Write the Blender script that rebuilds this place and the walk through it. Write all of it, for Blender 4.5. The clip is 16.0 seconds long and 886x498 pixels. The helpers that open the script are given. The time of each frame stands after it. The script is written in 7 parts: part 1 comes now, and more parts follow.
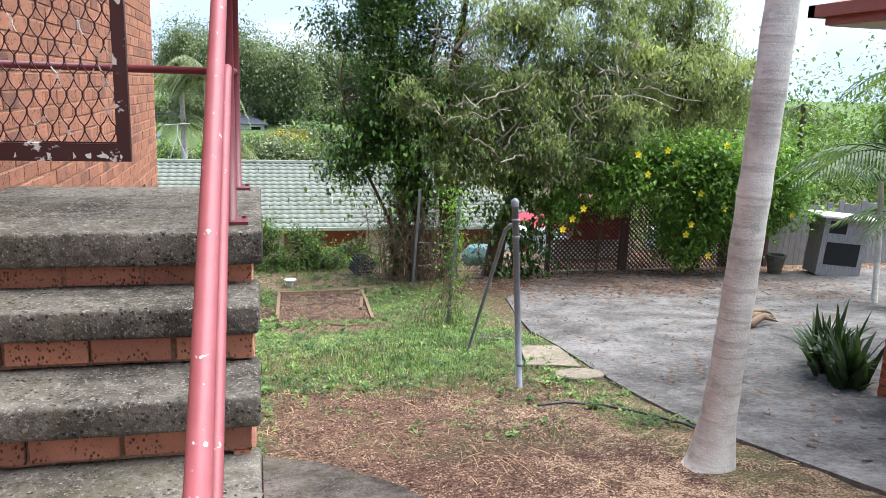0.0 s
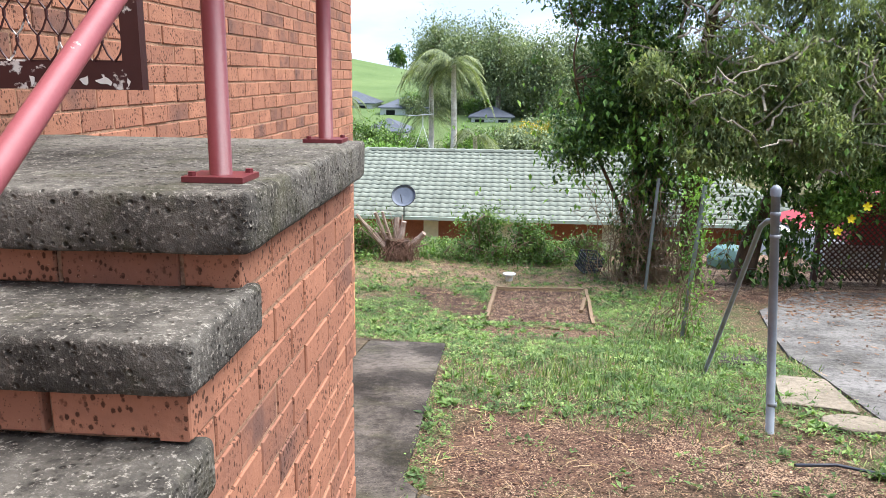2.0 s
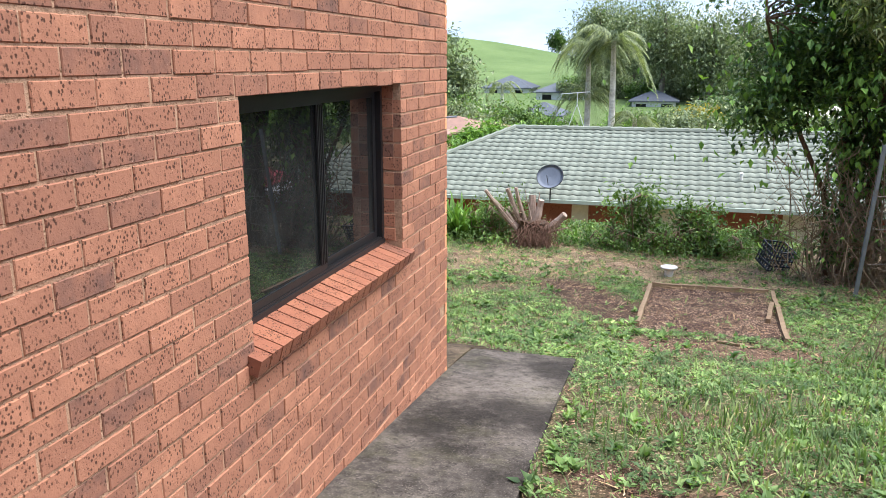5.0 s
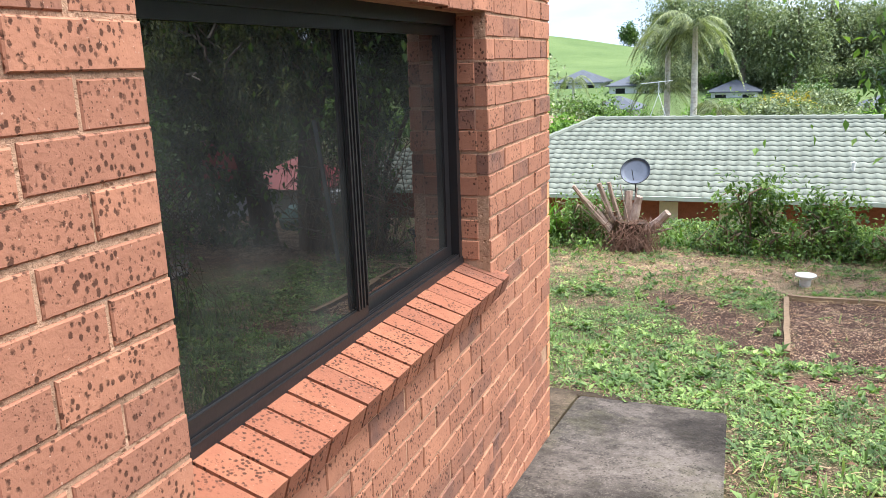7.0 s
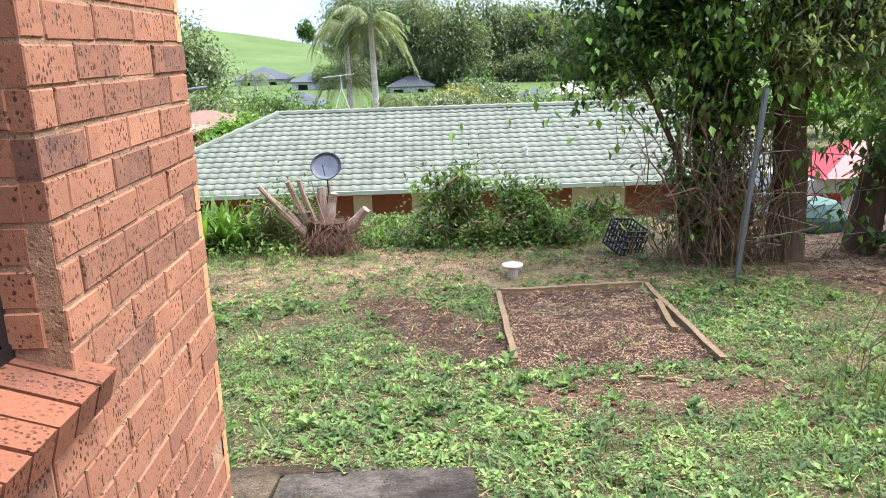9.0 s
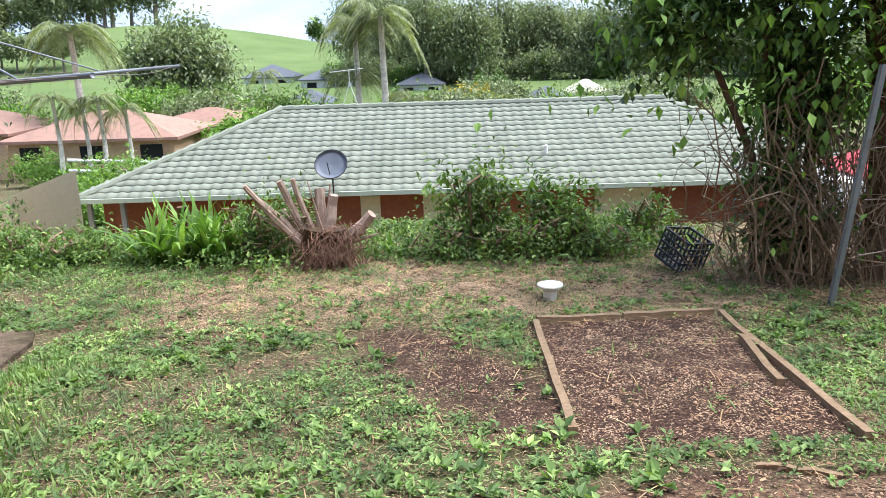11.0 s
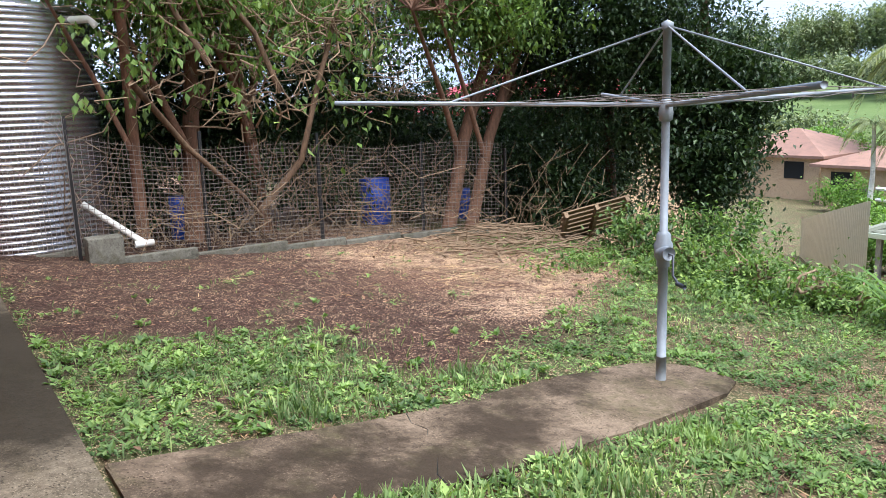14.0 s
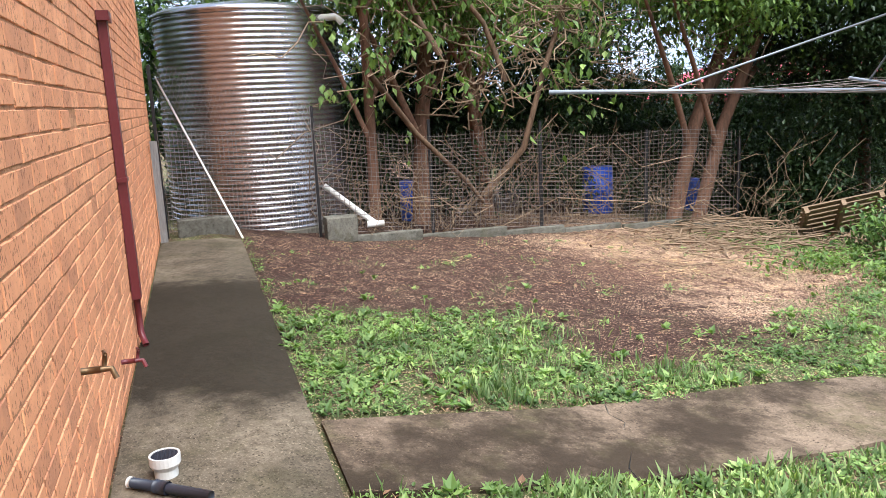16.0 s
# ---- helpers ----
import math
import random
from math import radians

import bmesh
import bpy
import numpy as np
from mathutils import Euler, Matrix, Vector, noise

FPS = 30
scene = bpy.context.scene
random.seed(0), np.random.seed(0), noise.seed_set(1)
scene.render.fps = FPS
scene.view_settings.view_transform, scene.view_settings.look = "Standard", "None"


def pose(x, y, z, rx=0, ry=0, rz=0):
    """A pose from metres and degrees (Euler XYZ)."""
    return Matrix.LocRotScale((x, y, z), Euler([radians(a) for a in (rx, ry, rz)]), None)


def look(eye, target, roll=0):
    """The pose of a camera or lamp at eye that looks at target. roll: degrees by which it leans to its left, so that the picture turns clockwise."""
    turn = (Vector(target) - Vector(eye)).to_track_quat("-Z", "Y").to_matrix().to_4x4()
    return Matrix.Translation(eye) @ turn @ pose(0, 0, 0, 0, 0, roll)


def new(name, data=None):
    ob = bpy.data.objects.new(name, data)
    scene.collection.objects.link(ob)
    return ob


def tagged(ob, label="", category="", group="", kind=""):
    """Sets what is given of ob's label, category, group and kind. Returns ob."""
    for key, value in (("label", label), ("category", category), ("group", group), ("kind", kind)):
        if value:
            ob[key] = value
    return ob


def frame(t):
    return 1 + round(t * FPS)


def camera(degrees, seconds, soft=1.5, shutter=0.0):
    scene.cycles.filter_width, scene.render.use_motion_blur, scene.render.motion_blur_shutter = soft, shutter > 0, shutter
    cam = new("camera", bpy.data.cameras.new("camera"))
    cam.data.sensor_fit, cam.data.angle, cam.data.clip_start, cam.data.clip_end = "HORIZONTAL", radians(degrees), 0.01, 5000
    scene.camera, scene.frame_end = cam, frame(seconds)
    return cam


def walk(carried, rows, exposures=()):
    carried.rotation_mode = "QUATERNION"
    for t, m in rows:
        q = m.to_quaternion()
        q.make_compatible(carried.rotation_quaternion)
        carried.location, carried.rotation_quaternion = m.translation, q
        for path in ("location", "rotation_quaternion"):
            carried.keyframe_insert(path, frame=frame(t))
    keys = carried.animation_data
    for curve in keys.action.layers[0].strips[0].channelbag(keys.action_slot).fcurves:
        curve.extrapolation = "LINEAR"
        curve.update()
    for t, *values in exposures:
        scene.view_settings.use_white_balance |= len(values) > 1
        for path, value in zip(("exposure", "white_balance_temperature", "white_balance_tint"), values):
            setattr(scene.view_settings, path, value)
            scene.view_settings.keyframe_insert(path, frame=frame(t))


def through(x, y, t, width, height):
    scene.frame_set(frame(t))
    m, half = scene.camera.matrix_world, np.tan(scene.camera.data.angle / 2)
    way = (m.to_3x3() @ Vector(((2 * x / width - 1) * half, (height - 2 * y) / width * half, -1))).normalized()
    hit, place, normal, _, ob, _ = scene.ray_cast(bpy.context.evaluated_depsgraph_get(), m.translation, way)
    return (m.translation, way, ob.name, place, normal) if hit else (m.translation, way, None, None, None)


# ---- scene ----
cam = camera(59.75, 16.0, soft=0.75)
# seconds, place, yaw, pitch, roll
ROWS = [
    (0.0, -0.022, 1.664, 1.746, -13.69, -11.90, 1.94),
    (0.5, 0.094, 2.055, 1.697, -7.32, -12.33, 1.54),
    (1.0, 0.193, 2.378, 1.608, -4.10, -12.55, 1.33),
    (1.5, 0.321, 2.678, 1.517, 0.04, -12.63, 1.05),
    (2.0, 0.438, 2.965, 1.459, 4.61, -12.74, 0.70),
    (2.5, 0.504, 3.333, 1.313, 7.14, -12.84, 0.47),
    (3.0, 0.548, 3.702, 1.214, 8.18, -13.01, 0.28),
    (3.5, 0.588, 4.059, 1.130, 9.44, -13.16, 0.10),
    (4.0, 0.564, 4.448, 1.026, 11.14, -13.23, -0.11),
    (4.5, 0.519, 4.859, 0.923, 13.29, -13.45, -0.04),
    (5.0, 0.430, 5.293, 0.844, 16.26, -13.67, -0.04),
    (5.2, 0.367, 5.472, 0.800, 17.38, -13.84, 0.07),
    (7.3, -0.247, 7.063, 0.524, 21.74, -13.57, -2.08),
    (7.5, -0.282, 7.216, 0.511, 19.98, -13.61, -2.12),
    (8.0, -0.332, 7.490, 0.432, 12.46, -13.84, -2.26),
    (8.5, -0.365, 7.814, 0.354, 3.93, -14.20, -2.11),
    (9.0, -0.375, 8.184, 0.330, -1.14, -14.51, -1.85),
    (9.2, -0.384, 8.333, 0.322, -2.15, -14.55, -1.82),
    (11.3, -0.477, 9.975, 0.028, 0.53, -14.51, -1.61),
    (11.5, -0.489, 10.132, -0.005, 3.51, -14.33, -1.65),
    (12.0, -0.507, 10.483, -0.026, 12.71, -13.71, -1.96),
    (12.5, -0.544, 10.751, -0.027, 22.69, -12.93, -2.46),
    (13.0, -0.575, 10.969, -0.029, 32.72, -12.24, -2.50),
    (13.5, -0.593, 11.062, -0.026, 43.78, -11.48, -2.40),
    (14.0, -0.618, 11.051, -0.012, 55.47, -10.84, -2.03),
    (14.5, -0.594, 11.046, 0.003, 65.46, -10.55, -1.84),
    (15.0, -0.558, 11.052, 0.003, 71.51, -10.49, -1.99),
    (15.5, -0.538, 11.092, -0.002, 73.72, -10.74, -2.25),
    (16.0, -0.499, 11.132, -0.002, 72.48, -11.10, -2.70),
]
walk(cam, [(t, pose(0, 0, 0, 0, 0, 0) @ Matrix.Translation((x, y, z)) @ pose(0, 0, 0, 0, 0, yaw) @ pose(0, 0, 0, 90 + pitch, 0, 0) @ pose(0, 0, 0, 0, 0, roll))
           for t, x, y, z, yaw, pitch, roll in ROWS],
     exposures=[(0.0, 1.48, 5850, 10), (3.0, 1.60, 5900, 10), (5.0, 1.43, 5850, 10), (8.0, 1.68, 5950, 10), (12.0, 1.46, 5900, 10), (13.5, 1.42, 5800, 10), (16.0, 1.60, 5900, 10)])

# ---- sky and sun ----
SUN_EL, SUN_AZ = 66.0, 82.0   # height; compass angle from +y towards +x
world = bpy.data.worlds.new("sky")
scene.world = world
world.use_nodes = True
wt = world.node_tree
wt.nodes.clear()
w_out = wt.nodes.new("ShaderNodeOutputWorld")
w_bg = wt.nodes.new("ShaderNodeBackground")
w_sky = wt.nodes.new("ShaderNodeTexSky")
w_sky.sky_type, w_sky.sun_disc = "NISHITA", False
w_sky.sun_elevation, w_sky.sun_rotation = radians(SUN_EL), radians(SUN_AZ)
w_sky.air_density, w_sky.dust_density, w_sky.ozone_density = 1.0, 0.7, 1.5
w_co = wt.nodes.new("ShaderNodeTexCoord")
w_map = wt.nodes.new("ShaderNodeMapping")
w_map.inputs["Scale"].default_value = (1.0, 1.0, 3.2)
w_map.inputs["Location"].default_value = (0.35, 0.1, 0.2)
w_noise = wt.nodes.new("ShaderNodeTexNoise")
w_noise.inputs["Scale"].default_value, w_noise.inputs["Detail"].default_value = 2.6, 7.0
w_noise.inputs["Roughness"].default_value = 0.55
w_ramp = wt.nodes.new("ShaderNodeValToRGB")
w_ramp.color_ramp.elements[0].position, w_ramp.color_ramp.elements[1].position = 0.42, 0.66
w_mix = wt.nodes.new("ShaderNodeMixRGB")
w_mix.inputs["Color2"].default_value = (3.5, 3.7, 4.0, 1)
wt.links.new(w_co.outputs["Generated"], w_map.inputs["Vector"])
wt.links.new(w_map.outputs["Vector"], w_noise.inputs["Vector"])
wt.links.new(w_noise.outputs["Fac"], w_ramp.inputs["Fac"])
wt.links.new(w_ramp.outputs["Color"], w_mix.inputs["Fac"])
# upper limit added to the clear sky's colour, keeps the horizon from glaring
w_cap = wt.nodes.new("ShaderNodeMixRGB")
w_cap.blend_type = "DARKEN"
w_cap.inputs["Fac"].default_value = 1.0
w_cap.inputs["Color2"].default_value = (2.3, 2.8, 3.6, 1)
wt.links.new(w_sky.outputs["Color"], w_cap.inputs["Color1"])
wt.links.new(w_cap.outputs["Color"], w_mix.inputs["Color1"])
wt.links.new(w_mix.outputs["Color"], w_bg.inputs["Color"])
w_bg.inputs["Strength"].default_value = 0.14
wt.links.new(w_bg.outputs["Background"], w_out.inputs["Surface"])
sun_data = bpy.data.lights.new("sun", "SUN")
sun_data.energy, sun_data.angle, sun_data.color = 3.9, radians(58), (1.0, 0.95, 0.87)
sun = new("sun", sun_data)
_a, _e = radians(SUN_AZ), radians(SUN_EL)
sun.matrix_world = look((math.sin(_a) * math.cos(_e) * 50, math.cos(_a) * math.cos(_e) * 50, math.sin(_e) * 50), (0, 0, 0))

# ---- material helpers ----


class Tree:
    """A node material under construction."""

    def __init__(self, name, rough=0.8, metal=0.0, spec=0.4):
        self.mat = bpy.data.materials.new(name)
        self.mat.use_nodes = True
        self.t = self.mat.node_tree
        self.b = self.t.nodes["Principled BSDF"]
        self.b.inputs["Roughness"].default_value = rough
        self.b.inputs["Metallic"].default_value = metal
        self.b.inputs["Specular IOR Level"].default_value = spec
        self._pos = None

    def node(self, kind, **sets):
        n = self.t.nodes.new("ShaderNode" + kind)
        for key, value in sets.items():
            n.inputs[key.replace("_", " ")].default_value = value
        return n

    def link(self, a, b):
        self.t.links.new(a, b)

    def pos(self, scale=(1, 1, 1)):
        if self._pos is None:
            self._pos = self.node("NewGeometry").outputs["Position"]
        m = self.node("Mapping", Scale=scale)
        self.link(self._pos, m.inputs["Vector"])
        return m.outputs["Vector"]

    def noise(self, scale, detail=4, rough=0.6, stretch=(1, 1, 1)):
        n = self.node("TexNoise", Scale=scale, Detail=detail, Roughness=rough)
        self.link(self.pos(stretch), n.inputs["Vector"])
        return n.outputs["Fac"]

    def spots(self, scale, stretch=(1, 1, 1)):
        n = self.node("TexVoronoi", Scale=scale)
        self.link(self.pos(stretch), n.inputs["Vector"])
        return n.outputs["Distance"]

    def ramp(self, fac, *stops):
        r = self.node("ValToRGB")
        e = r.color_ramp.elements
        while len(e) < len(stops):
            e.new(0.5)
        for el, (p, c) in zip(e, stops):
            el.position = p
            el.color = (*c, 1) if len(c) == 3 else c
        self.link(fac, r.inputs["Fac"])
        return r.outputs["Color"]

    def cells(self, scale, stretch=(1, 1, 1)):
        """A random number for each small cell."""
        n = self.node("TexVoronoi", Scale=scale)
        self.link(self.pos(stretch), n.inputs["Vector"])
        sep = self.node("SeparateColor")
        self.link(n.outputs["Color"], sep.inputs["Color"])
        return sep.outputs[0]

    def step(self, fac, a, b):
        r = self.node("MapRange")
        r.inputs["From Min"].default_value, r.inputs["From Max"].default_value = a, b
        self.link(fac, r.inputs["Value"])
        return r.outputs["Result"]

    def mix(self, fac, a, b, mode="MIX"):
        m = self.node("MixRGB")
        m.blend_type = mode
        for socket, v in (("Fac", fac), ("Color1", a), ("Color2", b)):
            if isinstance(v, (int, float)):
                m.inputs[socket].default_value = v
            elif isinstance(v, tuple):
                m.inputs[socket].default_value = (*v, 1)
            else:
                self.link(v, m.inputs[socket])
        return m.outputs["Color"]

    def math(self, op, a, b=0.0):
        m = self.node("Math")
        m.operation = op
        for n, v in enumerate((a, b)):
            if isinstance(v, (int, float)):
                m.inputs[n].default_value = v
            else:
                self.link(v, m.inputs[n])
        return m.outputs[0]

    def island(self):
        return self.node("NewGeometry").outputs["Random Per Island"]

    def object(self):
        return self.node("ObjectInfo").outputs["Random"]

    def attr(self, name):
        a = self.node("Attribute")
        a.attribute_name = name
        return a.outputs["Color"]

    def done(self, color, bump=None, strength=0.3, dist=0.01, rough=None):
        if isinstance(color, tuple):
            self.b.inputs["Base Color"].default_value = (*color, 1)
        else:
            self.link(color, self.b.inputs["Base Color"])
        if bump is not None:
            bn = self.node("Bump", Strength=strength, Distance=dist)
            self.link(bump, bn.inputs["Height"])
            self.link(bn.outputs["Normal"], self.b.inputs["Normal"])
        if rough is not None:
            self.link(rough, self.b.inputs["Roughness"])
        return self.mat


def brick_material(name, light, mid, dark, spot=(0.05, 0.022, 0.014), stretch=(1, 1, 0.7)):
    t = Tree(name, 0.9, spec=0.2)
    rnd = t.math("FRACT", t.math("ADD", t.object(), t.math("MULTIPLY", t.island(), 7.31)))
    base = t.ramp(rnd, (0.0, dark), (0.30, mid), (0.72, light), (1.0, tuple(min(1, c * 1.12) for c in light)))
    base = t.mix(t.step(t.noise(9, 3), 0.35, 0.7), base, mid)
    v = t.math("ADD", t.spots(86, stretch), t.math("MULTIPLY", t.math("SUBTRACT", t.noise(210, 3, 0.7), 0.5), 0.5))
    some = t.step(t.noise(11, 4, 0.75), 0.44, 0.54)
    mark = t.math("MULTIPLY", t.step(v, 0.40, 0.27), some)
    fine = t.math("MULTIPLY", t.step(t.spots(185, stretch), 0.26, 0.14), t.step(t.noise(19, 3, 0.7), 0.46, 0.56))
    mark = t.math("MAXIMUM", mark, t.math("MULTIPLY", fine, 0.8))
    base = t.mix(t.math("MULTIPLY", mark, 0.86), base, spot)
    fleck = t.step(t.noise(160, 2), 0.70, 0.76)
    base = t.mix(t.math("MULTIPLY", fleck, 0.6), base, (0.62, 0.45, 0.34))
    return t.done(base, t.math("SUBTRACT", t.noise(55, 4), t.math("MULTIPLY", mark, 0.6)), 0.45, 0.006)


def concrete_material(name, light, dark, coarse=0.5, moss=0.0, wet=0.0, stain=None):
    """Old concrete: broad stains, mottling, pits and pale grit; wet: share of dark damp stains."""
    t = Tree(name, 0.95, spec=0.08)
    middle = tuple((a + b) / 2 for a, b in zip(light, dark))
    base = t.ramp(t.noise(1.3, 7, 0.68), (0.36, dark), (0.50, middle), (0.64, light))
    mottle = t.noise(16, 6, 0.8)
    base = t.mix(t.math("MULTIPLY", t.step(mottle, 0.50, 0.66), 0.75), base, tuple(c * 0.5 for c in dark))
    base = t.mix(t.math("MULTIPLY", t.step(mottle, 0.46, 0.34), 0.55), base, tuple(min(1, c * 1.25) for c in light))
    pits = t.spots(48)
    some = t.step(t.noise(6, 4, 0.7), 0.40, 0.60)
    base = t.mix(t.math("MULTIPLY", t.math("MULTIPLY", t.step(pits, 0.34, 0.18), some), coarse), base, tuple(c * 0.35 for c in dark))
    grit = t.step(t.noise(85, 3, 0.8), 0.56, 0.66)
    base = t.mix(t.math("MULTIPLY", grit, coarse), base, tuple(min(1, c * 1.5) for c in light))
    if moss:
        base = t.mix(t.math("MULTIPLY", t.step(t.noise(2.4, 6, 0.75), 0.50, 0.64), moss), base, (0.075, 0.072, 0.03))
    if wet:
        damp = t.math("MULTIPLY", t.step(t.noise(0.85, 7, 0.72), 0.43, 0.56), wet)
        if stain:
            away = t.node("VectorMath")
            away.operation = "DISTANCE"
            t.link(t.pos(), away.inputs[0])
            away.inputs[1].default_value = stain[0]
            ragged = t.math("ADD", t.math("DIVIDE", away.outputs["Value"], stain[1]), t.math("MULTIPLY", t.noise(2.2, 6, 0.7), 0.9))
            damp = t.math("MAXIMUM", t.math("MULTIPLY", damp, 0.55), t.step(ragged, 1.5, 1.2))
        base = t.mix(t.math("MULTIPLY", damp, 0.88), base, tuple(c * (0.22 if stain else 0.5) for c in dark))
        rough = t.math("SUBTRACT", 0.92, t.math("MULTIPLY", damp, 0.06))
        return t.done(base, t.math("ADD", t.noise(85, 3, 0.8), t.math("MULTIPLY", mottle, 1.5)), 0.5, 0.008, rough)
    return t.done(base, t.math("ADD", t.noise(85, 3, 0.8), t.math("SUBTRACT", t.math("MULTIPLY", mottle, 1.5), t.step(pits, 0.3, 0.1))), 0.6, 0.009)


def leaf_material(name, a, b, c, rough=0.55, through=0.35):
    """Leaf colours a (shade) to c (sunlit young leaf), with some light let through."""
    t = Tree(name, rough, spec=0.35)
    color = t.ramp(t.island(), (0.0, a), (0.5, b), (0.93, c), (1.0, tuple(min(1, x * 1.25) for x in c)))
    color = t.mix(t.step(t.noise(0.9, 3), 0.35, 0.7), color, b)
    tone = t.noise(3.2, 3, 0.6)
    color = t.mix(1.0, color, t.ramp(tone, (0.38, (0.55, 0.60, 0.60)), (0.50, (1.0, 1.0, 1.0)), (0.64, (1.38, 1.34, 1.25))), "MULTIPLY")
    t.done(color)
    tr = t.node("BsdfTranslucent")
    t.link(t.mix(1.0, color, (1.15, 1.25, 0.6), "MULTIPLY"), tr.inputs["Color"])
    sh = t.node("MixShader", Fac=through)
    t.link(t.b.outputs["BSDF"], sh.inputs[1])
    t.link(tr.outputs["BSDF"], sh.inputs[2])
    t.link(sh.outputs["Shader"], t.t.nodes["Material Output"].inputs["Surface"])
    return t.mat


def painted(name, color, rough=0.45, chips=None, metal=0.0, scale=9.0, spec=0.4, bare=0.655):
    t = Tree(name, rough, metal, spec)
    c = t.mix(t.math("MULTIPLY", t.step(t.noise(scale, 6, 0.7), 0.4, 0.75), 0.5), color, tuple(x * 0.62 for x in color))
    if chips:
        c = t.mix(t.step(t.noise(scale * 2.2, 5, 0.6), bare, bare + 0.025), c, chips)
    return t.done(c, t.noise(90, 3), 0.12, 0.004)


def metal_material(name, color, rough=0.42, metal=0.85, rust=0.0):
    t = Tree(name, rough, metal)
    c = t.ramp(t.noise(6, 6, 0.7), (0.3, tuple(x * 0.7 for x in color)), (0.7, color))
    if rust:
        c = t.mix(t.math("MULTIPLY", t.step(t.noise(4, 6, 0.7), 0.55, 0.68), rust), c, (0.16, 0.06, 0.025))
    return t.done(c, t.noise(70, 3), 0.15, 0.003)


def wood_material(name, light, dark, rough=0.85, stretch=(4, 4, 4)):
    t = Tree(name, rough, spec=0.2)
    c = t.ramp(t.noise(7, 6, 0.7, stretch), (0.3, dark), (0.72, light))
    c = t.mix(t.math("MULTIPLY", t.object(), 0.45), c, dark)
    return t.done(c, t.noise(30, 5, 0.7, stretch), 0.6, 0.01)


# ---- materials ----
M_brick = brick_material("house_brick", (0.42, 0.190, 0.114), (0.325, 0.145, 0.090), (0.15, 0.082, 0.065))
# house brick raised in colour: the rear wall's brighter light is painted in
M_brick_rear_lit = brick_material("rear_brick_lit", (0.80, 0.36, 0.18), (0.70, 0.30, 0.15), (0.52, 0.23, 0.125), (0.22, 0.09, 0.045), (1, 1, 0.35))
M_brick_sill = brick_material("sill_brick", (0.31, 0.125, 0.07), (0.26, 0.10, 0.058), (0.17, 0.075, 0.05))
# mortar raised to go with the brightened rear bricks
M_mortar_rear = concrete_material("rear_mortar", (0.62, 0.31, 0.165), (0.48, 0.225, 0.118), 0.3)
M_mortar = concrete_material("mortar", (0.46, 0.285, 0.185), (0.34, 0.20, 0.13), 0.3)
M_conc = concrete_material("weathered_concrete", (0.150, 0.126, 0.108), (0.036, 0.030, 0.026), 0.75, 0.3, 0.85)
M_conc_old = concrete_material("pitted_concrete", (0.205, 0.184, 0.156), (0.050, 0.044, 0.038), 0.95, 0.45)
M_path_rear = concrete_material("damp_path_concrete", (0.190, 0.155, 0.112), (0.088, 0.071, 0.049), 0.9, 0.3, 0.9, stain=((-6.3, 11.25, -1.57), 1.9))
M_path = concrete_material("path_concrete", (0.185, 0.138, 0.098), (0.062, 0.045, 0.031), 0.9, 0.5, 1.0)
M_pad = concrete_material("pale_concrete", (0.30, 0.25, 0.19), (0.18, 0.15, 0.115), 0.4)
M_drive = concrete_material("driveway_concrete", (0.215, 0.200, 0.188), (0.075, 0.069, 0.065), 0.5, 0.15)
M_red = painted("oxide_red_paint", (0.29, 0.078, 0.088), 0.5, (0.60, 0.42, 0.38), scale=13)
M_red_dark = painted("dark_red_paint", (0.14, 0.026, 0.03), 0.42, None, scale=9)
M_door = painted("dark_door_paint", (0.055, 0.018, 0.018), 0.4, (0.62, 0.58, 0.54), scale=5, bare=0.585)
M_galv = metal_material("galvanised_steel", (0.25, 0.275, 0.31), 0.6, 0.25)
M_galv_rust = metal_material("rusty_galvanised_steel", (0.27, 0.29, 0.31), 0.6, 0.35, 0.5)
M_tank = metal_material("corrugated_zinc", (0.52, 0.49, 0.50), 0.26, 0.92)
M_wire = metal_material("weathered_wire", (0.20, 0.165, 0.145), 0.6, 0.35)
M_black = painted("black_frame", (0.018, 0.017, 0.018), 0.35)
M_plastic_b = painted("black_plastic", (0.030, 0.034, 0.048), 0.4)
M_white = painted("white_plastic", (0.72, 0.70, 0.66), 0.4)
M_bark = wood_material("brown_bark", (0.20, 0.125, 0.075), (0.06, 0.038, 0.025), stretch=(3, 3, 0.7))
M_bark_red = wood_material("orange_bark", (0.255, 0.135, 0.085), (0.09, 0.05, 0.034), stretch=(3, 3, 0.7))
M_bark_grey = wood_material("grey_bark", (0.30, 0.25, 0.19), (0.10, 0.082, 0.06), stretch=(2, 2, 2))
M_bark_pale = wood_material("pale_bare_bark", (0.48, 0.41, 0.33), (0.21, 0.17, 0.13), stretch=(2, 2, 2))
M_cut = wood_material("pale_cut_limb", (0.52, 0.40, 0.33), (0.27, 0.185, 0.14), stretch=(3, 3, 2))
M_twig = wood_material("dry_twig", (0.34, 0.25, 0.16), (0.15, 0.10, 0.065), stretch=(6, 6, 6))
M_timber = wood_material("weathered_timber", (0.36, 0.25, 0.16), (0.15, 0.10, 0.06), stretch=(3, 3, 12))
M_timber_grey = wood_material("grey_timber", (0.34, 0.33, 0.32), (0.16, 0.155, 0.15), stretch=(9, 9, 0.8))
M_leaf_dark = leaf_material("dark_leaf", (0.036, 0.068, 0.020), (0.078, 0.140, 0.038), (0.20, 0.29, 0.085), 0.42)
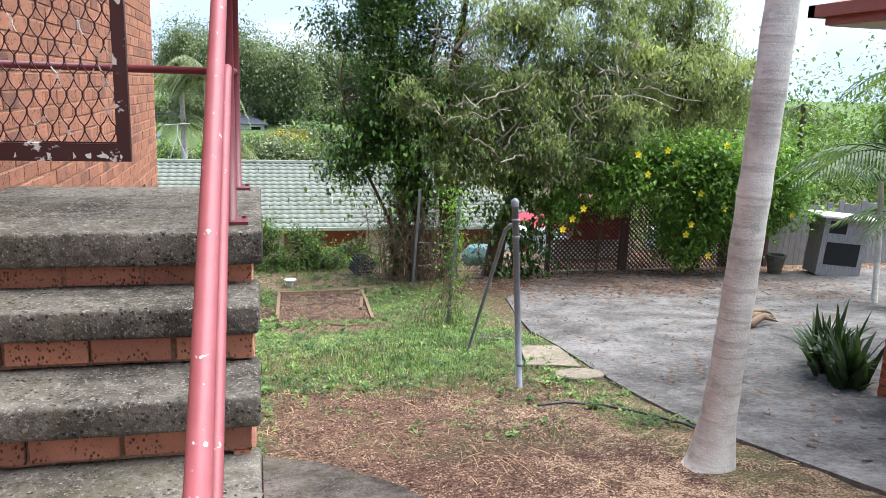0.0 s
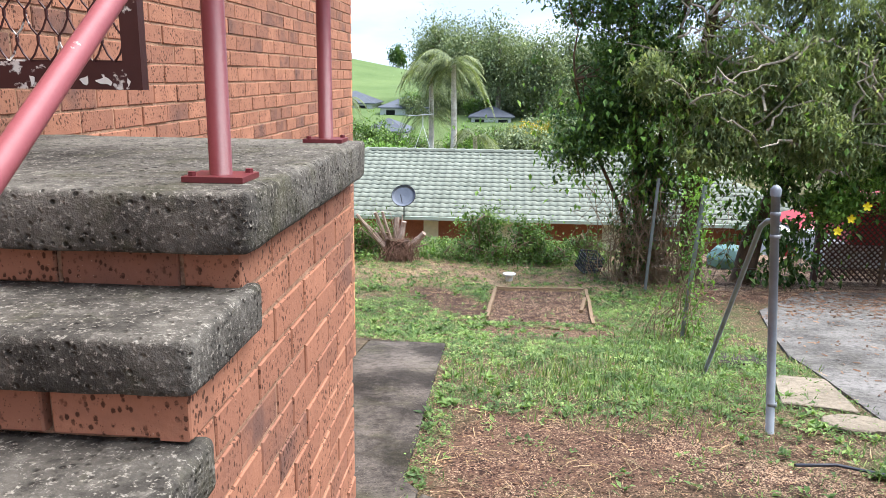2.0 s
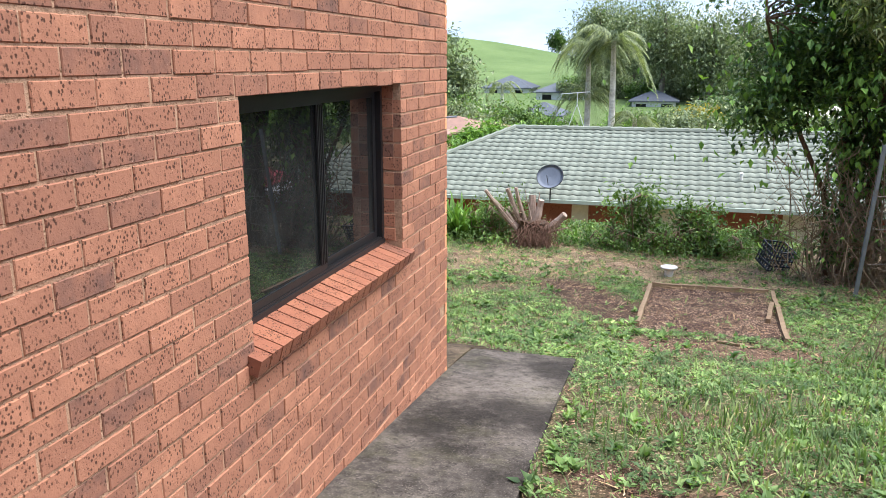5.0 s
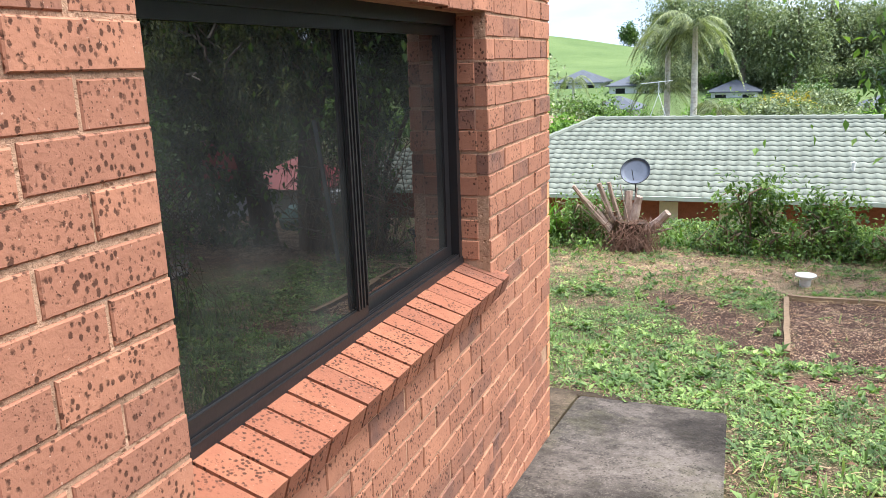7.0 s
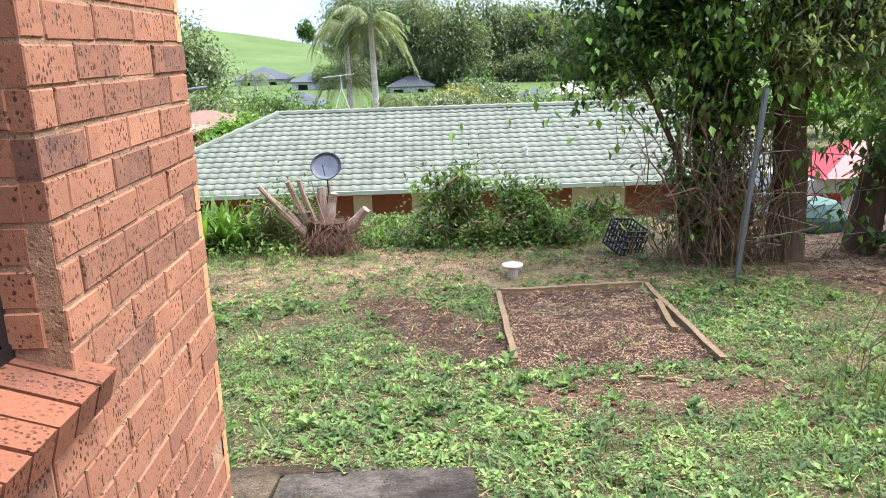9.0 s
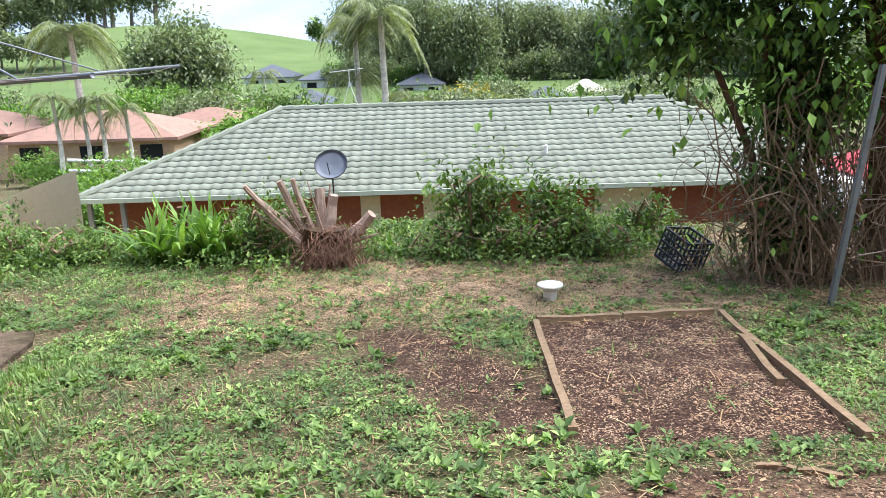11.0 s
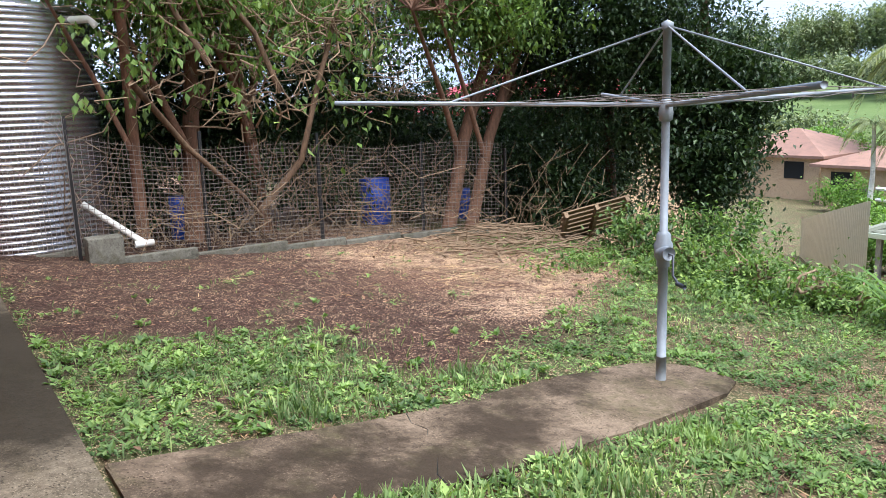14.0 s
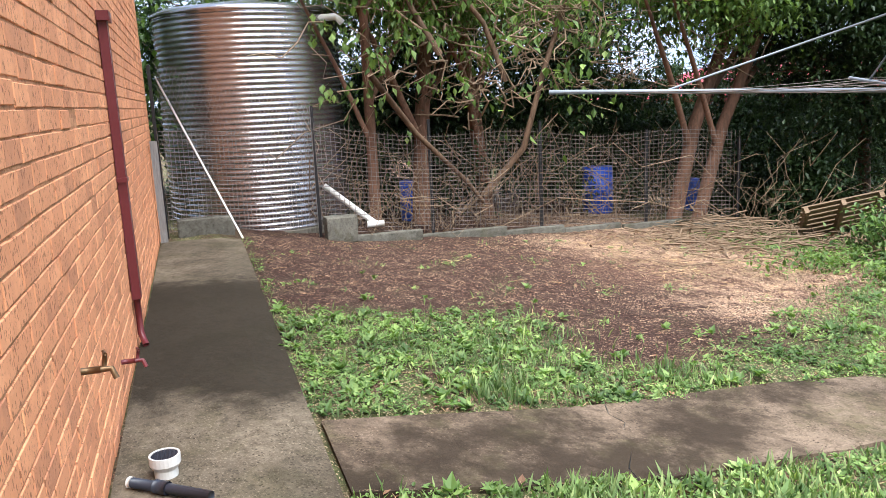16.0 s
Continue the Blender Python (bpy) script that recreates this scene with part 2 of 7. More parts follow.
# the thicket's deep shade is put into this much darker leaf colour
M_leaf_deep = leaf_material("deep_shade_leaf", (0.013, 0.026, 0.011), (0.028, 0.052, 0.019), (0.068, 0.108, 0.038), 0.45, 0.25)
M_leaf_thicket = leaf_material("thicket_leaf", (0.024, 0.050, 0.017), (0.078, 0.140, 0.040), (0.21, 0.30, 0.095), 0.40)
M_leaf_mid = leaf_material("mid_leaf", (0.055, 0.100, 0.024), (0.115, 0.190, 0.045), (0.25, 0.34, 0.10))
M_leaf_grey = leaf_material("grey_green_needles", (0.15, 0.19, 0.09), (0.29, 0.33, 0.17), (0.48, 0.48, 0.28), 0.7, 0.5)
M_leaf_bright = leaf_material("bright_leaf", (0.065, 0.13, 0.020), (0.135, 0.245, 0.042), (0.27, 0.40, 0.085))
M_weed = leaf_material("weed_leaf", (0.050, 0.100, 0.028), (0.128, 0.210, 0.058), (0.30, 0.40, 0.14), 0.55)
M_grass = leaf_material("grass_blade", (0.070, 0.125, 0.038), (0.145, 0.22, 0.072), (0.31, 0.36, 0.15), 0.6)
M_straw = leaf_material("straw", (0.20, 0.13, 0.07), (0.36, 0.24, 0.13), (0.54, 0.39, 0.235), 0.8, 0.15)
M_chip = leaf_material("wood_chip", (0.10, 0.050, 0.032), (0.25, 0.14, 0.088), (0.52, 0.36, 0.23), 0.9, 0.05)
M_yellow = leaf_material("yellow_petal", (0.70, 0.50, 0.01), (0.85, 0.66, 0.02), (0.9, 0.75, 0.05), 0.5, 0.3)
M_palm_leaf = leaf_material("palm_leaflet", (0.035, 0.065, 0.016), (0.07, 0.12, 0.03), (0.16, 0.21, 0.07), 0.45)
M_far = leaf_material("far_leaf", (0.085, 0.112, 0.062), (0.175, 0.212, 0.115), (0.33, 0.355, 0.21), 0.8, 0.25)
M_far_y = leaf_material("far_golden_leaf", (0.22, 0.17, 0.02), (0.35, 0.27, 0.03), (0.45, 0.36, 0.05), 0.8, 0.2)


def palm_bark():
    t = Tree("ringed_palm_bark", 0.85, spec=0.25)
    c = t.ramp(t.noise(3.5, 6, 0.65), (0.32, (0.40, 0.37, 0.32)), (0.62, (0.68, 0.65, 0.58)))
    ring = t.noise(1.0, 3, 0.5, (2, 2, 26))
    c = t.mix(t.math("MULTIPLY", t.step(ring, 0.54, 0.66), 0.38), c, (0.24, 0.20, 0.155))
    c = t.mix(t.math("MULTIPLY", t.step(t.noise(5, 4), 0.62, 0.7), 0.45), c, (0.20, 0.27, 0.19))
    return t.done(c, t.math("ADD", ring, t.noise(60, 4)), 0.5, 0.012)


M_palm_bark = palm_bark()


def roof_tile_material(name, a, b, stain):
    t = Tree(name, 0.8, spec=0.3)
    rnd = t.math("FRACT", t.math("ADD", t.object(), t.math("MULTIPLY", t.island(), 5.17)))
    c = t.mix(rnd, a, b)
    c = t.mix(t.math("MULTIPLY", t.step(t.noise(1.6, 6, 0.7), 0.42, 0.7), 0.6), c, stain)
    c = t.mix(t.math("MULTIPLY", t.step(t.noise(18, 4, 0.7), 0.56, 0.7), 0.45), c, tuple(x * 0.4 for x in stain))
    return t.done(c, t.noise(40, 4), 0.3, 0.01)


M_tile = roof_tile_material("green_grey_roof_tile", (0.232, 0.246, 0.200), (0.190, 0.205, 0.166), (0.13, 0.14, 0.110))
M_terra = roof_tile_material("terracotta_roof_tile", (0.30, 0.178, 0.135), (0.24, 0.135, 0.102), (0.14, 0.09, 0.072))
M_slate = roof_tile_material("dark_roof_tile", (0.10, 0.11, 0.13), (0.075, 0.08, 0.10), (0.06, 0.065, 0.075))
M_gutter = painted("pale_green_gutter", (0.35, 0.40, 0.33), 0.5)
M_cream = painted("cream_sheet_fence", (0.62, 0.56, 0.40), 0.55)
M_wall_white = painted("pale_render", (0.66, 0.66, 0.66), 0.8)
M_wall_pink = painted("lilac_render", (0.50, 0.42, 0.52), 0.8)
M_fascia = painted("red_brown_fascia", (0.28, 0.06, 0.035), 0.45)
M_eave = painted("eave_lining", (0.55, 0.50, 0.42), 0.7)
M_blue = painted("blue_plastic", (0.02, 0.07, 0.42), 0.4)
M_teal = painted("teal_cover", (0.22, 0.38, 0.35), 0.6)
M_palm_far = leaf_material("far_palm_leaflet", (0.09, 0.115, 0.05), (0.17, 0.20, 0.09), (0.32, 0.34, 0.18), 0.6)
M_carred = painted("red_panel", (0.42, 0.03, 0.035), 0.4)
M_brass = metal_material("aged_brass", (0.20, 0.125, 0.065), 0.45, 0.8)
M_dish = painted("grey_dish", (0.13, 0.145, 0.185), 0.6)
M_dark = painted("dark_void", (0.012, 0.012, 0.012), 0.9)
M_lattice = painted("brown_lattice", (0.10, 0.055, 0.04), 0.8)
M_block = concrete_material("concrete_block", (0.17, 0.16, 0.135), (0.08, 0.075, 0.06), 0.5, 0.4)


def glass_material():
    t = Tree("window_glass", 0.008, spec=0.6)
    c = t.mix(t.step(t.noise(3, 5), 0.4, 0.7), (0.012, 0.012, 0.012), (0.03, 0.032, 0.03))
    t.b.inputs["IOR"].default_value = 1.75
    return t.done(c)


M_glass = glass_material()


def ground_material():
    t = Tree("yard_soil_and_turf", 0.95, spec=0.15)
    a = t.attr("cover")
    sep = t.node("SeparateColor")
    t.link(a, sep.inputs["Color"])
    damp = t.t.nodes["Attribute"].outputs["Alpha"]
    grass, chips, far = sep.outputs[0], sep.outputs[1], sep.outputs[2]
    soil = t.ramp(t.noise(3.0, 6, 0.7), (0.3, (0.060, 0.030, 0.021)), (0.7, (0.135, 0.072, 0.050)))
    crumb = t.cells(75, (1, 1.3, 1))
    soil = t.mix(t.step(crumb, 0.55, 0.75), soil, (0.20, 0.118, 0.080))
    soil = t.mix(t.step(t.cells(48), 0.30, 0.12), soil, (0.030, 0.016, 0.012))
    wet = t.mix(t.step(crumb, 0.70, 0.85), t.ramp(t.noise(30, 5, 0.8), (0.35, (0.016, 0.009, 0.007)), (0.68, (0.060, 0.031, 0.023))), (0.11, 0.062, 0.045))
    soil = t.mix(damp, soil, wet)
    # pale flecks of chipped wood, thick where the mulch lies
    room = t.math("MULTIPLY", chips, t.step(t.noise(5, 5, 0.75), 0.32, 0.62))
    flake = t.math("ADD", t.cells(62, (1.6, 1, 1)), t.math("MULTIPLY", room, 0.62))
    c = t.mix(t.step(flake, 1.02, 1.10), soil, t.mix(t.cells(61, (1.6, 1, 1)), (0.26, 0.145, 0.09), (0.58, 0.41, 0.27)))
    small = t.math("ADD", t.cells(120, (1, 1.7, 1)), t.math("MULTIPLY", room, 0.5))
    c = t.mix(t.step(small, 1.03, 1.09), c, (0.50, 0.35, 0.235))
    turf = t.ramp(t.noise(30, 6, 0.85), (0.34, (0.030, 0.028, 0.014)), (0.48, (0.075, 0.085, 0.034)), (0.60, (0.105, 0.11, 0.045)), (0.70, (0.24, 0.19, 0.115)))
    turf = t.mix(t.step(t.cells(70, (1, 2.2, 1)), 0.86, 0.92), turf, (0.42, 0.32, 0.20))
    patch = t.math("MULTIPLY", grass, t.step(t.noise(2.6, 6, 0.72), 0.36, 0.55))
    c = t.mix(patch, c, turf)
    meadow = t.ramp(t.noise(0.05, 8, 0.7), (0.3, (0.075, 0.115, 0.036)), (0.7, (0.13, 0.175, 0.062)))
    c = t.mix(far, c, meadow)
    return t.done(c, t.math("ADD", t.noise(45, 5, 0.8), t.math("MULTIPLY", t.noise(9, 4), 2.0)), 0.8, 0.03)


M_ground = ground_material()

# ---- mesh helpers ----
rng = np.random.default_rng(7)


def mesh_np(name, verts, faces, material, smooth=False):
    """A mesh from arrays: verts (n, 3); faces (m, k), or a list of such arrays."""
    groups = [np.asarray(g, int) for g in (faces if isinstance(faces, list) and np.ndim(faces[0]) == 2 else [faces]) if len(g)]
    me = bpy.data.meshes.new(name)
    verts = np.asarray(verts, float)
    total = sum(g.size for g in groups)
    count = sum(len(g) for g in groups)
    me.vertices.add(len(verts))
    me.vertices.foreach_set("co", verts.ravel())
    me.loops.add(total)
    me.loops.foreach_set("vertex_index", np.concatenate([g.ravel() for g in groups]))
    me.polygons.add(count)
    sizes = np.concatenate([np.full(len(g), g.shape[1]) for g in groups])
    me.polygons.foreach_set("loop_start", np.r_[0, np.cumsum(sizes)[:-1]])
    me.polygons.foreach_set("loop_total", sizes)
    me.polygons.foreach_set("use_smooth", np.full(count, smooth, bool))
    me.update(calc_edges=True)
    me.materials.append(material)
    return me


def thing(name, label, category, group="", kind="", at=(0, 0, 0)):
    ob = new(name)
    ob.location = at
    return tagged(ob, label, category, group, kind)


def under(ob, parent):
    ob.parent = parent
    ob.matrix_parent_inverse = Matrix.Translation(-world_at(parent))
    return ob


def world_at(ob):
    v = Vector((0, 0, 0))
    while ob:
        if not ob.parent:
            v = v + ob.location
        ob = ob.parent
    return v


def part(name, verts, faces, material, parent=None, label="", smooth=False):
    """One mesh object, under a thing or a part when there is a parent."""
    ob = new(name, mesh_np(name, verts, faces, material, smooth))
    if parent:
        under(ob, parent)
    if label:
        ob["label"] = label
    return ob


BOX_F = np.array([(0, 3, 2, 1), (4, 5, 6, 7), (0, 1, 5, 4), (1, 2, 6, 5), (2, 3, 7, 6), (3, 0, 4, 7)])


def box_v(lo, hi):
    (a, b, c), (d, e, f) = lo, hi
    return np.array([(a, b, c), (d, b, c), (d, e, c), (a, e, c), (a, b, f), (d, b, f), (d, e, f), (a, e, f)], float)


class Build:
    """Collects vertices and faces of one mesh."""

    def __init__(self):
        self.v, self.f, self.n = [], {}, 0

    def add(self, verts, faces):
        faces = np.asarray(faces, int)
        self.v.append(np.asarray(verts, float))
        self.f.setdefault(faces.shape[1], []).append(faces + self.n)
        self.n += len(verts)
        return self

    def box(self, lo, hi, m=None):
        v = box_v(lo, hi)
        if m is not None:
            v = np.array([m @ Vector(p) for p in v])
        return self.add(v, BOX_F)

    def tube(self, points, radii, sides=8, caps=True):
        """A round bar along points; radii is one number or one a point."""
        pts = np.asarray(points, float)
        r = np.full(len(pts), radii, float) if np.isscalar(radii) else np.asarray(radii, float)
        d = np.gradient(pts, axis=0)
        d /= np.linalg.norm(d, axis=1)[:, None] + 1e-9
        ref = np.array((0.0, 0, 1)) if abs(d[:, 2]).mean() < 0.8 else np.array((1.0, 0, 0))
        a = np.cross(d, ref)
        a /= np.linalg.norm(a, axis=1)[:, None] + 1e-9
        b = np.cross(d, a)
        ang = np.linspace(0, 2 * np.pi, sides, endpoint=False)
        ring = pts[:, None] + r[:, None, None] * (np.cos(ang)[None, :, None] * a[:, None] + np.sin(ang)[None, :, None] * b[:, None])
        v = ring.reshape(-1, 3)
        i = np.arange(len(pts) - 1)[:, None] * sides
        j = np.arange(sides)[None]
        k = (j + 1) % sides
        q = np.stack([i + j, i + k, i + sides + k, i + sides + j], -1).reshape(-1, 4)
        base = self.n
        self.add(v, q)
        if caps:
            self.f.setdefault(sides, []).append(np.array([np.arange(sides) + base]))
            self.f[sides].append(np.array([np.arange(sides)[::-1] + base + sides * (len(pts) - 1)]))
        return self

    def lathe(self, centre, profile, sides=20):
        """A turned body about the upright through centre; profile: rows of radius, height."""
        ang = np.linspace(0, 2 * np.pi, sides, endpoint=False)
        p = np.array(profile, float)
        v = np.stack([centre[0] + p[:, :1] * np.cos(ang), centre[1] + p[:, :1] * np.sin(ang), centre[2] + p[:, 1:] + 0 * ang], -1).reshape(-1, 3)
        i = np.arange(len(p) - 1)[:, None] * sides
        j = np.arange(sides)[None]
        k = (j + 1) % sides
        return self.add(v, np.stack([i + j, i + k, i + sides + k, i + sides + j], -1).reshape(-1, 4))

    def put(self, name, material, parent=None, label="", smooth=False):
        return part(name, np.concatenate(self.v), [np.concatenate(g) for g in self.f.values()], material, parent, label, smooth)


def scatter(tv, tf, places, size, spin, tilt=None):
    """Copies of a small shape as one big array. spin and tilt in radians; size one number a copy."""
    tv, tf = np.asarray(tv, float), np.asarray(tf, int)
    n = len(places)
    size = np.broadcast_to(np.asarray(size, float), (n,))
    tilt = np.zeros(n) if tilt is None else np.broadcast_to(tilt, (n,))
    cs, sn, ct, st = np.cos(spin), np.sin(spin), np.cos(tilt), np.sin(tilt)
    x, y, z = tv[:, 0][None], tv[:, 1][None], tv[:, 2][None]
    y2, z2 = y * ct[:, None] - z * st[:, None], y * st[:, None] + z * ct[:, None]
    v = np.stack([x * cs[:, None] - y2 * sn[:, None], x * sn[:, None] + y2 * cs[:, None], z2], -1) * size[:, None, None] + np.asarray(places)[:, None]
    return v.reshape(-1, 3), (tf[None] + (np.arange(n) * len(tv))[:, None, None]).reshape(-1, tf.shape[1])


LEAF_V = [(0, 0, 0), (0.28, 0.42, 0.10), (0, 1, -0.05), (-0.28, 0.42, 0.10)]
LEAF_F = [(0, 1, 2), (0, 2, 3)]
NEEDLE_V = [(0.035, 0, 0), (0.06, 0.5, 0.06), (0, 1, 0), (-0.06, 0.5, 0.06), (-0.035, 0, 0)]
PUFF_V = [(0.07, 0, 0), (0.12, 0.5, 0.08), (0, 1, 0), (-0.12, 0.5, 0.08), (-0.07, 0, 0)]
NEEDLE_F = [(0, 1, 3), (1, 2, 3), (0, 3, 4)]
ROUND_V = [(0, 0, 0), (0.34, 0.3, 0.06), (0.34, 0.7, 0.06), (0, 1, -0.04), (-0.34, 0.7, 0.06), (-0.34, 0.3, 0.06)]
ROUND_F = [(0, 1, 2), (0, 2, 3), (0, 3, 4), (0, 4, 5)]


def crown_points(blobs, clump, per):
    """Leaf places: clumps near the skins of the blobs (x, y, z, rx, ry, rz, clumps), each of some leaves."""
    out, hubs = [], []
    for x, y, z, rx, ry, rz, n in blobs:
        d = rng.normal(size=(n, 3))
        d /= np.linalg.norm(d, axis=1)[:, None]
        c = np.array((x, y, z)) + d * np.array((rx, ry, rz)) * (rng.random((n, 1)) ** 0.45) * (1 + 0.22 * rng.normal(size=(n, 1)))
        hubs.append(c)
        out.append((c[:, None] + rng.normal(size=(n, per, 3)) * clump * (0.5 + rng.random((n, 1, 1)))).reshape(-1, 3))
    return np.concatenate(out), np.concatenate(hubs)


def leaves(places, size, shape="leaf", droop=0.6):
    v, f = {"leaf": (LEAF_V, LEAF_F), "needle": (NEEDLE_V, NEEDLE_F), "puff": (PUFF_V, NEEDLE_F), "round": (ROUND_V, ROUND_F)}[shape]
    n = len(places)
    return scatter(v, f, places, size * (0.55 + 0.9 * rng.random(n)), rng.random(n) * 6.283, rng.normal(-droop * 0.5, 0.7, n))


def bent(a, b, sag=0.15, n=6, wob=0.05):
    """Points from a to b, bowed upwards and a little crooked."""
    t = np.linspace(0, 1, n)[:, None]
    p = np.array(a) + t * (np.array(b) - np.array(a))
    p[:, 2] += sag * np.sin(np.pi * t[:, 0])
    p[1:-1] += rng.normal(size=(n - 2, 3)) * wob
    return p


def tree(name, label, stems, blobs, clump, per, size, leaf, bark, shape="leaf", twigs=30, category="tree", droop=0.6, group=""):
    """stems: rows of (points, radii). The crown is one mesh of many leaves; twigs run from the stems to clumps."""
    base = stems[0][0][0]
    ob = thing(name, label, category, group, at=tuple(base))
    pts, hubs = crown_points(blobs, clump, per)
    b = Build()
    for points, radii in stems:
        b.tube(points, radii, 9)
    ends = np.concatenate([np.array(s[0])[len(s[0]) // 2:] for s in stems])
    for h in hubs[rng.permutation(len(hubs))[:twigs]]:
        near = ends[np.argmin(((ends - h) ** 2).sum(1))]
        b.tube(bent(near, h, 0.1, 5, 0.06), np.linspace(0.022, 0.005, 5), 5, False)
    wood = b.put("stem_tangle" if category == "shrub" else "trunk", bark, ob, smooth=True)
    if category == "shrub":
        tagged(wood, kind="stuff")
    v, f = leaves(pts, size, shape, droop)
    part("crown", v, f, leaf, ob)
    return ob


# ---- the lie of the land ----
LAND_Y = np.array([-60, -6, 0, 1.8, 3.1, 4.5, 5.3, 7.2, 8.2, 10.64, 13.2, 15.3, 20, 21, 23, 26, 40, 60, 95, 120, 165, 250, 330, 600, 2500])
LAND_Z = np.array([3, 1.0, .5, .16, -.12, -.5, -.7, -1.05, -1.22, -1.5, -1.9, -2.08, -2.32, -2.8, -4.2, -4.9, -6.0, -7.5, -8.0, -5.2, -3.8, -1.0, -3.0, -6.0, -8.0])


def land(x, y):
    """Height of the ground."""
    x, y = np.asarray(x, float), np.asarray(y, float)
    z = np.interp(y, LAND_Y, LAND_Z)
    # the grassy hill across the valley
    z = z + 10.8 * np.exp(-((x + 80) / 50) ** 2) * np.clip((y - 150) / 100, 0, 1) * np.exp(-np.clip((y - 250) / 260, 0, 9) ** 2)
    z = z + 3.0 * np.exp(-((x + 170) / 60) ** 2) * np.clip((y - 130) / 100, 0, 1)
    # the rear path lies level
    level = np.clip((-1.5 - x) / 2.0, 0, 1) * np.clip((12.2 - y) / 1.2, 0, 1) * (y > 8)
    return z * (1 - level) + np.where(y > 8, np.minimum(z, -1.60), z) * level if np.ndim(z) else float(z * (1 - level) + (min(z, -1.60) if y > 8 else z) * level)


def soft(x, a, b):
    t = np.clip((x - a) / (b - a), 0, 1)
    return t * t * (3 - 2 * t)


def lumps(x, y, s, seed=0.0):
    """A cheap smooth noise, 0 to 1."""
    v = np.sin(x * s * 1.0 + 1.7 * np.sin(y * s * 0.7 + seed) + seed * 3.1) + np.sin(y * s * 1.3 + 1.3 * np.sin(x * s * 0.9 + 2 + seed) + seed)
    v = v + 0.5 * np.sin(x * s * 2.7 + y * s * 2.1 + seed * 5) + 0.5 * np.sin(x * s * 2.2 - y * s * 3.1 + seed)
    return 0.5 + v / 6


def cover(x, y):
    """How much turf and how much woodchip lies at a place."""
    n = lumps(x, y, 1.9, 0.4)
    n2 = lumps(x, y, 4.3, 2.0)
    turf = np.ones_like(x)
    # bare soil and mulch before the turf
    bare = soft(y, 9.9, 8.4) * soft(x, -0.3, 0.2)
    bare = np.maximum(bare * (0.65 + 0.5 * n), soft(y, 7.4, 6.6))
    edge = soft(x, 2.7, 3.2) * soft(y, 11.0, 9.5)
    bare = np.where(edge > 0.5, bare * 0.35, bare)
    bed = soft(x, 0.15, 0.3) * soft(x, 1.85, 1.7) * soft(y, 13.1, 13.4) * soft(y, 15.8, 15.6)
    below = soft(np.hypot((x - 1.0) / 1.2, (y - 12.6) / 0.5), 1.1, 0.5)
    side = soft(np.hypot((x + 0.35 + 0.42 * (y - 14.5)) / 0.62, (y - 14.5) / 1.5), 1.15, 0.5)
    rear = soft(x, -6.2, -7.2 + 0) * soft(y, 11.2, 11.8) * soft(y, 18.9, 18.0)
    rear = np.maximum(rear, soft(x, -4.8, -5.4) * soft(y, 13.3, 14.1) * soft(y, 18.4, 17.6) * soft(x + 0.55 * (y - 14), -4.0, -5.2))
    crest = soft(y, 15.3, 16.2) * soft(x, -4.2, -2.4) * soft(y, 20.5, 19.5)
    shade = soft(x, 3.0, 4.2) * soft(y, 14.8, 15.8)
    off = np.clip(np.maximum.reduce([bare, bed, below * 0.9, side * 0.95, rear, crest * (0.35 + 0.5 * n2), shade]), 0, 1)
    turf = np.clip(turf - off - 0.25 * (n2 - 0.5), 0, 1)
    chips = np.clip(np.maximum.reduce([soft(y, 9.6, 8.2) * (0.2 + 0.85 * n) * (0.3 + 0.7 * soft(x, 1.2, 2.4)), bed * 0.42, rear * (0.26 + 0.62 * soft(y + 0.6 * np.sin(x * 1.7), 15.2, 17.0) * (0.4 + 0.9 * n)), crest * 1.0, 0.05 + 0.25 * soft(x, -5.6, -4.2), shade * 0.3]), 0, 1)
    return turf, chips


def damp_shade_at(x, y):
    """Where the soil is dark: damp by the rear path, in the bed and in the bare patches; painted shade under the
    driveway trees.
    """
    rear = soft(x, -4.6, -5.4) * soft(y + 0.5 * np.sin(x * 1.3), 17.0, 15.0) * soft(y, 10.5, 11.5)
    bed = 0.85 * soft(x, 0.15, 0.3) * soft(x, 1.85, 1.7) * soft(y, 12.6, 13.1) * soft(y, 15.8, 15.6)
    side = 0.9 * soft(np.hypot((x + 0.35 + 0.42 * (y - 14.5)) / 0.7, (y - 14.5) / 1.5), 1.1, 0.4)
    side = np.maximum(side, 0.75 * soft(np.hypot((x - 1.3) / 0.9, (y - 16.6) / 0.6), 1.15, 0.5))
    front = 0.75 * soft(y, 9.6, 8.4) * soft(lumps(x, y, 1.4, 6.0), 0.66, 0.36)
    # shade of the driveway trees, painted into the soil with the damp colour
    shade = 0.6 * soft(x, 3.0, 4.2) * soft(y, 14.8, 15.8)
    return np.clip(np.maximum.reduce([rear, bed, side, front, shade, 0.12 + 0 * x]), 0, 1)


def axis(lo, hi, step, outer):
    """Grid lines: fine from lo to hi, then ever coarser out to the horizon."""
    core = list(np.arange(lo, hi + step / 2, step))
    a, s = hi, step
    while a < outer:
        s *= 1.16
        a += s
        core.append(a)
    a, s = lo, step
    while a > -outer:
        s *= 1.16
        a -= s
        core.insert(0, a)
    return np.array(core)


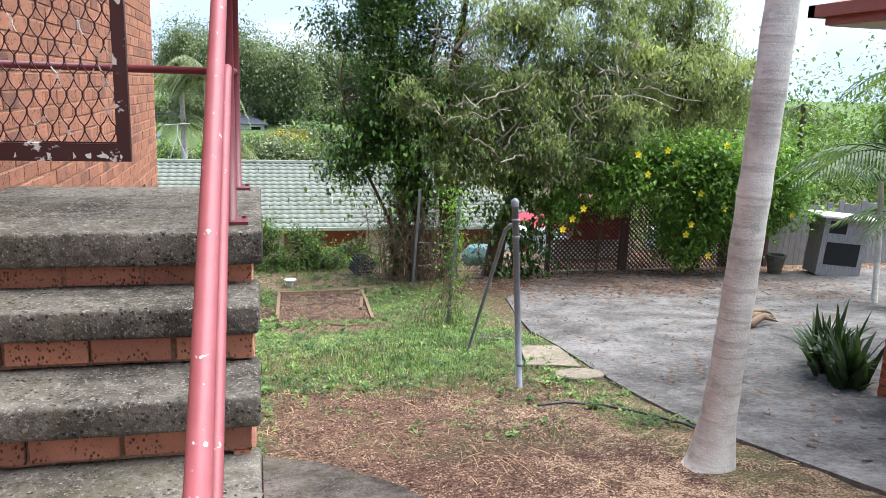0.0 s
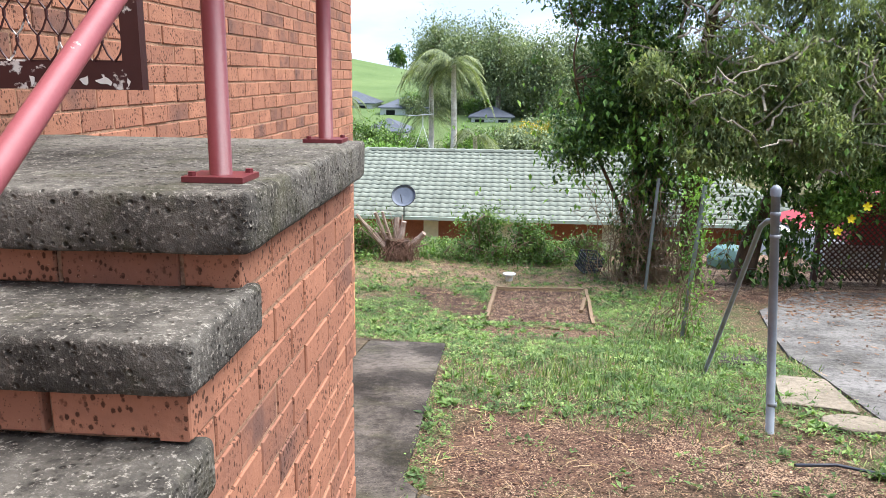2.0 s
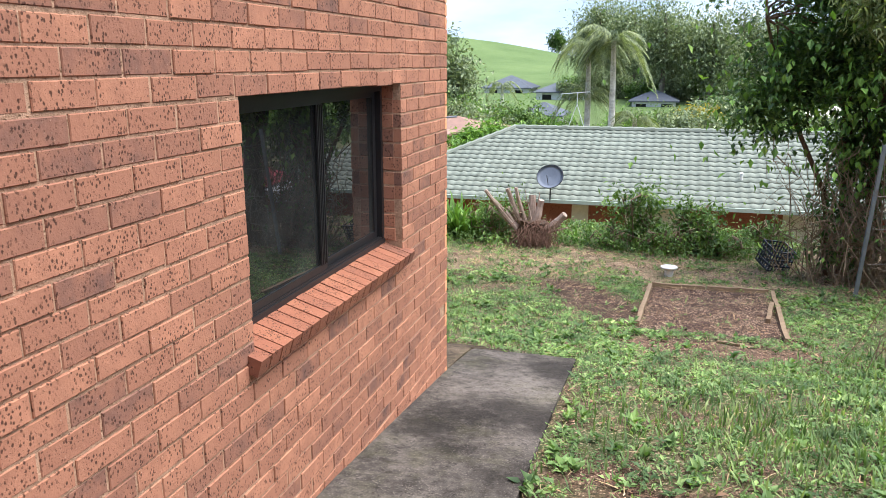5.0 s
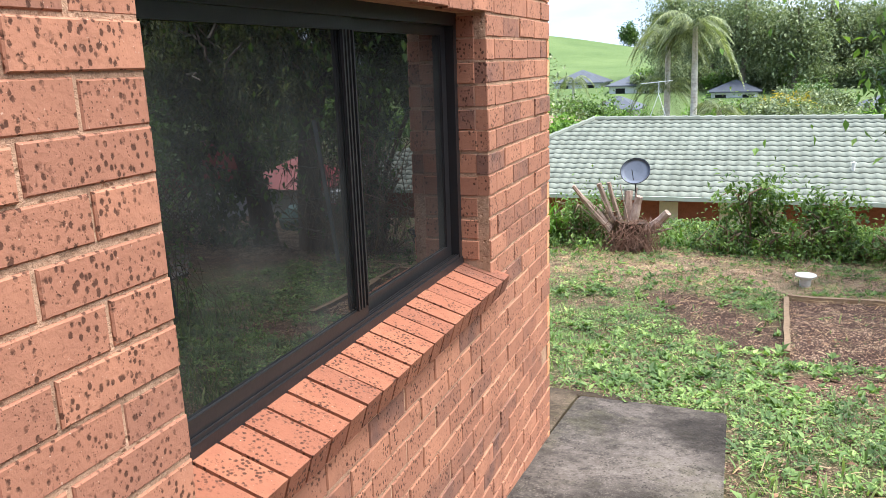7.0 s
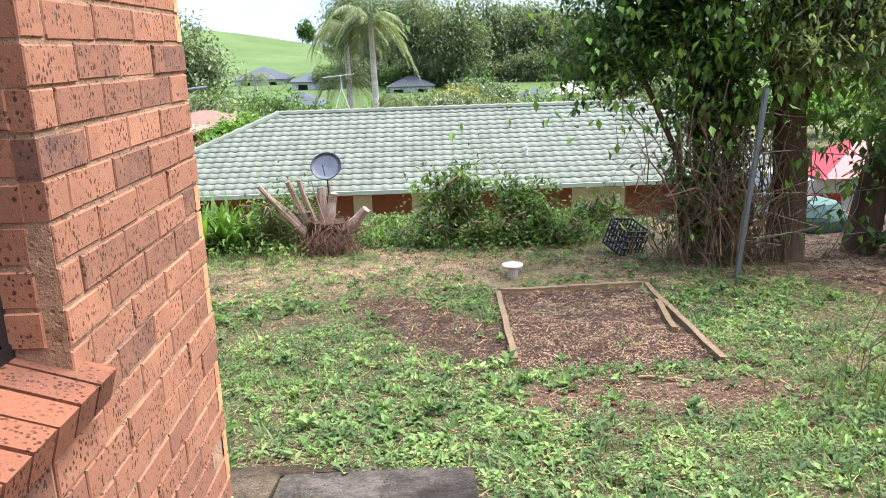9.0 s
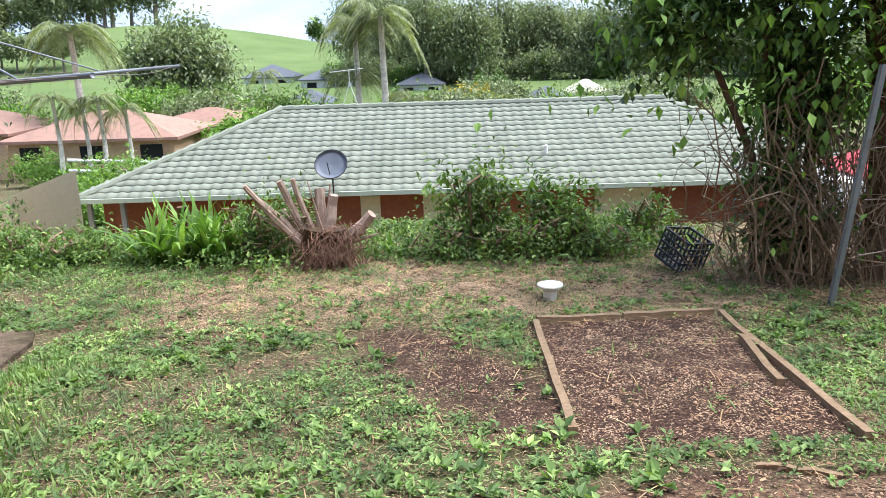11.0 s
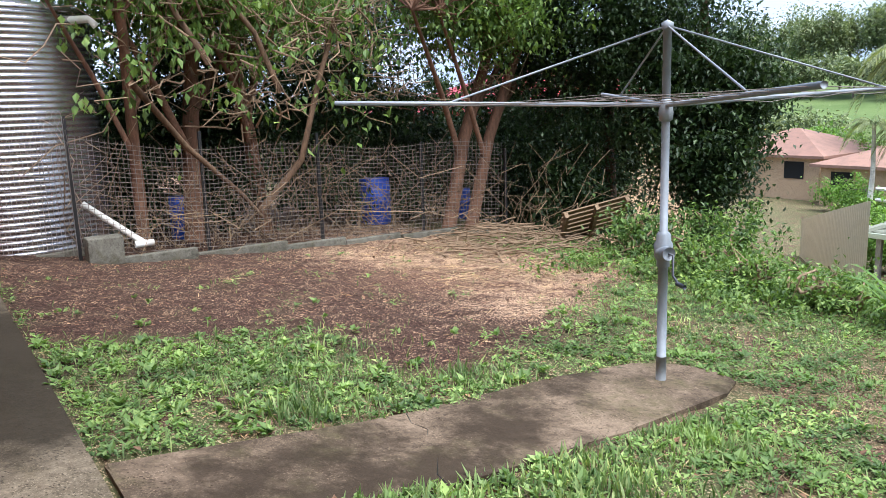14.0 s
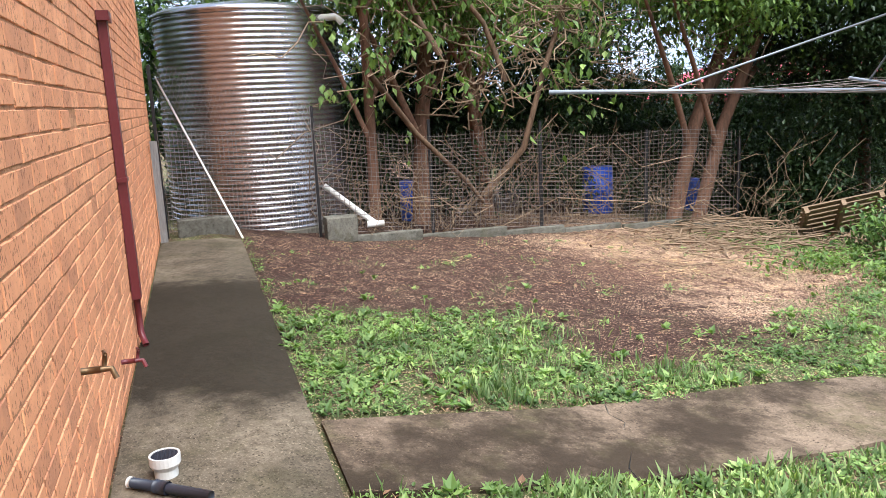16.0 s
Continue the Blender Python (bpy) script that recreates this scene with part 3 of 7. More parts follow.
gx, gy = axis(-11.5, 5.5, 0.11, 2200), axis(1.0, 20.5, 0.11, 2200)
GX, GY = np.meshgrid(gx, gy)
fine = soft(GX, -13, -11) * soft(GX, 9, 6) * soft(GY, -1, 1) * soft(GY, 22, 20)
GZ = land(GX, GY) + fine * (0.035 * (lumps(GX, GY, 3.1, 1.0) - 0.5) + 0.03 * (lumps(GX, GY, 9.0, 3.0) - 0.5))
nx, ny = len(gx), len(gy)
i, j = np.meshgrid(np.arange(nx - 1), np.arange(ny - 1))
a = (j * nx + i).ravel()
ground = part("ground", np.stack([GX.ravel(), GY.ravel(), GZ.ravel()], -1), np.stack([a, a + 1, a + nx + 1, a + nx], -1), M_ground, smooth=True)
tagged(ground, "sloping yard of patchy weeds, brown soil and woodchip", "ground", kind="structure")
turf, chips = cover(GX.ravel(), GY.ravel())
far = soft(GY.ravel(), 60, 120)
turf = np.where(GY.ravel() > 22, 1.0, turf)
col = ground.data.color_attributes.new("cover", "FLOAT_COLOR", "POINT")
col.data.foreach_set("color", np.stack([turf, chips, far, damp_shade_at(GX.ravel(), GY.ravel())], -1).ravel())


def slab(name, outline, thick, rise, material, label, category, step=0.35):
    """A cast slab laid on the land: outline in x, y; its top lies `rise` above the ground."""
    bm = bmesh.new()
    bm.faces.new([bm.verts.new((x, y, 0)) for x, y in outline])
    lo = [min(p[k] for p in outline) for k in (0, 1)]
    hi = [max(p[k] for p in outline) for k in (0, 1)]
    for k in (0, 1):
        c = lo[k] + step
        while c < hi[k]:
            co, no = [0, 0, 0], [0, 0, 0]
            co[k], no[k] = c, 1
            bmesh.ops.bisect_plane(bm, geom=bm.verts[:] + bm.edges[:] + bm.faces[:], plane_co=co, plane_no=no)
            c += step
    r = bmesh.ops.extrude_face_region(bm, geom=bm.faces[:])
    top = {v for v in r["geom"] if isinstance(v, bmesh.types.BMVert)}
    for v in bm.verts:
        z = float(land(v.co.x, v.co.y)) + rise
        v.co.z = z if v in top else z - thick
    rim = [e for e in bm.edges if e.is_manifold and e.calc_face_angle(0) > 1.0 and all(v in top for v in e.verts)]
    bmesh.ops.bevel(bm, geom=rim, offset=0.012, segments=1, affect="EDGES")
    bmesh.ops.recalc_face_normals(bm, faces=bm.faces)
    me = bpy.data.meshes.new(name)
    bm.to_mesh(me)
    bm.free()
    me.materials.append(material)
    return tagged(new(name, me), label, category, kind="structure")


slab("path_side", [(-1.1, 5.45), (-0.04, 5.45), (-0.04, 7.2), (-0.15, 7.4), (-0.18, 9.0), (-0.20, 11.48), (-0.62, 11.48), (-1.1, 11.48)], 0.16, 0.035, M_conc,
     "weathered grey concrete path beside the brick wall", "path")
slab("path_front", [(-0.02, 0.4), (1.25, 0.4), (1.25, 4.0), (1.15, 5.4), (0.88, 6.25), (0.4, 6.88), (-0.02, 7.18), (-0.02, 5.4)], 0.16, 0.03, M_conc,
     "grey concrete walkway with a curved edge", "path")
slab("path_corner", [(-1.6, 10.66), (-1.12, 10.66), (-1.12, 11.50), (-0.66, 11.50), (-0.66, 11.6), (-1.6, 11.6)], 0.16, 0.03, M_path, "dark damp concrete path at the house corner", "path")
slab("path_rear", [(-10.3, 10.66), (-1.62, 10.66), (-1.62, 11.58), (-10.3, 11.6)], 0.16, 0.035, M_path_rear, "damp stained concrete path along the rear wall", "path")
slab("path_strip", [(-4.32, 11.625), (-3.50, 11.625), (-3.47, 13.0), (-3.56, 14.4), (-3.68, 15.5), (-3.80, 15.78), (-4.05, 15.85), (-4.32, 15.73), (-4.5, 15.5), (-4.55, 14.8), (-4.42, 13.0)], 0.14, 0.03, M_path,
     "brown concrete strip leading to the clothes hoist, cracked", "path")
crack = Build().tube([(x, y, float(land(x, y)) + 0.030) for x, y in ((-4.43, 13.36), (-4.28, 13.30), (-4.15, 13.33), (-3.97, 13.20), (-3.80, 13.16), (-3.6, 13.02), (-3.48, 13.0))], 0.0045, 4)
tagged(crack.put("crack", M_black), "thin dark crack across the concrete strip", "crack", kind="structure")
slab("driveway", [(3.9, -3), (9.5, -3), (9.5, 6.9), (15.5, 10), (15.5, 16.6), (5.6, 16.2), (4.35, 14.6), (3.72, 11.6), (3.62, 9.1), (3.6, 7.1), (3.85, 5.2)], 0.15, 0.03, M_drive,
     "grey stained concrete driveway under shade", "driveway", 0.5)
slab("pad", [(2.93, 9.56), (3.52, 9.36), (3.64, 10.40), (3.18, 10.50)], 0.08, 0.045, M_pad, "pale square concrete paver in the grass", "paver")
slab("pad", [(2.75, 10.98), (3.38, 10.95), (3.36, 11.42), (2.92, 11.52)], 0.08, 0.04, M_conc, "grey concrete paver in the grass", "paver")
slab("pad", [(3.36 + 0.28 * math.cos(k * 0.5236), 9.06 + 0.22 * math.sin(k * 0.5236)) for k in range(12)], 0.06, 0.05, M_pad, "round pale concrete lid in the grass", "lid")

# ---- house ----
BW, BH, J = 0.230, 0.076, 0.010      # a brick and its joint
COURSE, PITCH = BH + J, BW + J
X0, Y1, ZB, ZT = -1.1, 10.64, -1.85, 4.2
# window opening in the side wall
WY0, WY1, WZ0, WZ1 = 7.86, 9.66, -0.226, 0.72

house = thing("house", "two-storey house of speckled orange-brown brick", "house", at=(-4, 8, -1.8))
wall = Build()
wall.box((X0 - 0.25, -6, ZB), (X0 - 0.0055, WY0, ZT))
wall.box((X0 - 0.25, WY1, ZB), (X0 - 0.0055, Y1 - 0.0055, ZT))
wall.box((X0 - 0.25, WY0, ZB), (X0 - 0.0055, WY1, WZ0 - 0.14))
wall.box((X0 - 0.25, WY0, WZ1), (X0 - 0.0055, WY1, ZT))
wall.put("wall_side", M_mortar, house)
wall = Build()
wall.box((-11.2, Y1 - 0.26, ZB), (X0 - 0.25, Y1 - 0.0045, ZT))
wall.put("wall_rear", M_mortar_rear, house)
wall = Build()
wall.box((-11.2, -6.2, ZT), (X0 + 0.4, Y1 + 0.4, ZT + 0.12))
wall.box((-11.2, -6.2, ZB), (-11.0, Y1 - 0.26, ZT))
wall.box((-11.0, -6.2, ZB), (X0 - 0.25, -6.0, ZT))
wall.box((-9.0, 4.0, ZB), (-8.9, 10.3, ZT))
wall.put("wall_rest", M_mortar, house)


def brick_shape(length=BW, height=BH, depth=0.05):
    """A brick lying along x with its face at y = 0 and its edges worn; 18 triangles."""
    c = 0.003
    v = []
    for d, s in ((0.0, c), (0.0035, 0.0), (depth, 0.0)):
        v += [(s, d, s), (length - s, d, s), (length - s, d, height - s), (s, d, height - s)]
    f = [(0, 1, 2, 3)]
    for r in (0, 4):
        for k in range(4):
            f.append((r + k, r + 4 + k, r + 4 + (k + 1) % 4, r + (k + 1) % 4))
    return np.array(v), np.array(f)


def lay(parent, rows, turn, near, material, name="brick"):
    """Bricks: rows of (along, z, length). turn maps (along, into the wall, up) to the world. Those in `near` are objects, the rest one mesh."""
    meshes, rest, count = {}, Build(), 0
    for u, z, length in rows:
        key = round(length, 3)
        if key not in meshes:
            v, f = brick_shape(length)
            meshes[key] = (mesh_np("brick", turn(v), f, material), v, f)
        me, v, f = meshes[key]
        jit = rng.normal(0, 0.0016, 3)
        if count < 300 and near(u, z):
            ob = new(name, me)
            ob.location = Vector(turn(np.array([(u, 0, z)]))[0]) - Vector(turn(np.array([(0, 0, 0)]))[0]) + Vector(jit)
            under(ob, parent)
            count += 1
        else:
            rest.add(turn(v + np.array((u, 0, z)) + jit * (0, 1, 0.6)), f)
    if rest.n:
        tagged(rest.put("bricks_beyond", material, parent), kind="stuff")


def courses(u0, u1, z0, z1, hole=None, first=0):
    """Stretcher bond from u0 to u1, cut at the ends and round a hole (u0, u1, z0, z1)."""
    out, k, z = [], first, z0
    while z < z1 - 0.01:
        spans = [(u0, u1)]
        if hole and z + BH > hole[2] + 0.004 and z < hole[3] - 0.004:
            spans = [(u0, hole[0]), (hole[1], u1)]
        for a, b in spans:
            u = u0 - (PITCH / 2 if k % 2 else 0)
            lo_next = None
            while u < b:
                lo, hi = max(u, a) if lo_next is None else lo_next, min(u + BW, b)
                lo_next = None
                if b - hi < 0.05:
                    hi = b
                if hi - lo > 0.045:
                    out.append((lo, z, hi - lo))
                elif hi > a:
                    lo_next = lo
                if hi == b:
                    break
                u += PITCH
        z += COURSE
        k += 1
    return out


Z_FIRST = WZ1 - 30 * COURSE
side_rows = courses(4.0, Y1, Z_FIRST, 3.9, (WY0, WY1, WZ0 - 0.06, WZ1))


def side_turn(v):
    v = np.asarray(v)
    return np.stack([X0 - v[:, 1], v[:, 0], v[:, 2]], -1)


def rear_turn(v):
    v = np.asarray(v)
    return np.stack([X0 - v[:, 0], Y1 - v[:, 1], v[:, 2]], -1)


rear_rows = courses(0.0, 9.9, Z_FIRST, 3.0, first=1)


def reveal_turn(y, sign):
    def turn(v):
        v = np.asarray(v)
        return np.stack([X0 - 0.0505 - v[:, 0], y + sign * (v[:, 1] - 0.004), v[:, 2]], -1)
    return turn


# window: frame, sashes, glass and a sill of bricks on edge
win = thing("window_1", "black aluminium sliding window with dark glass", "window", kind="structure", at=(X0 - 0.1, 8.76, WZ0))
XF = X0 - 0.150


def frame_bar(y0, y1, z0, z1, x0, x1, name="window_frame"):
    Build().box((x0, y0, z0), (x1, y1, z1)).put(name, M_black, win)


frame_bar(WY0, WY1, WZ0 - 0.14, WZ0 + 0.012, XF - 0.06, XF + 0.035)
frame_bar(WY0, WY1, WZ1 - 0.045, WZ1, XF - 0.06, XF + 0.03)
frame_bar(WY0, WY0 + 0.035, WZ0 + 0.012, WZ1 - 0.045, XF - 0.06, XF + 0.03)
frame_bar(WY1 - 0.035, WY1, WZ0 + 0.012, WZ1 - 0.045, XF - 0.06, XF + 0.03)
YM = 8.79
for y0, y1, dx in ((WY0 + 0.035, YM + 0.045, 0.0), (YM - 0.03, WY1 - 0.035, -0.026)):
    a, b, c, d = WZ0 + 0.012, WZ1 - 0.045, XF + dx, XF + dx + 0.022
    for q in ((y0, y1, a, a + 0.05), (y0, y1, b - 0.035, b), (y0, y0 + 0.044, a + 0.05, b - 0.035), (y1 - 0.044, y1, a + 0.05, b - 0.035)):
        frame_bar(*q, c, d, "sash")
    Build().box((c + 0.008, y0 + 0.044, a + 0.05), (c + 0.013, y1 - 0.044, b - 0.035)).put("pane", M_glass, win)
for dy in (-0.026, -0.008, 0.012, 0.034):
    frame_bar(YM + dy - 0.004, YM + dy + 0.004, WZ0 + 0.062, WZ1 - 0.08, XF + 0.0225, XF + 0.031, "rib")
for k in range(3):
    frame_bar(WY0 + 0.036, WY1 - 0.036, WZ0 + 0.0125, WZ0 + 0.024, XF + 0.024 - 0.01 * k, XF + 0.028 - 0.01 * k, "track")
# near-black sheet added behind the panes, standing for the unlit room
Build().box((XF - 0.5, WY0 - 0.3, WZ0 - 0.3), (XF - 0.48, WY1 + 0.3, WZ1 + 0.3)).put("dark_backing", M_dark, win)
sill = thing("window_sill_1", "sloping sill of orange bricks on edge", "sill", kind="structure", at=(X0, 8.76, WZ0 - 0.1))
n_sill = 21
w_sill = (WY1 - WY0 + 0.12) / n_sill
sv = np.array([(0, 0, 0.0), (0.185, 0, -0.058), (0.163, 0, -0.128), (-0.02, 0, -0.075)])
sv = np.concatenate([sv + (0, 0.004, 0), sv + (0, w_sill - 0.006, 0)])
sill_mesh = mesh_np("sill_brick", sv, BOX_F, M_brick_sill)
for k in range(n_sill):
    ob = new("sill_brick", sill_mesh)
    ob.location = (X0 - 0.125, WY0 - 0.06 + k * w_sill, WZ0 - 0.012 + rng.normal(0, 0.0015))
    under(ob, sill)
Build().add([(X0 - 0.13, WY0 - 0.055, WZ0 - 0.022), (X0 + 0.05, WY0 - 0.055, WZ0 - 0.080), (X0 + 0.03, WY0 - 0.055, WZ0 - 0.130), (X0 - 0.13, WY0 - 0.055, WZ0 - 0.10), (X0 - 0.13, WY1 + 0.055, WZ0 - 0.022), (X0 + 0.05, WY1 + 0.055, WZ0 - 0.080), (X0 + 0.03, WY1 + 0.055, WZ0 - 0.130), (X0 - 0.13, WY1 + 0.055, WZ0 - 0.10)], BOX_F).put("bedding", M_mortar, sill)

# ---- concrete stairs and landing ----
LX0, LX1, LY0, LY1, LZ = -1.095, -0.012, 4.27, 5.40, 1.252
RISER, GOING = 0.188, 0.265


def worn_slab(name, lo, hi, material, parent, label="", bump=0.0035, r=0.014):
    """A cast block with rounded, slightly chipped edges."""
    lo, hi = np.array(lo, float), np.array(hi, float)
    lines = []
    for k in range(3):
        n = max(2, int((hi[k] - lo[k]) / 0.05))
        lines.append(np.r_[lo[k], lo[k] + r * 0.35, np.linspace(lo[k] + r, hi[k] - r, n), hi[k] - r * 0.35, hi[k]])
    bm = bmesh.new()
    for k in range(3):
        u, w = [m for m in range(3) if m != k]
        for end in (lo[k], hi[k]):
            grid = []
            for a in lines[u]:
                row = []
                for c in lines[w]:
                    p = np.zeros(3)
                    p[k], p[u], p[w] = end, a, c
                    core = np.clip(p, lo + r, hi - r)
                    d = p - core
                    length = np.linalg.norm(d)
                    row.append(bm.verts.new(core + d / length * r if length > 1e-9 else p))
                grid.append(row)
            for x in range(len(grid) - 1):
                for y in range(len(grid[0]) - 1):
                    bm.faces.new((grid[x][y], grid[x + 1][y], grid[x + 1][y + 1], grid[x][y + 1]))
    bmesh.ops.remove_doubles(bm, verts=bm.verts, dist=0.0006)
    bmesh.ops.recalc_face_normals(bm, faces=bm.faces)
    for v in bm.verts:
        v.co += noise.noise_vector(v.co * 7.0) * bump + noise.noise_vector(v.co * 24.0) * bump * 0.7
    me = bpy.data.meshes.new(name)
    bm.to_mesh(me)
    bm.free()
    me.polygons.foreach_set("use_smooth", np.ones(len(me.polygons), bool))
    me.materials.append(material)
    ob = new(name, me)
    under(ob, parent)
    if label:
        ob["label"] = label
    return ob


stairs = thing("entry_stairs", "brick entry stairs with worn concrete treads and landing", "stairs", at=(-0.5, 4, 0))
worn_slab("landing_slab", (LX0, LY0, LZ - 0.115), (LX1, LY1, LZ), M_conc_old, stairs, "pitted mossy concrete landing slab")
N_STEP = 6
for k in range(1, N_STEP + 1):
    z, y = LZ - RISER * k, LY0 - GOING * k
    worn_slab("tread", (LX0, y + 0.02, z - 0.095), (-0.025, y + GOING + 0.10, z), M_conc_old, stairs)
Build().box((LX0, LY0 + 0.06, -1.0), (-0.0555, LY1 - 0.048, LZ - 0.112)).put("core", M_mortar, stairs)
for k in range(1, N_STEP + 1):
    Build().box((LX0, LY0 - GOING * k + 0.075, -0.9), (-0.0555, LY0 - GOING * (k - 1) + 0.06, LZ - RISER * k - 0.092)).put("core", M_mortar, stairs)


def stair_turn(v):
    v = np.asarray(v)
    return np.stack([-0.05 - v[:, 1], v[:, 0], v[:, 2]], -1)


def riser_turn(y):
    def turn(v):
        v = np.asarray(v)
        return np.stack([-0.05 - v[:, 0], y + v[:, 1], v[:, 2]], -1)
    return turn


def back_turn(v):
    v = np.asarray(v)
    return np.stack([-0.05 - v[:, 0], LY1 - 0.04 - v[:, 1], v[:, 2]], -1)


stair_rows = []
z = LZ - 0.118 - BH
k = 0
while z > -0.95:
    # the side wall steps down under the treads
    steps_down = max(0, math.ceil((LZ - 0.19 - z) / RISER - 0.55))
    y0 = max(LY0 + 0.05 - GOING * min(steps_down, N_STEP), 2.7)
    u = LY1 - 0.04
    first = BW if k % 2 else 0.11
    while u > y0 + 0.02:
        length = min(first, u - y0)
        if length > 0.03:
            stair_rows.append((u - length, z, length))
        u -= length + J
        first = BW
    z -= COURSE
    k += 1
lay(stairs, stair_rows, stair_turn, lambda u, z: True, M_brick)
for k in range(0, N_STEP + 1):
    y, z = LY0 - GOING * k + 0.052, LZ - RISER * k - 0.112 - BH + (0 if k == 0 else 0.014)
    off = 0.0 if k % 2 else 0.12
    lay(stairs, [(max(0, u), z, BW if u >= 0 else BW + u) for u in np.arange(-off, 1.0, PITCH)], riser_turn(y), lambda u, z: True, M_brick)
lay(stairs, courses(0.06, 1.04, -0.9, LZ - 0.12), back_turn, lambda u, z: True, M_brick)

# ---- railing ----
rail = thing("handrail", "oxide red tubular steel handrail bolted to the landing", "handrail", at=(-0.1, 4.4, LZ))
PX = -0.118
for y in (4.43, 5.32):
    Build().tube([(PX, y, LZ), (PX, y, LZ + 1.04)], 0.022, 14).put("post", M_red_dark, rail, smooth=True)
    plate = Build().box((PX - 0.06, y - 0.05, LZ + 0.001), (PX + 0.06, y + 0.05, LZ + 0.012))
    for sx in (-1, 1):
        plate.lathe((PX + 0.045 * sx, y + 0.034 * sx, LZ + 0.012), [(0.008, 0), (0.008, 0.008), (0.0, 0.009)], 6)
    plate.put("base_plate", M_red_dark, rail)
SLOPE = RISER / GOING


def sloped(z_top, radius, name, material):
    pts = [(PX, 4.44, z_top), (PX, 4.38, z_top - 0.004), (PX, 4.33, z_top - 0.03)]
    pts += [(PX, 4.33 - d, z_top - 0.03 - d * SLOPE) for d in (0.4, 0.9, 1.4, 1.7)]
    Build().tube(pts, radius, 14).put(name, material, rail, smooth=True)


sloped(LZ + 0.53, 0.0165, "mid_rail", M_red)
sloped(LZ + 1.02, 0.0215, "top_rail", M_red)
for z, r in ((LZ + 0.525, 0.0165), (LZ + 1.02, 0.021)):
    Build().tube([(PX, 4.43, z), (PX, 5.32, z)], r, 12).put("side_rail", M_red_dark, rail, smooth=True)
    Build().tube([(PX, 5.32, z), (LX0, 5.32, z)], r, 12).put("back_rail", M_red_dark, rail, smooth=True)
Build().tube([(PX, 2.66, LZ - RISER * 6 - 0.1), (PX, 2.66, LZ + 1.02 - 0.03 - 1.65 * SLOPE)], 0.022, 14).put("post", M_red, rail, smooth=True)

# ---- screen door, standing open over the landing ----
door = thing("screen_door", "dark red screen door with peeling paint and diamond mesh, standing open", "door", at=(-0.8, 4.97, 1.41))
DX0, DX1, DZ0, DZ1, DY = -1.09, -0.515, 1.41, 3.33, 4.97
for q in (((DX1 - 0.05, DZ0), (DX1, DZ1)), ((DX0, DZ0), (DX0 + 0.05, DZ1)), ((DX0 + 0.05, DZ0), (DX1 - 0.05, DZ0 + 0.07)), ((DX0 + 0.05, DZ1 - 0.06), (DX1 - 0.05, DZ1))):
    (xa, za), (xb, zb) = q
    Build().box((xa, DY - 0.018, za), (xb, DY + 0.018, zb)).put("door_frame", M_door, door)
mesh = Build()
cw, ch = 0.058, 0.066
for r in range(int((DZ1 - DZ0) / ch) + 1):
    for c in range(int((DX1 - DX0) / cw) + 1):
        x, z = DX0 + 0.03 + c * cw + (cw / 2 if r % 2 else 0), DZ0 + 0.06 + r * ch
        if x > DX1 - 0.05 or z > DZ1 - 0.08:
            continue
        mesh.tube([(x, DY, z - 0.008), (x, DY, z + 0.010)], 0.0045, 5)
        for s in (-1, 1):
            if DX0 + 0.03 < x + s * cw / 2 < DX1 - 0.03:
                mesh.tube([(x, DY, z + 0.010), (x + s * cw * 0.28, DY, z + ch * 0.45), (x + s * cw / 2, DY, z + ch - 0.008)], 0.0028, 5, False)
# flaked patches of pale undercoat on the bottom rail
for u, w in ((0.10, 0.05), (0.155, 0.03), (0.21, 0.016), (0.30, 0.022), (0.42, 0.012), (0.55, 0.026), (0.035, 0.014)):
    a = np.sort(rng.random(9)) * 6.283
    r = 0.5 + 0.5 * rng.random(9)
    ring = np.stack([DX1 - u + w * 0.55 * r * np.cos(a), np.full(9, DY - 0.0195), DZ0 + 0.022 + 0.016 * r * np.sin(a)], -1)
    part("peeled_paint", np.concatenate([ring, ring + (0, 0.004, 0)]), [tuple(range(9))], M_white, door)
mesh.put("diamond_mesh", M_door, door)
Build().box((DX0 + 0.05, DY + 0.006, DZ0 + 0.045), (DX1 - 0.05, DY + 0.012, DZ0 + 0.075)).put("mesh_bead", M_door, door)


def L(x, y):
    return float(land(x, y))


# ---- clothes hoist ----
HX, HY = -4.12, 15.34
HZ = L(HX, HY) + 0.03
hoist = thing("clothes_hoist", "grey galvanised rotary clothes hoist with rusty foot", "clothes hoist", at=(HX, HY, HZ))
Build().tube([(HX, HY, HZ - 0.05), (HX, HY, HZ + 0.18)], 0.037, 16).put("rusty_foot", M_galv_rust, hoist, "rust-stained foot of the mast", True)
Build().tube([(HX, HY, HZ + 0.18), (HX, HY, -1.12)], 0.034, 16).put("outer_mast", M_galv, hoist, smooth=True)
Build().tube([(HX, HY, -1.12), (HX, HY, 0.45)], 0.028, 16).put("inner_mast", M_galv, hoist, smooth=True)
gear = Build().lathe((HX, HY, -1.22), [(0.034, 0), (0.045, 0.01), (0.045, 0.05), (0.062, 0.08), (0.066, 0.17), (0.05, 0.2), (0.05, 0.24), (0.034, 0.26)], 18)
gear.tube([(HX, HY - 0.02, -1.10), (HX + 0.10, HY - 0.06, -1.10)], 0.048, 14)
gear.put("gearbox", M_galv, hoist, "grey cast winding gearbox", True)
crank = Build().tube([(HX + 0.08, HY - 0.05, -1.10), (HX + 0.15, HY - 0.08, -1.10), (HX + 0.15, HY - 0.08, -1.24), (HX + 0.22, HY - 0.10, -1.29)], 0.009, 8)
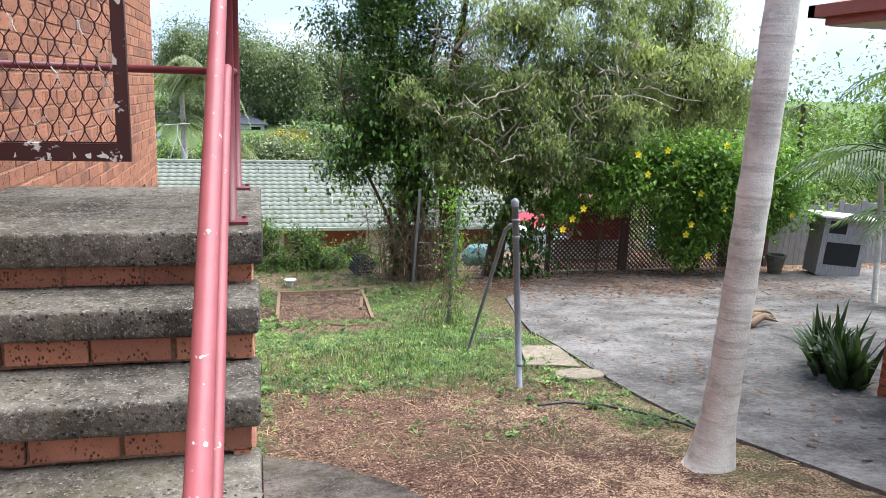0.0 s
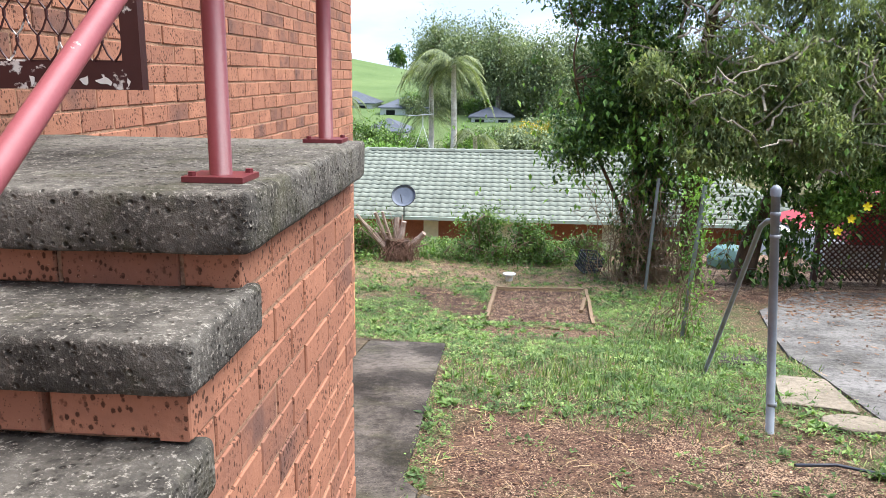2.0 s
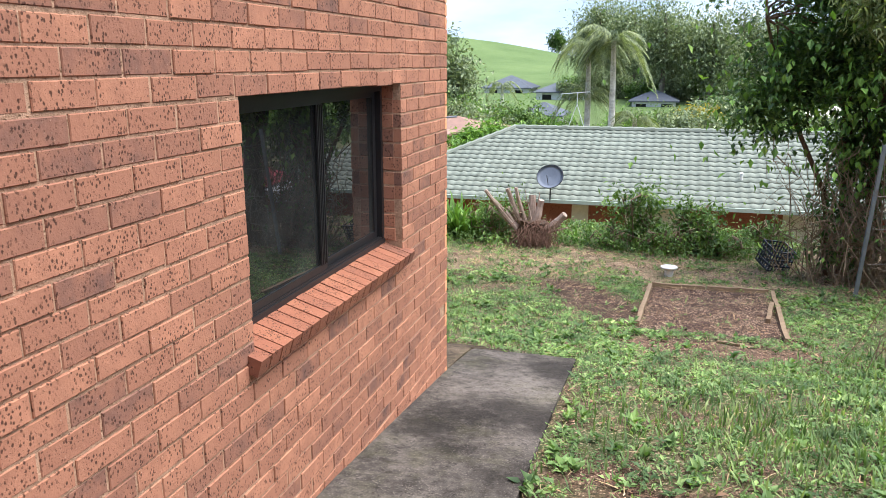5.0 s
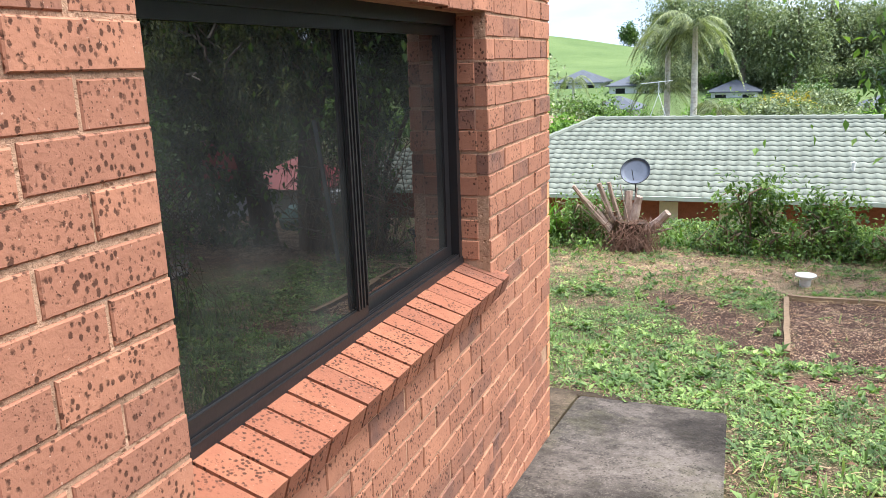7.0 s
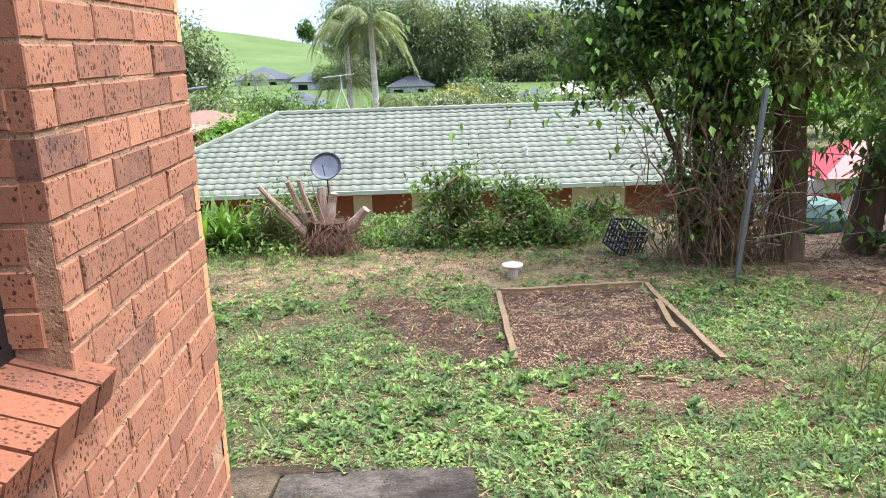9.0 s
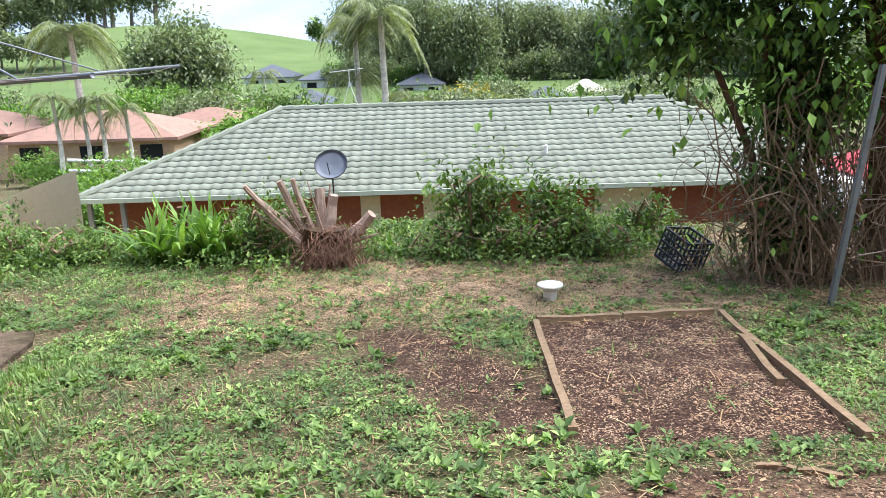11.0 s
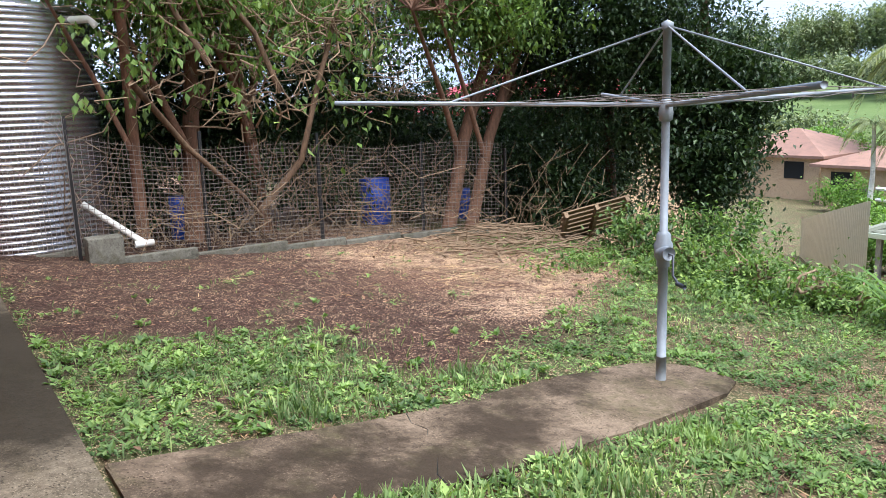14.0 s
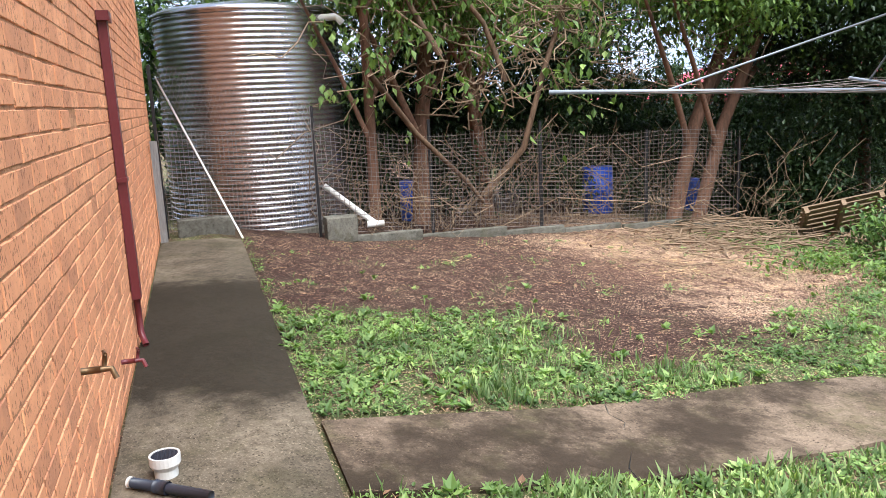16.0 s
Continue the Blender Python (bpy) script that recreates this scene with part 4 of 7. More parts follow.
crank.tube([(HX + 0.20, HY - 0.095, -1.285), (HX + 0.29, HY - 0.13, -1.29)], 0.016, 8)
crank.put("crank_handle", M_plastic_b, hoist, "bent black crank handle", True)
Build().lathe((HX, HY, -0.20), [(0.028, 0), (0.045, 0.01), (0.05, 0.06), (0.042, 0.13), (0.03, 0.15)], 16).put("hub", M_galv_rust, hoist, smooth=True)
Build().lathe((HX, HY, 0.40), [(0.028, 0), (0.04, 0.01), (0.04, 0.05), (0.0, 0.07)], 14).put("cap", M_galv, hoist, smooth=True)
ARM, tips = 2.25, []
for k, (dx, dy) in enumerate(((0.581, 0.814), (-0.814, 0.581), (-0.581, -0.814), (0.814, -0.581))):
    tip = (HX + ARM * dx, HY + ARM * dy, 0.0)
    tips.append(np.array(tip))
    Build().tube([(HX, HY, -0.09), tip], 0.016, 10).put("arm", M_galv, hoist, smooth=True)
    Build().tube([(HX, HY, 0.43), (HX + ARM * 0.66 * dx, HY + ARM * 0.66 * dy, -0.028)], 0.007, 7).put("strut", M_galv, hoist, smooth=True)
for f in (0.45, 0.62, 0.79, 0.96):
    c = np.array((HX, HY, -0.09))
    w = Build()
    for k in range(4):
        p, q = c + (tips[k] - c) * f, c + (tips[(k + 1) % 4] - c) * f
        w.tube(bent(p, q, -0.03, 5, 0.004), 0.0022, 4)
    w.put("line", M_wire, hoist)

# ---- posts in the yard ----


def pipe_post(x, y, z0, z1, r, lean=(0, 0), cap=True):
    ob = thing("steel_post", "grey galvanised pipe post with domed cap and clamps", "post", at=(x, y, z0))
    Build().tube([(x, y, z0 - 0.1), (x + lean[0], y + lean[1], z1)], r, 16).put("pipe", M_galv, ob, smooth=True)
    if cap:
        Build().lathe((x + lean[0], y + lean[1], z1 - 0.02), [(r + 0.006, 0), (r + 0.008, 0.05), (r * 0.7, 0.075), (0, 0.085)], 16).put("cap", M_galv, ob, smooth=True)
    for f in (0.12, 0.82, 0.91):
        p = (x + lean[0] * f, y + lean[1] * f, z0 + (z1 - z0) * f)
        Build().lathe(p, [(r, 0), (r + 0.006, 0.003), (r + 0.006, 0.03), (r, 0.033)], 16).put("clamp", M_galv_rust, ob, smooth=True)
    return ob


pipe_post(2.60, 8.83, L(2.60, 8.83), 0.625, 0.033, (-0.15, 0.03))
brace = thing("brace_pole", "dark leaning steel brace pole", "pole", at=(2.52, 10.62, L(2.52, 10.62)))
Build().tube([(2.52, 10.62, L(2.52, 10.62) - 0.05), (2.43, 9.06, 0.33), (2.44, 8.94, 0.40), (2.465, 8.87, 0.415)], 0.021, 12).put("pipe", M_galv_rust, brace, smooth=True)


def angle_post(x, y, z1, lean, label):
    z0 = L(x, y)
    ob = thing("fence_picket", label, "post", at=(x, y, z0))
    h = z1 - z0 + 0.1
    sh = Matrix.Translation((x, y, z0 - 0.1)) @ Matrix(((1, 0, lean[0] / h, 0), (0, 1, lean[1] / h, 0), (0, 0, 1, 0), (0, 0, 0, 1)))
    Build().box((-0.022, -0.002, 0), (0.022, 0.002, h), sh).box((-0.022, -0.002, 0), (-0.017, 0.035, h), sh).put("angle_bar", M_galv_rust, ob)
    return ob


angle_post(2.86, 15.9, -0.12, (0.03, -0.36), "leaning grey steel angle post with fence wires")
angle_post(2.70, 12.42, 0.20, (0.13, -0.03), "grey steel angle post overgrown with creeper")
wires = thing("fence_wire", "sagging weathered fence wires between posts", "wire", at=(2.9, 15.2, -0.5))
for z in (-0.35, -0.75, -1.15, -1.6):
    Build().tube(bent((2.89, 15.62, z), (7.0, 17.6, z - 0.15), -0.12, 9, 0.02), 0.004, 4).put("strand", M_wire, wires)

# ---- garden bed with timber edging ----
bed = thing("garden_bed_edging", "weathered timber edging round a mulched garden bed", "edging", at=(1, 14.2, L(1, 14.2)))


def plank(a, b, name="timber", w=0.05, h=0.07, parent=bed, material=M_timber, sink=0.02):
    """A worn length of timber laid on the land from a to b."""
    n = 7
    t = np.linspace(0, 1, n)
    xs, ys = a[0] + (b[0] - a[0]) * t, a[1] + (b[1] - a[1]) * t
    side = np.array((-(b[1] - a[1]), b[0] - a[0])) / math.hypot(b[0] - a[0], b[1] - a[1])
    v, f = [], []
    for k in range(n):
        z = L(xs[k], ys[k]) - sink + (a[2] if len(a) > 2 else 0)
        o = rng.normal(0, 0.004, 2)
        for s, top in ((-1, 0), (1, 0), (1, 1), (-1, 1)):
            v.append((xs[k] + side[0] * s * w / 2 + o[0], ys[k] + side[1] * s * w / 2 + o[0], z + top * (h + o[1])))
    for k in range(n - 1):
        for c in range(4):
            f.append((4 * k + c, 4 * k + (c + 1) % 4, 4 * k + 4 + (c + 1) % 4, 4 * k + 4 + c))
    f += [(0, 1, 2, 3), (4 * n - 1, 4 * n - 2, 4 * n - 3, 4 * n - 4)]
    return part(name, v, f, material, parent)


plank((0.33, 15.66), (1.02, 15.70))
plank((1.04, 15.69), (1.80, 15.73))
plank((0.32, 15.60), (0.23, 13.44))
plank((1.85, 15.70), (1.70, 13.25))
plank((1.77, 15.05), (1.61, 14.05))
plank((1.02, 12.99), (1.34, 12.82), w=0.03, h=0.04)

# ---- small things on the ground ----


def turned(name, label, category, at, profile, material, part_name="body", sides=24):
    ob = thing(name, label, category, at=at)
    Build().lathe(at, profile, sides).put(part_name, material, ob, smooth=False)
    return ob


at = (0.55, 16.37, L(0.55, 16.37))
turned("vent_riser", "white plastic mushroom drain vent in the weeds", "drain vent", at,
       [(0.062, -0.05), (0.062, 0.085), (0.070, 0.092), (0.105, 0.112), (0.118, 0.132), (0.116, 0.142), (0.104, 0.146), (0.0, 0.140)], M_white)
at = (-3.86, 10.88, L(-3.86, 10.88) + 0.035)
gully = turned("gully_riser", "short white plastic drain riser with black grate", "drain", at,
               [(0.05, 0), (0.05, 0.035), (0.062, 0.055), (0.066, 0.06), (0.066, 0.1), (0.058, 0.1), (0.057, 0.088), (0.0, 0.088)], M_white)
g = Build()
for k in range(-5, 6):
    w = math.sqrt(max(0.0, 0.056 ** 2 - (k * 0.010) ** 2))
    g.box((at[0] - w, at[1] + k * 0.010 - 0.0025, at[2] + 0.089), (at[0] + w, at[1] + k * 0.010 + 0.0025, at[2] + 0.097))
    g.box((at[0] + k * 0.010 - 0.0025, at[1] - w, at[2] + 0.089), (at[0] + k * 0.010 + 0.0025, at[1] + w, at[2] + 0.097))
g.put("grate", M_plastic_b, gully, "black plastic grate")
zp = L(-3.4, 10.9) + 0.062
pipe = thing("hose_fitting", "black rubber hose piece lying on the path", "hose", at=(-3.5, 10.9, zp - 0.03))
Build().tube([(-3.79, 10.74, zp), (-3.68, 10.88, zp), (-3.53, 11.06, zp)], 0.022, 12).put("tube", M_plastic_b, pipe, smooth=True)
Build().tube([(-3.71, 10.842, zp), (-3.67, 10.892, zp)], 0.029, 12).put("collar", M_plastic_b, pipe, smooth=True)
Build().tube([(-3.795, 10.733, zp), (-3.785, 10.747, zp)], 0.024, 12).put("end_ring", M_white, pipe, smooth=True)

crate = thing("milk_crate", "black plastic milk crate tipped on the leaf litter", "crate", at=(2.07, 17.36, L(2.07, 17.36)))
cm = Matrix.Translation((2.07, 17.36, L(2.07, 17.36) + 0.21)) @ Euler((radians(18), radians(8), radians(28))).to_matrix().to_4x4()
cs = 0.17
for face in range(5):
    r = (Matrix.Identity(4), Matrix.Rotation(radians(90), 4, "Z"), Matrix.Rotation(radians(180), 4, "Z"), Matrix.Rotation(radians(270), 4, "Z"), Matrix.Rotation(radians(90), 4, "X"))[face]
    b = Build()
    for k in range(7):
        u = -cs + k * cs / 3
        b.box((u - 0.007, -cs - 0.006, -cs), (u + 0.007, -cs + 0.004, cs), cm @ r)
    for u in (-cs + 0.012, -cs * 0.45, 0.02, cs * 0.5, cs - 0.012):
        b.box((-cs, -cs - 0.009, u - 0.011), (cs, -cs + 0.006, u + 0.011), cm @ r)
    b.put("side" if face < 4 else "base", M_plastic_b, crate)

# taps and downpipe on the rear wall
dp = thing("downpipe", "dark red rectangular steel downpipe on the brick wall", "downpipe", at=(-6.0, 10.68, -1.5))
Build().box((-6.06, 10.645, -1.24), (-5.94, 10.70, 0.57)).put("pipe", M_red_dark, dp)
Build().box((-6.10, 10.645, 0.57), (-5.90, 10.72, 0.63)).put("head", M_red_dark, dp)
Build().box((-6.075, 10.642, -0.45), (-5.925, 10.706, -0.42)).put("strap", M_red_dark, dp)
Build().tube([(-5.98, 10.67, -1.2), (-5.97, 10.67, -1.48), (-5.90, 10.70, -1.55)], 0.022, 10).put("outlet", M_red_dark, dp, smooth=True)


def tap(x, z, material, label):
    ob = thing("garden_tap", label, "tap", at=(x, 10.65, z))
    Build().tube([(x, 10.63, z), (x + 0.005, 10.71, z)], 0.014, 10).tube([(x + 0.005, 10.71, z), (x + 0.02, 10.75, z + 0.003), (x + 0.03, 10.765, z - 0.035)], 0.012, 10).put("spout", material, ob, smooth=True)
    Build().tube([(x, 10.72, z), (x, 10.73, z + 0.06)], 0.009, 8).put("stem", material, ob, smooth=True)
    Build().tube([(x - 0.03, 10.72, z + 0.062), (x + 0.03, 10.735, z + 0.066)], 0.006, 8).put("handle", material, ob, smooth=True)


tap(-3.62, -0.97, M_brass, "aged brass garden tap on the brick wall")
tap(-4.95, -1.36, M_red_dark, "small red valve tap low on the brick wall")
box = thing("meter_box", "small white plastic box fixed to the brick wall", "box", at=(X0 + 0.04, 6.84, -0.66))
Build().box((X0 + 0.002, 6.68, -0.68), (X0 + 0.10, 6.88, -0.47)).put("body", M_white, box)
Build().box((X0 + 0.10, 6.675, -0.685), (X0 + 0.112, 6.885, -0.463)).put("lid", M_white, box)

# ---- rear fence, water tank and what stands behind ----
FX = -11.05
fence = thing("wire_fence", "sagging rusty wire mesh fence on pickets", "fence", at=(FX, 15, L(FX, 15)))


def fence_x(y):
    return FX - 0.32 * math.sin((y - 12.7) / 6.9 * math.pi)


for y, h in ((10.72, 0.55), (12.70, -0.03), (14.4, -0.30), (16.2, -0.42), (18.0, -0.65), (19.6, -0.85)):
    Build().box((fence_x(y) - 0.02, y - 0.02, L(FX, y) - 0.2), (fence_x(y) + 0.02, y + 0.02, h)).put("picket", M_black, fence)


def netting(y0, y1, z0, z1, dy, dz, name, r=0.0032):
    b = Build()
    ys = np.arange(y0, y1, 0.25)

    def top(y):
        return z1 + (L(FX, y) - L(FX, 12.7)) * 0.9 + 0.05 * math.sin(y * 2.1)

    for y in np.arange(y0, y1, dy):
        j = rng.normal(0, 0.008)
        b.tube([(fence_x(y) + 0.025, y + j, L(FX, y) + z0), (fence_x(y) + 0.03, y - j, top(y))], r, 4, False)
    for k in np.arange(0, 1.0001, dz / (z1 - z0 - L(FX, 12.7))):
        b.tube([(fence_x(y) + 0.025, y, L(FX, y) + z0 + k * (top(y) - L(FX, y) - z0) + rng.normal(0, 0.0018)) for y in ys], r, 4, False)
    return b.put(name, M_wire, fence)


netting(10.75, 12.68, 0.08, -0.42, 0.055, 0.055, "netting")
netting(12.72, 19.6, 0.10, -0.30, 0.07, 0.06, "netting")
hexes = Build()
for r in range(15):
    for c in range(40):
        y, z = 10.8 + c * 0.052 + (0.026 if r % 2 else 0), -0.45 + r * 0.07
        if y > 12.7 or z > 0.55 - (y - 10.75) * 0.30:
            continue
        x = fence_x(y) + 0.03
        hexes.tube([(x, y, z), (x, y, z + 0.03)], 0.002, 3, False)
        for s in (-1, 1):
            hexes.tube([(x, y, z + 0.03), (x, y + s * 0.026, z + 0.07)], 0.002, 3, False)
hexes.put("chicken_wire", M_wire, fence, "torn hexagonal chicken wire")
pole = thing("white_pole", "peeling white pole leaning across the wire gate", "pole", at=(-10.6, 11.6, L(-10.6, 11.6)))
Build().tube([(-10.9, 10.78, 0.42), (-10.35, 11.62, L(-10.3, 11.62) + 0.04)], 0.012, 8).put("pole", M_white, pole, smooth=True)
post = thing("gate_post", "grey weathered timber gate post against the wall", "post", at=(-10.3, 10.75, L(-10.3, 10.75)))
Build().box((-10.35, 10.66, L(-10.3, 10.7) - 0.1), (-10.27, 10.74, -0.35)).put("timber", M_timber_grey, post)
y = 12.75
while y < 19.4:
    n = 0.9 + 0.5 * rng.random()
    x = fence_x(y) + 0.10
    kerb = thing("kerb_stone", "mossy grey concrete kerb block edging the mulch", "kerb stone", "kerb stones under the fence", at=(x, y, L(x, y)))
    zt = L(x, y + n / 2) + 0.085 + 0.012 * rng.normal()
    worn_slab("block", (x - 0.05, y, L(x, y) - 0.2), (x + 0.05, y + n - 0.015, zt), M_block, kerb, bump=0.008)
    y += n
for k, (x, y, w, h, d) in enumerate(((-10.85, 10.85, 0.7, 0.22, 0.2), (-10.9, 12.75, 0.42, 0.30, 0.3))):
    ob = thing("concrete_block", "pale concrete block at the fence foot", "block", at=(x, y, L(x, y)))
    worn_slab("block", (x - d / 2, y, L(x, y) - 0.05), (x + d / 2, y + w, L(x, y) + h), M_block, ob, bump=0.008)

TX, TY, TR = -12.72, 12.09, 1.335
tank = thing("water_tank", "round corrugated galvanised water tank with rusty side", "water tank", at=(TX, TY, -1.75))
prof = []
for k in range(40 * 4 + 1):
    prof.append((TR + 0.011 * math.sin(k / 4 * 2 * math.pi), -0.02 + k / 160 * 3.02))
body = Build().lathe((TX, TY, -1.72), prof, 72)
body.put("corrugated_wall", M_tank, tank, smooth=True)
Build().lathe((TX, TY, 1.28), [(TR + 0.03, 0), (TR + 0.03, 0.03), (TR - 0.1, 0.09), (0.0, 0.28)], 72).put("roof", M_tank, tank, smooth=True)
Build().lathe((TX, TY, -2.3), [(TR + 0.12, 0), (TR + 0.12, 0.56), (0, 0.57)], 40).put("base", M_block, tank)
Build().tube([(TX + 0.92, TY + 0.92, 1.18), (TX + 1.0, TY + 1.16, 1.19), (TX + 1.02, TY + 1.24, 1.10)], 0.05, 14).put("overflow_elbow", M_white, tank, "white plastic overflow elbow", True)
drain = thing("drain_pipe", "dirty white plastic drain pipe propped behind the fence", "pipe", at=(-11.3, 13.3, L(-11.3, 13.3)))
Build().tube([(-11.4, 12.85, -1.15), (-11.12, 13.48, L(-11, 13.5) + 0.23)], 0.042, 14).tube([(-11.12, 13.38, L(-11, 13.5) + 0.21), (-11.1, 13.62, L(-11, 13.6) + 0.22)], 0.045, 14).put("pipe", M_white, drain, smooth=True)
for x, y, s in ((-13.2, 18.2, 1.0), (-13.4, 20.3, 0.8), (-13.0, 14.6, 0.8)):
    ob = thing("blue_drum", "blue plastic drum in the undergrowth behind the fence", "drum", "blue drums", at=(x, y, L(x, y)))
    Build().lathe((x, y, L(x, y)), [(0.27 * s, 0), (0.29 * s, 0.05), (0.29 * s, 0.4), (0.30 * s, 0.42), (0.29 * s, 0.44), (0.28 * s, 0.85 * s), (0.0, 0.86 * s)], 20).put("body", M_blue, ob, smooth=True)

pal = thing("timber_pallet", "broken timber pallet leaning on a brush pile", "pallet", at=(-9.3, 20.0, L(-9.3, 20)))
pm = Matrix.Translation((-9.35, 20.0, L(-9.3, 20) + 0.35)) @ Euler((radians(-38), radians(-12), radians(62))).to_matrix().to_4x4()
for k in range(7):
    Build().box((-0.55, -0.5 + k * 0.15, 0.0), (0.55, -0.39 + k * 0.15, 0.02), pm).put("slat", M_twig, pal)
for u in (-0.5, 0.0, 0.5):
    Build().box((u - 0.03, -0.5, -0.09), (u + 0.03, 0.52, -0.002), pm).put("bearer", M_twig, pal)

# brush pile of cut twigs
b = Build()
for k in range(420):
    a = rng.normal((-9.6, 18.6, 0), (0.9, 0.9, 0))
    a[2] = L(a[0], a[1]) + 0.03 + abs(rng.normal(0, 0.14)) * math.exp(-((a[0] + 9.8) ** 2 + (a[1] - 19) ** 2) / 1.6)
    d = rng.normal(size=3) * (0.45, 0.45, 0.08)
    b.tube([a - d / 2, a + rng.normal(size=3) * 0.03, a + d / 2], np.array((0.009, 0.007, 0.003)) * (0.6 + rng.random()), 4, False)
tagged(b.put("brush_pile", M_twig), "heap of dry cut twigs and branches at the fence", "brush pile", kind="stuff")

# sawn branches thrown over the wire fence
for k, (pts, r) in enumerate(((((-10.9, 13.5, 0.35), (-11.2, 14.2, -0.5), (-11.4, 15.0, -1.25), (-11.5, 15.3, -1.6)), 0.045), (((-11.5, 15.3, -1.5), (-11.3, 15.9, -0.8), (-11.2, 16.2, 0.3), (-11.6, 16.8, 1.4)), 0.055), (((-11.2, 14.6, 0.6), (-11.1, 14.2, 1.2), (-11.5, 13.9, 2.2)), 0.05), (((-11.2, 15.6, 0.2), (-11.0, 15.2, 1.0), (-11.3, 14.6, 1.9)), 0.045))):
    ob = thing("cut_branch", "sawn brown branch caught in the wire fence", "branch", "sawn branches at the fence", at=tuple(pts[0]))
    Build().tube(pts, np.linspace(r, r * 0.6, len(pts)), 9).put("branch", M_bark, ob, smooth=True)
b = Build()
for k in range(230):
    y = rng.uniform(12.9, 19.5)
    a = np.array((-11.6 + rng.normal() * 0.4, y, rng.uniform(0.0, 2.2)))
    d = np.array((rng.normal() * 0.4, rng.normal() * 0.9, rng.normal() * 0.5))
    b.tube(bent(a, a + d, -0.15, 6, 0.09), 0.003 + 0.006 * rng.random(), 4, False)
tagged(b.put("hanging_twigs", M_twig), "tangle of pale dead twigs hanging above the fence", "twigs", kind="stuff")
pts = np.stack([rng.normal(-11.3, 0.35, 2600), rng.uniform(12.8, 17.5, 2600), rng.normal(1.0, 0.6, 2600)], -1)
pts = pts[lumps(pts[:, 1] * 2, pts[:, 2] * 3, 2.0, 1.0) > 0.52]
tagged(part("hanging_leaves", *leaves(pts, 0.13, "leaf", 2.6), M_leaf_mid), "drooping green leaves on the cut branches", "leaves", kind="stuff")

# ---- the cut stump ----
SX, SY = -1.72, 18.15
stump = thing("tree_stump", "pollarded tree stump with sawn pale limbs and dry twigs", "stump", at=(SX, SY, L(SX, SY)))
z0 = L(SX, SY)
SAWN = ((-0.98, 0.98, 0.035), (-0.84, 0.78, 0.052), (-0.60, 0.60, 0.045), (-0.54, 1.0, 0.042), (-0.36, 1.02, 0.034), (-0.04, 0.86, 0.064), (0.17, 0.80, 0.058), (0.70, 0.60, 0.066), (0.60, 0.40, 0.03))
for dx, h, r in SAWN:
    dx *= 0.80
    h *= 0.97
    dy = 0.12 * rng.normal()
    root = np.array((SX + dx * 0.30, SY + dy * 0.3, z0 + 0.24))
    tip = np.array((SX + dx, SY + dy, z0 + h))
    Build().tube(bent(root, tip, 0.012 * rng.normal(), 5, 0.010), np.linspace(r * 1.15, r * 0.9, 5) * (1 + 0.08 * rng.normal(size=5)), 7).put("sawn_limb", M_cut, stump)
    # a torn splinter beside each limb
    side = rng.normal(size=3) * (0.05, 0.05, 0.02)
    Build().tube([root + side, tip + side * 1.3 + (0, 0, 0.10 * rng.normal())], (r * 0.5, r * 0.16), 5).put("splinter", M_cut, stump)
Build().tube([(SX, SY, z0 - 0.1), (SX, SY, z0 + 0.15), (SX + 0.02, SY, z0 + 0.42)], (0.36, 0.30, 0.24), 12).put("bole", M_bark, stump, smooth=True)
M_shoot = wood_material("red_brown_dry_shoot", (0.30, 0.18, 0.12), (0.13, 0.07, 0.05), stretch=(6, 6, 6))
b = Build()
for k in range(230):
    p = np.array((SX + 0.10 + rng.normal() * 0.17, SY - 0.22 + rng.normal() * 0.10, z0 + 0.10 + rng.random() * 0.42))
    d = np.array((rng.normal() * 0.16, -0.04 - abs(rng.normal()) * 0.10, -0.10 - rng.random() * 0.30))
    b.tube([p, p + d * 0.5 + rng.normal(size=3) * 0.03 + (0, -0.04, 0.05), p + d], 0.0045, 4, False)
tagged(b.put("dry_shoot_tangle", M_shoot, stump), kind="stuff")

# ---- strap-leaved clumps, shrubs ----


def strap_plant(x, y, n, length, width, label, material=M_leaf_bright, name="agapanthus", up=0.9, zoff=0.0):
    z = L(x, y) + zoff
    ob = thing(name, label, "plant", at=(x, y, z))
    v, f = [], []
    for k in range(n):
        a, l = rng.random() * 6.283, length * (0.6 + 0.5 * rng.random())
        out = 0.25 + 0.75 * rng.random()
        o = rng.normal(0, 0.07, 2)
        for s in range(6):
            t = s / 5
            rr = out * l * t * 0.7
            h = l * (up * t - 0.62 * out * t * t)
            w = width * (1 - 0.92 * t ** 2.2) * (0.6 + 0.4 * min(1, t * 4))
            c = np.array((x + o[0] + rr * math.cos(a), y + o[1] + rr * math.sin(a), z + h))
            side = np.array((-math.sin(a), math.cos(a), 0.0)) * w / 2
            v += [c - side, c + side]
            if s:
                q = len(v)
                f.append((q - 4, q - 3, q - 1, q - 2))
    part("leaves", v, f, material, ob)
    return ob


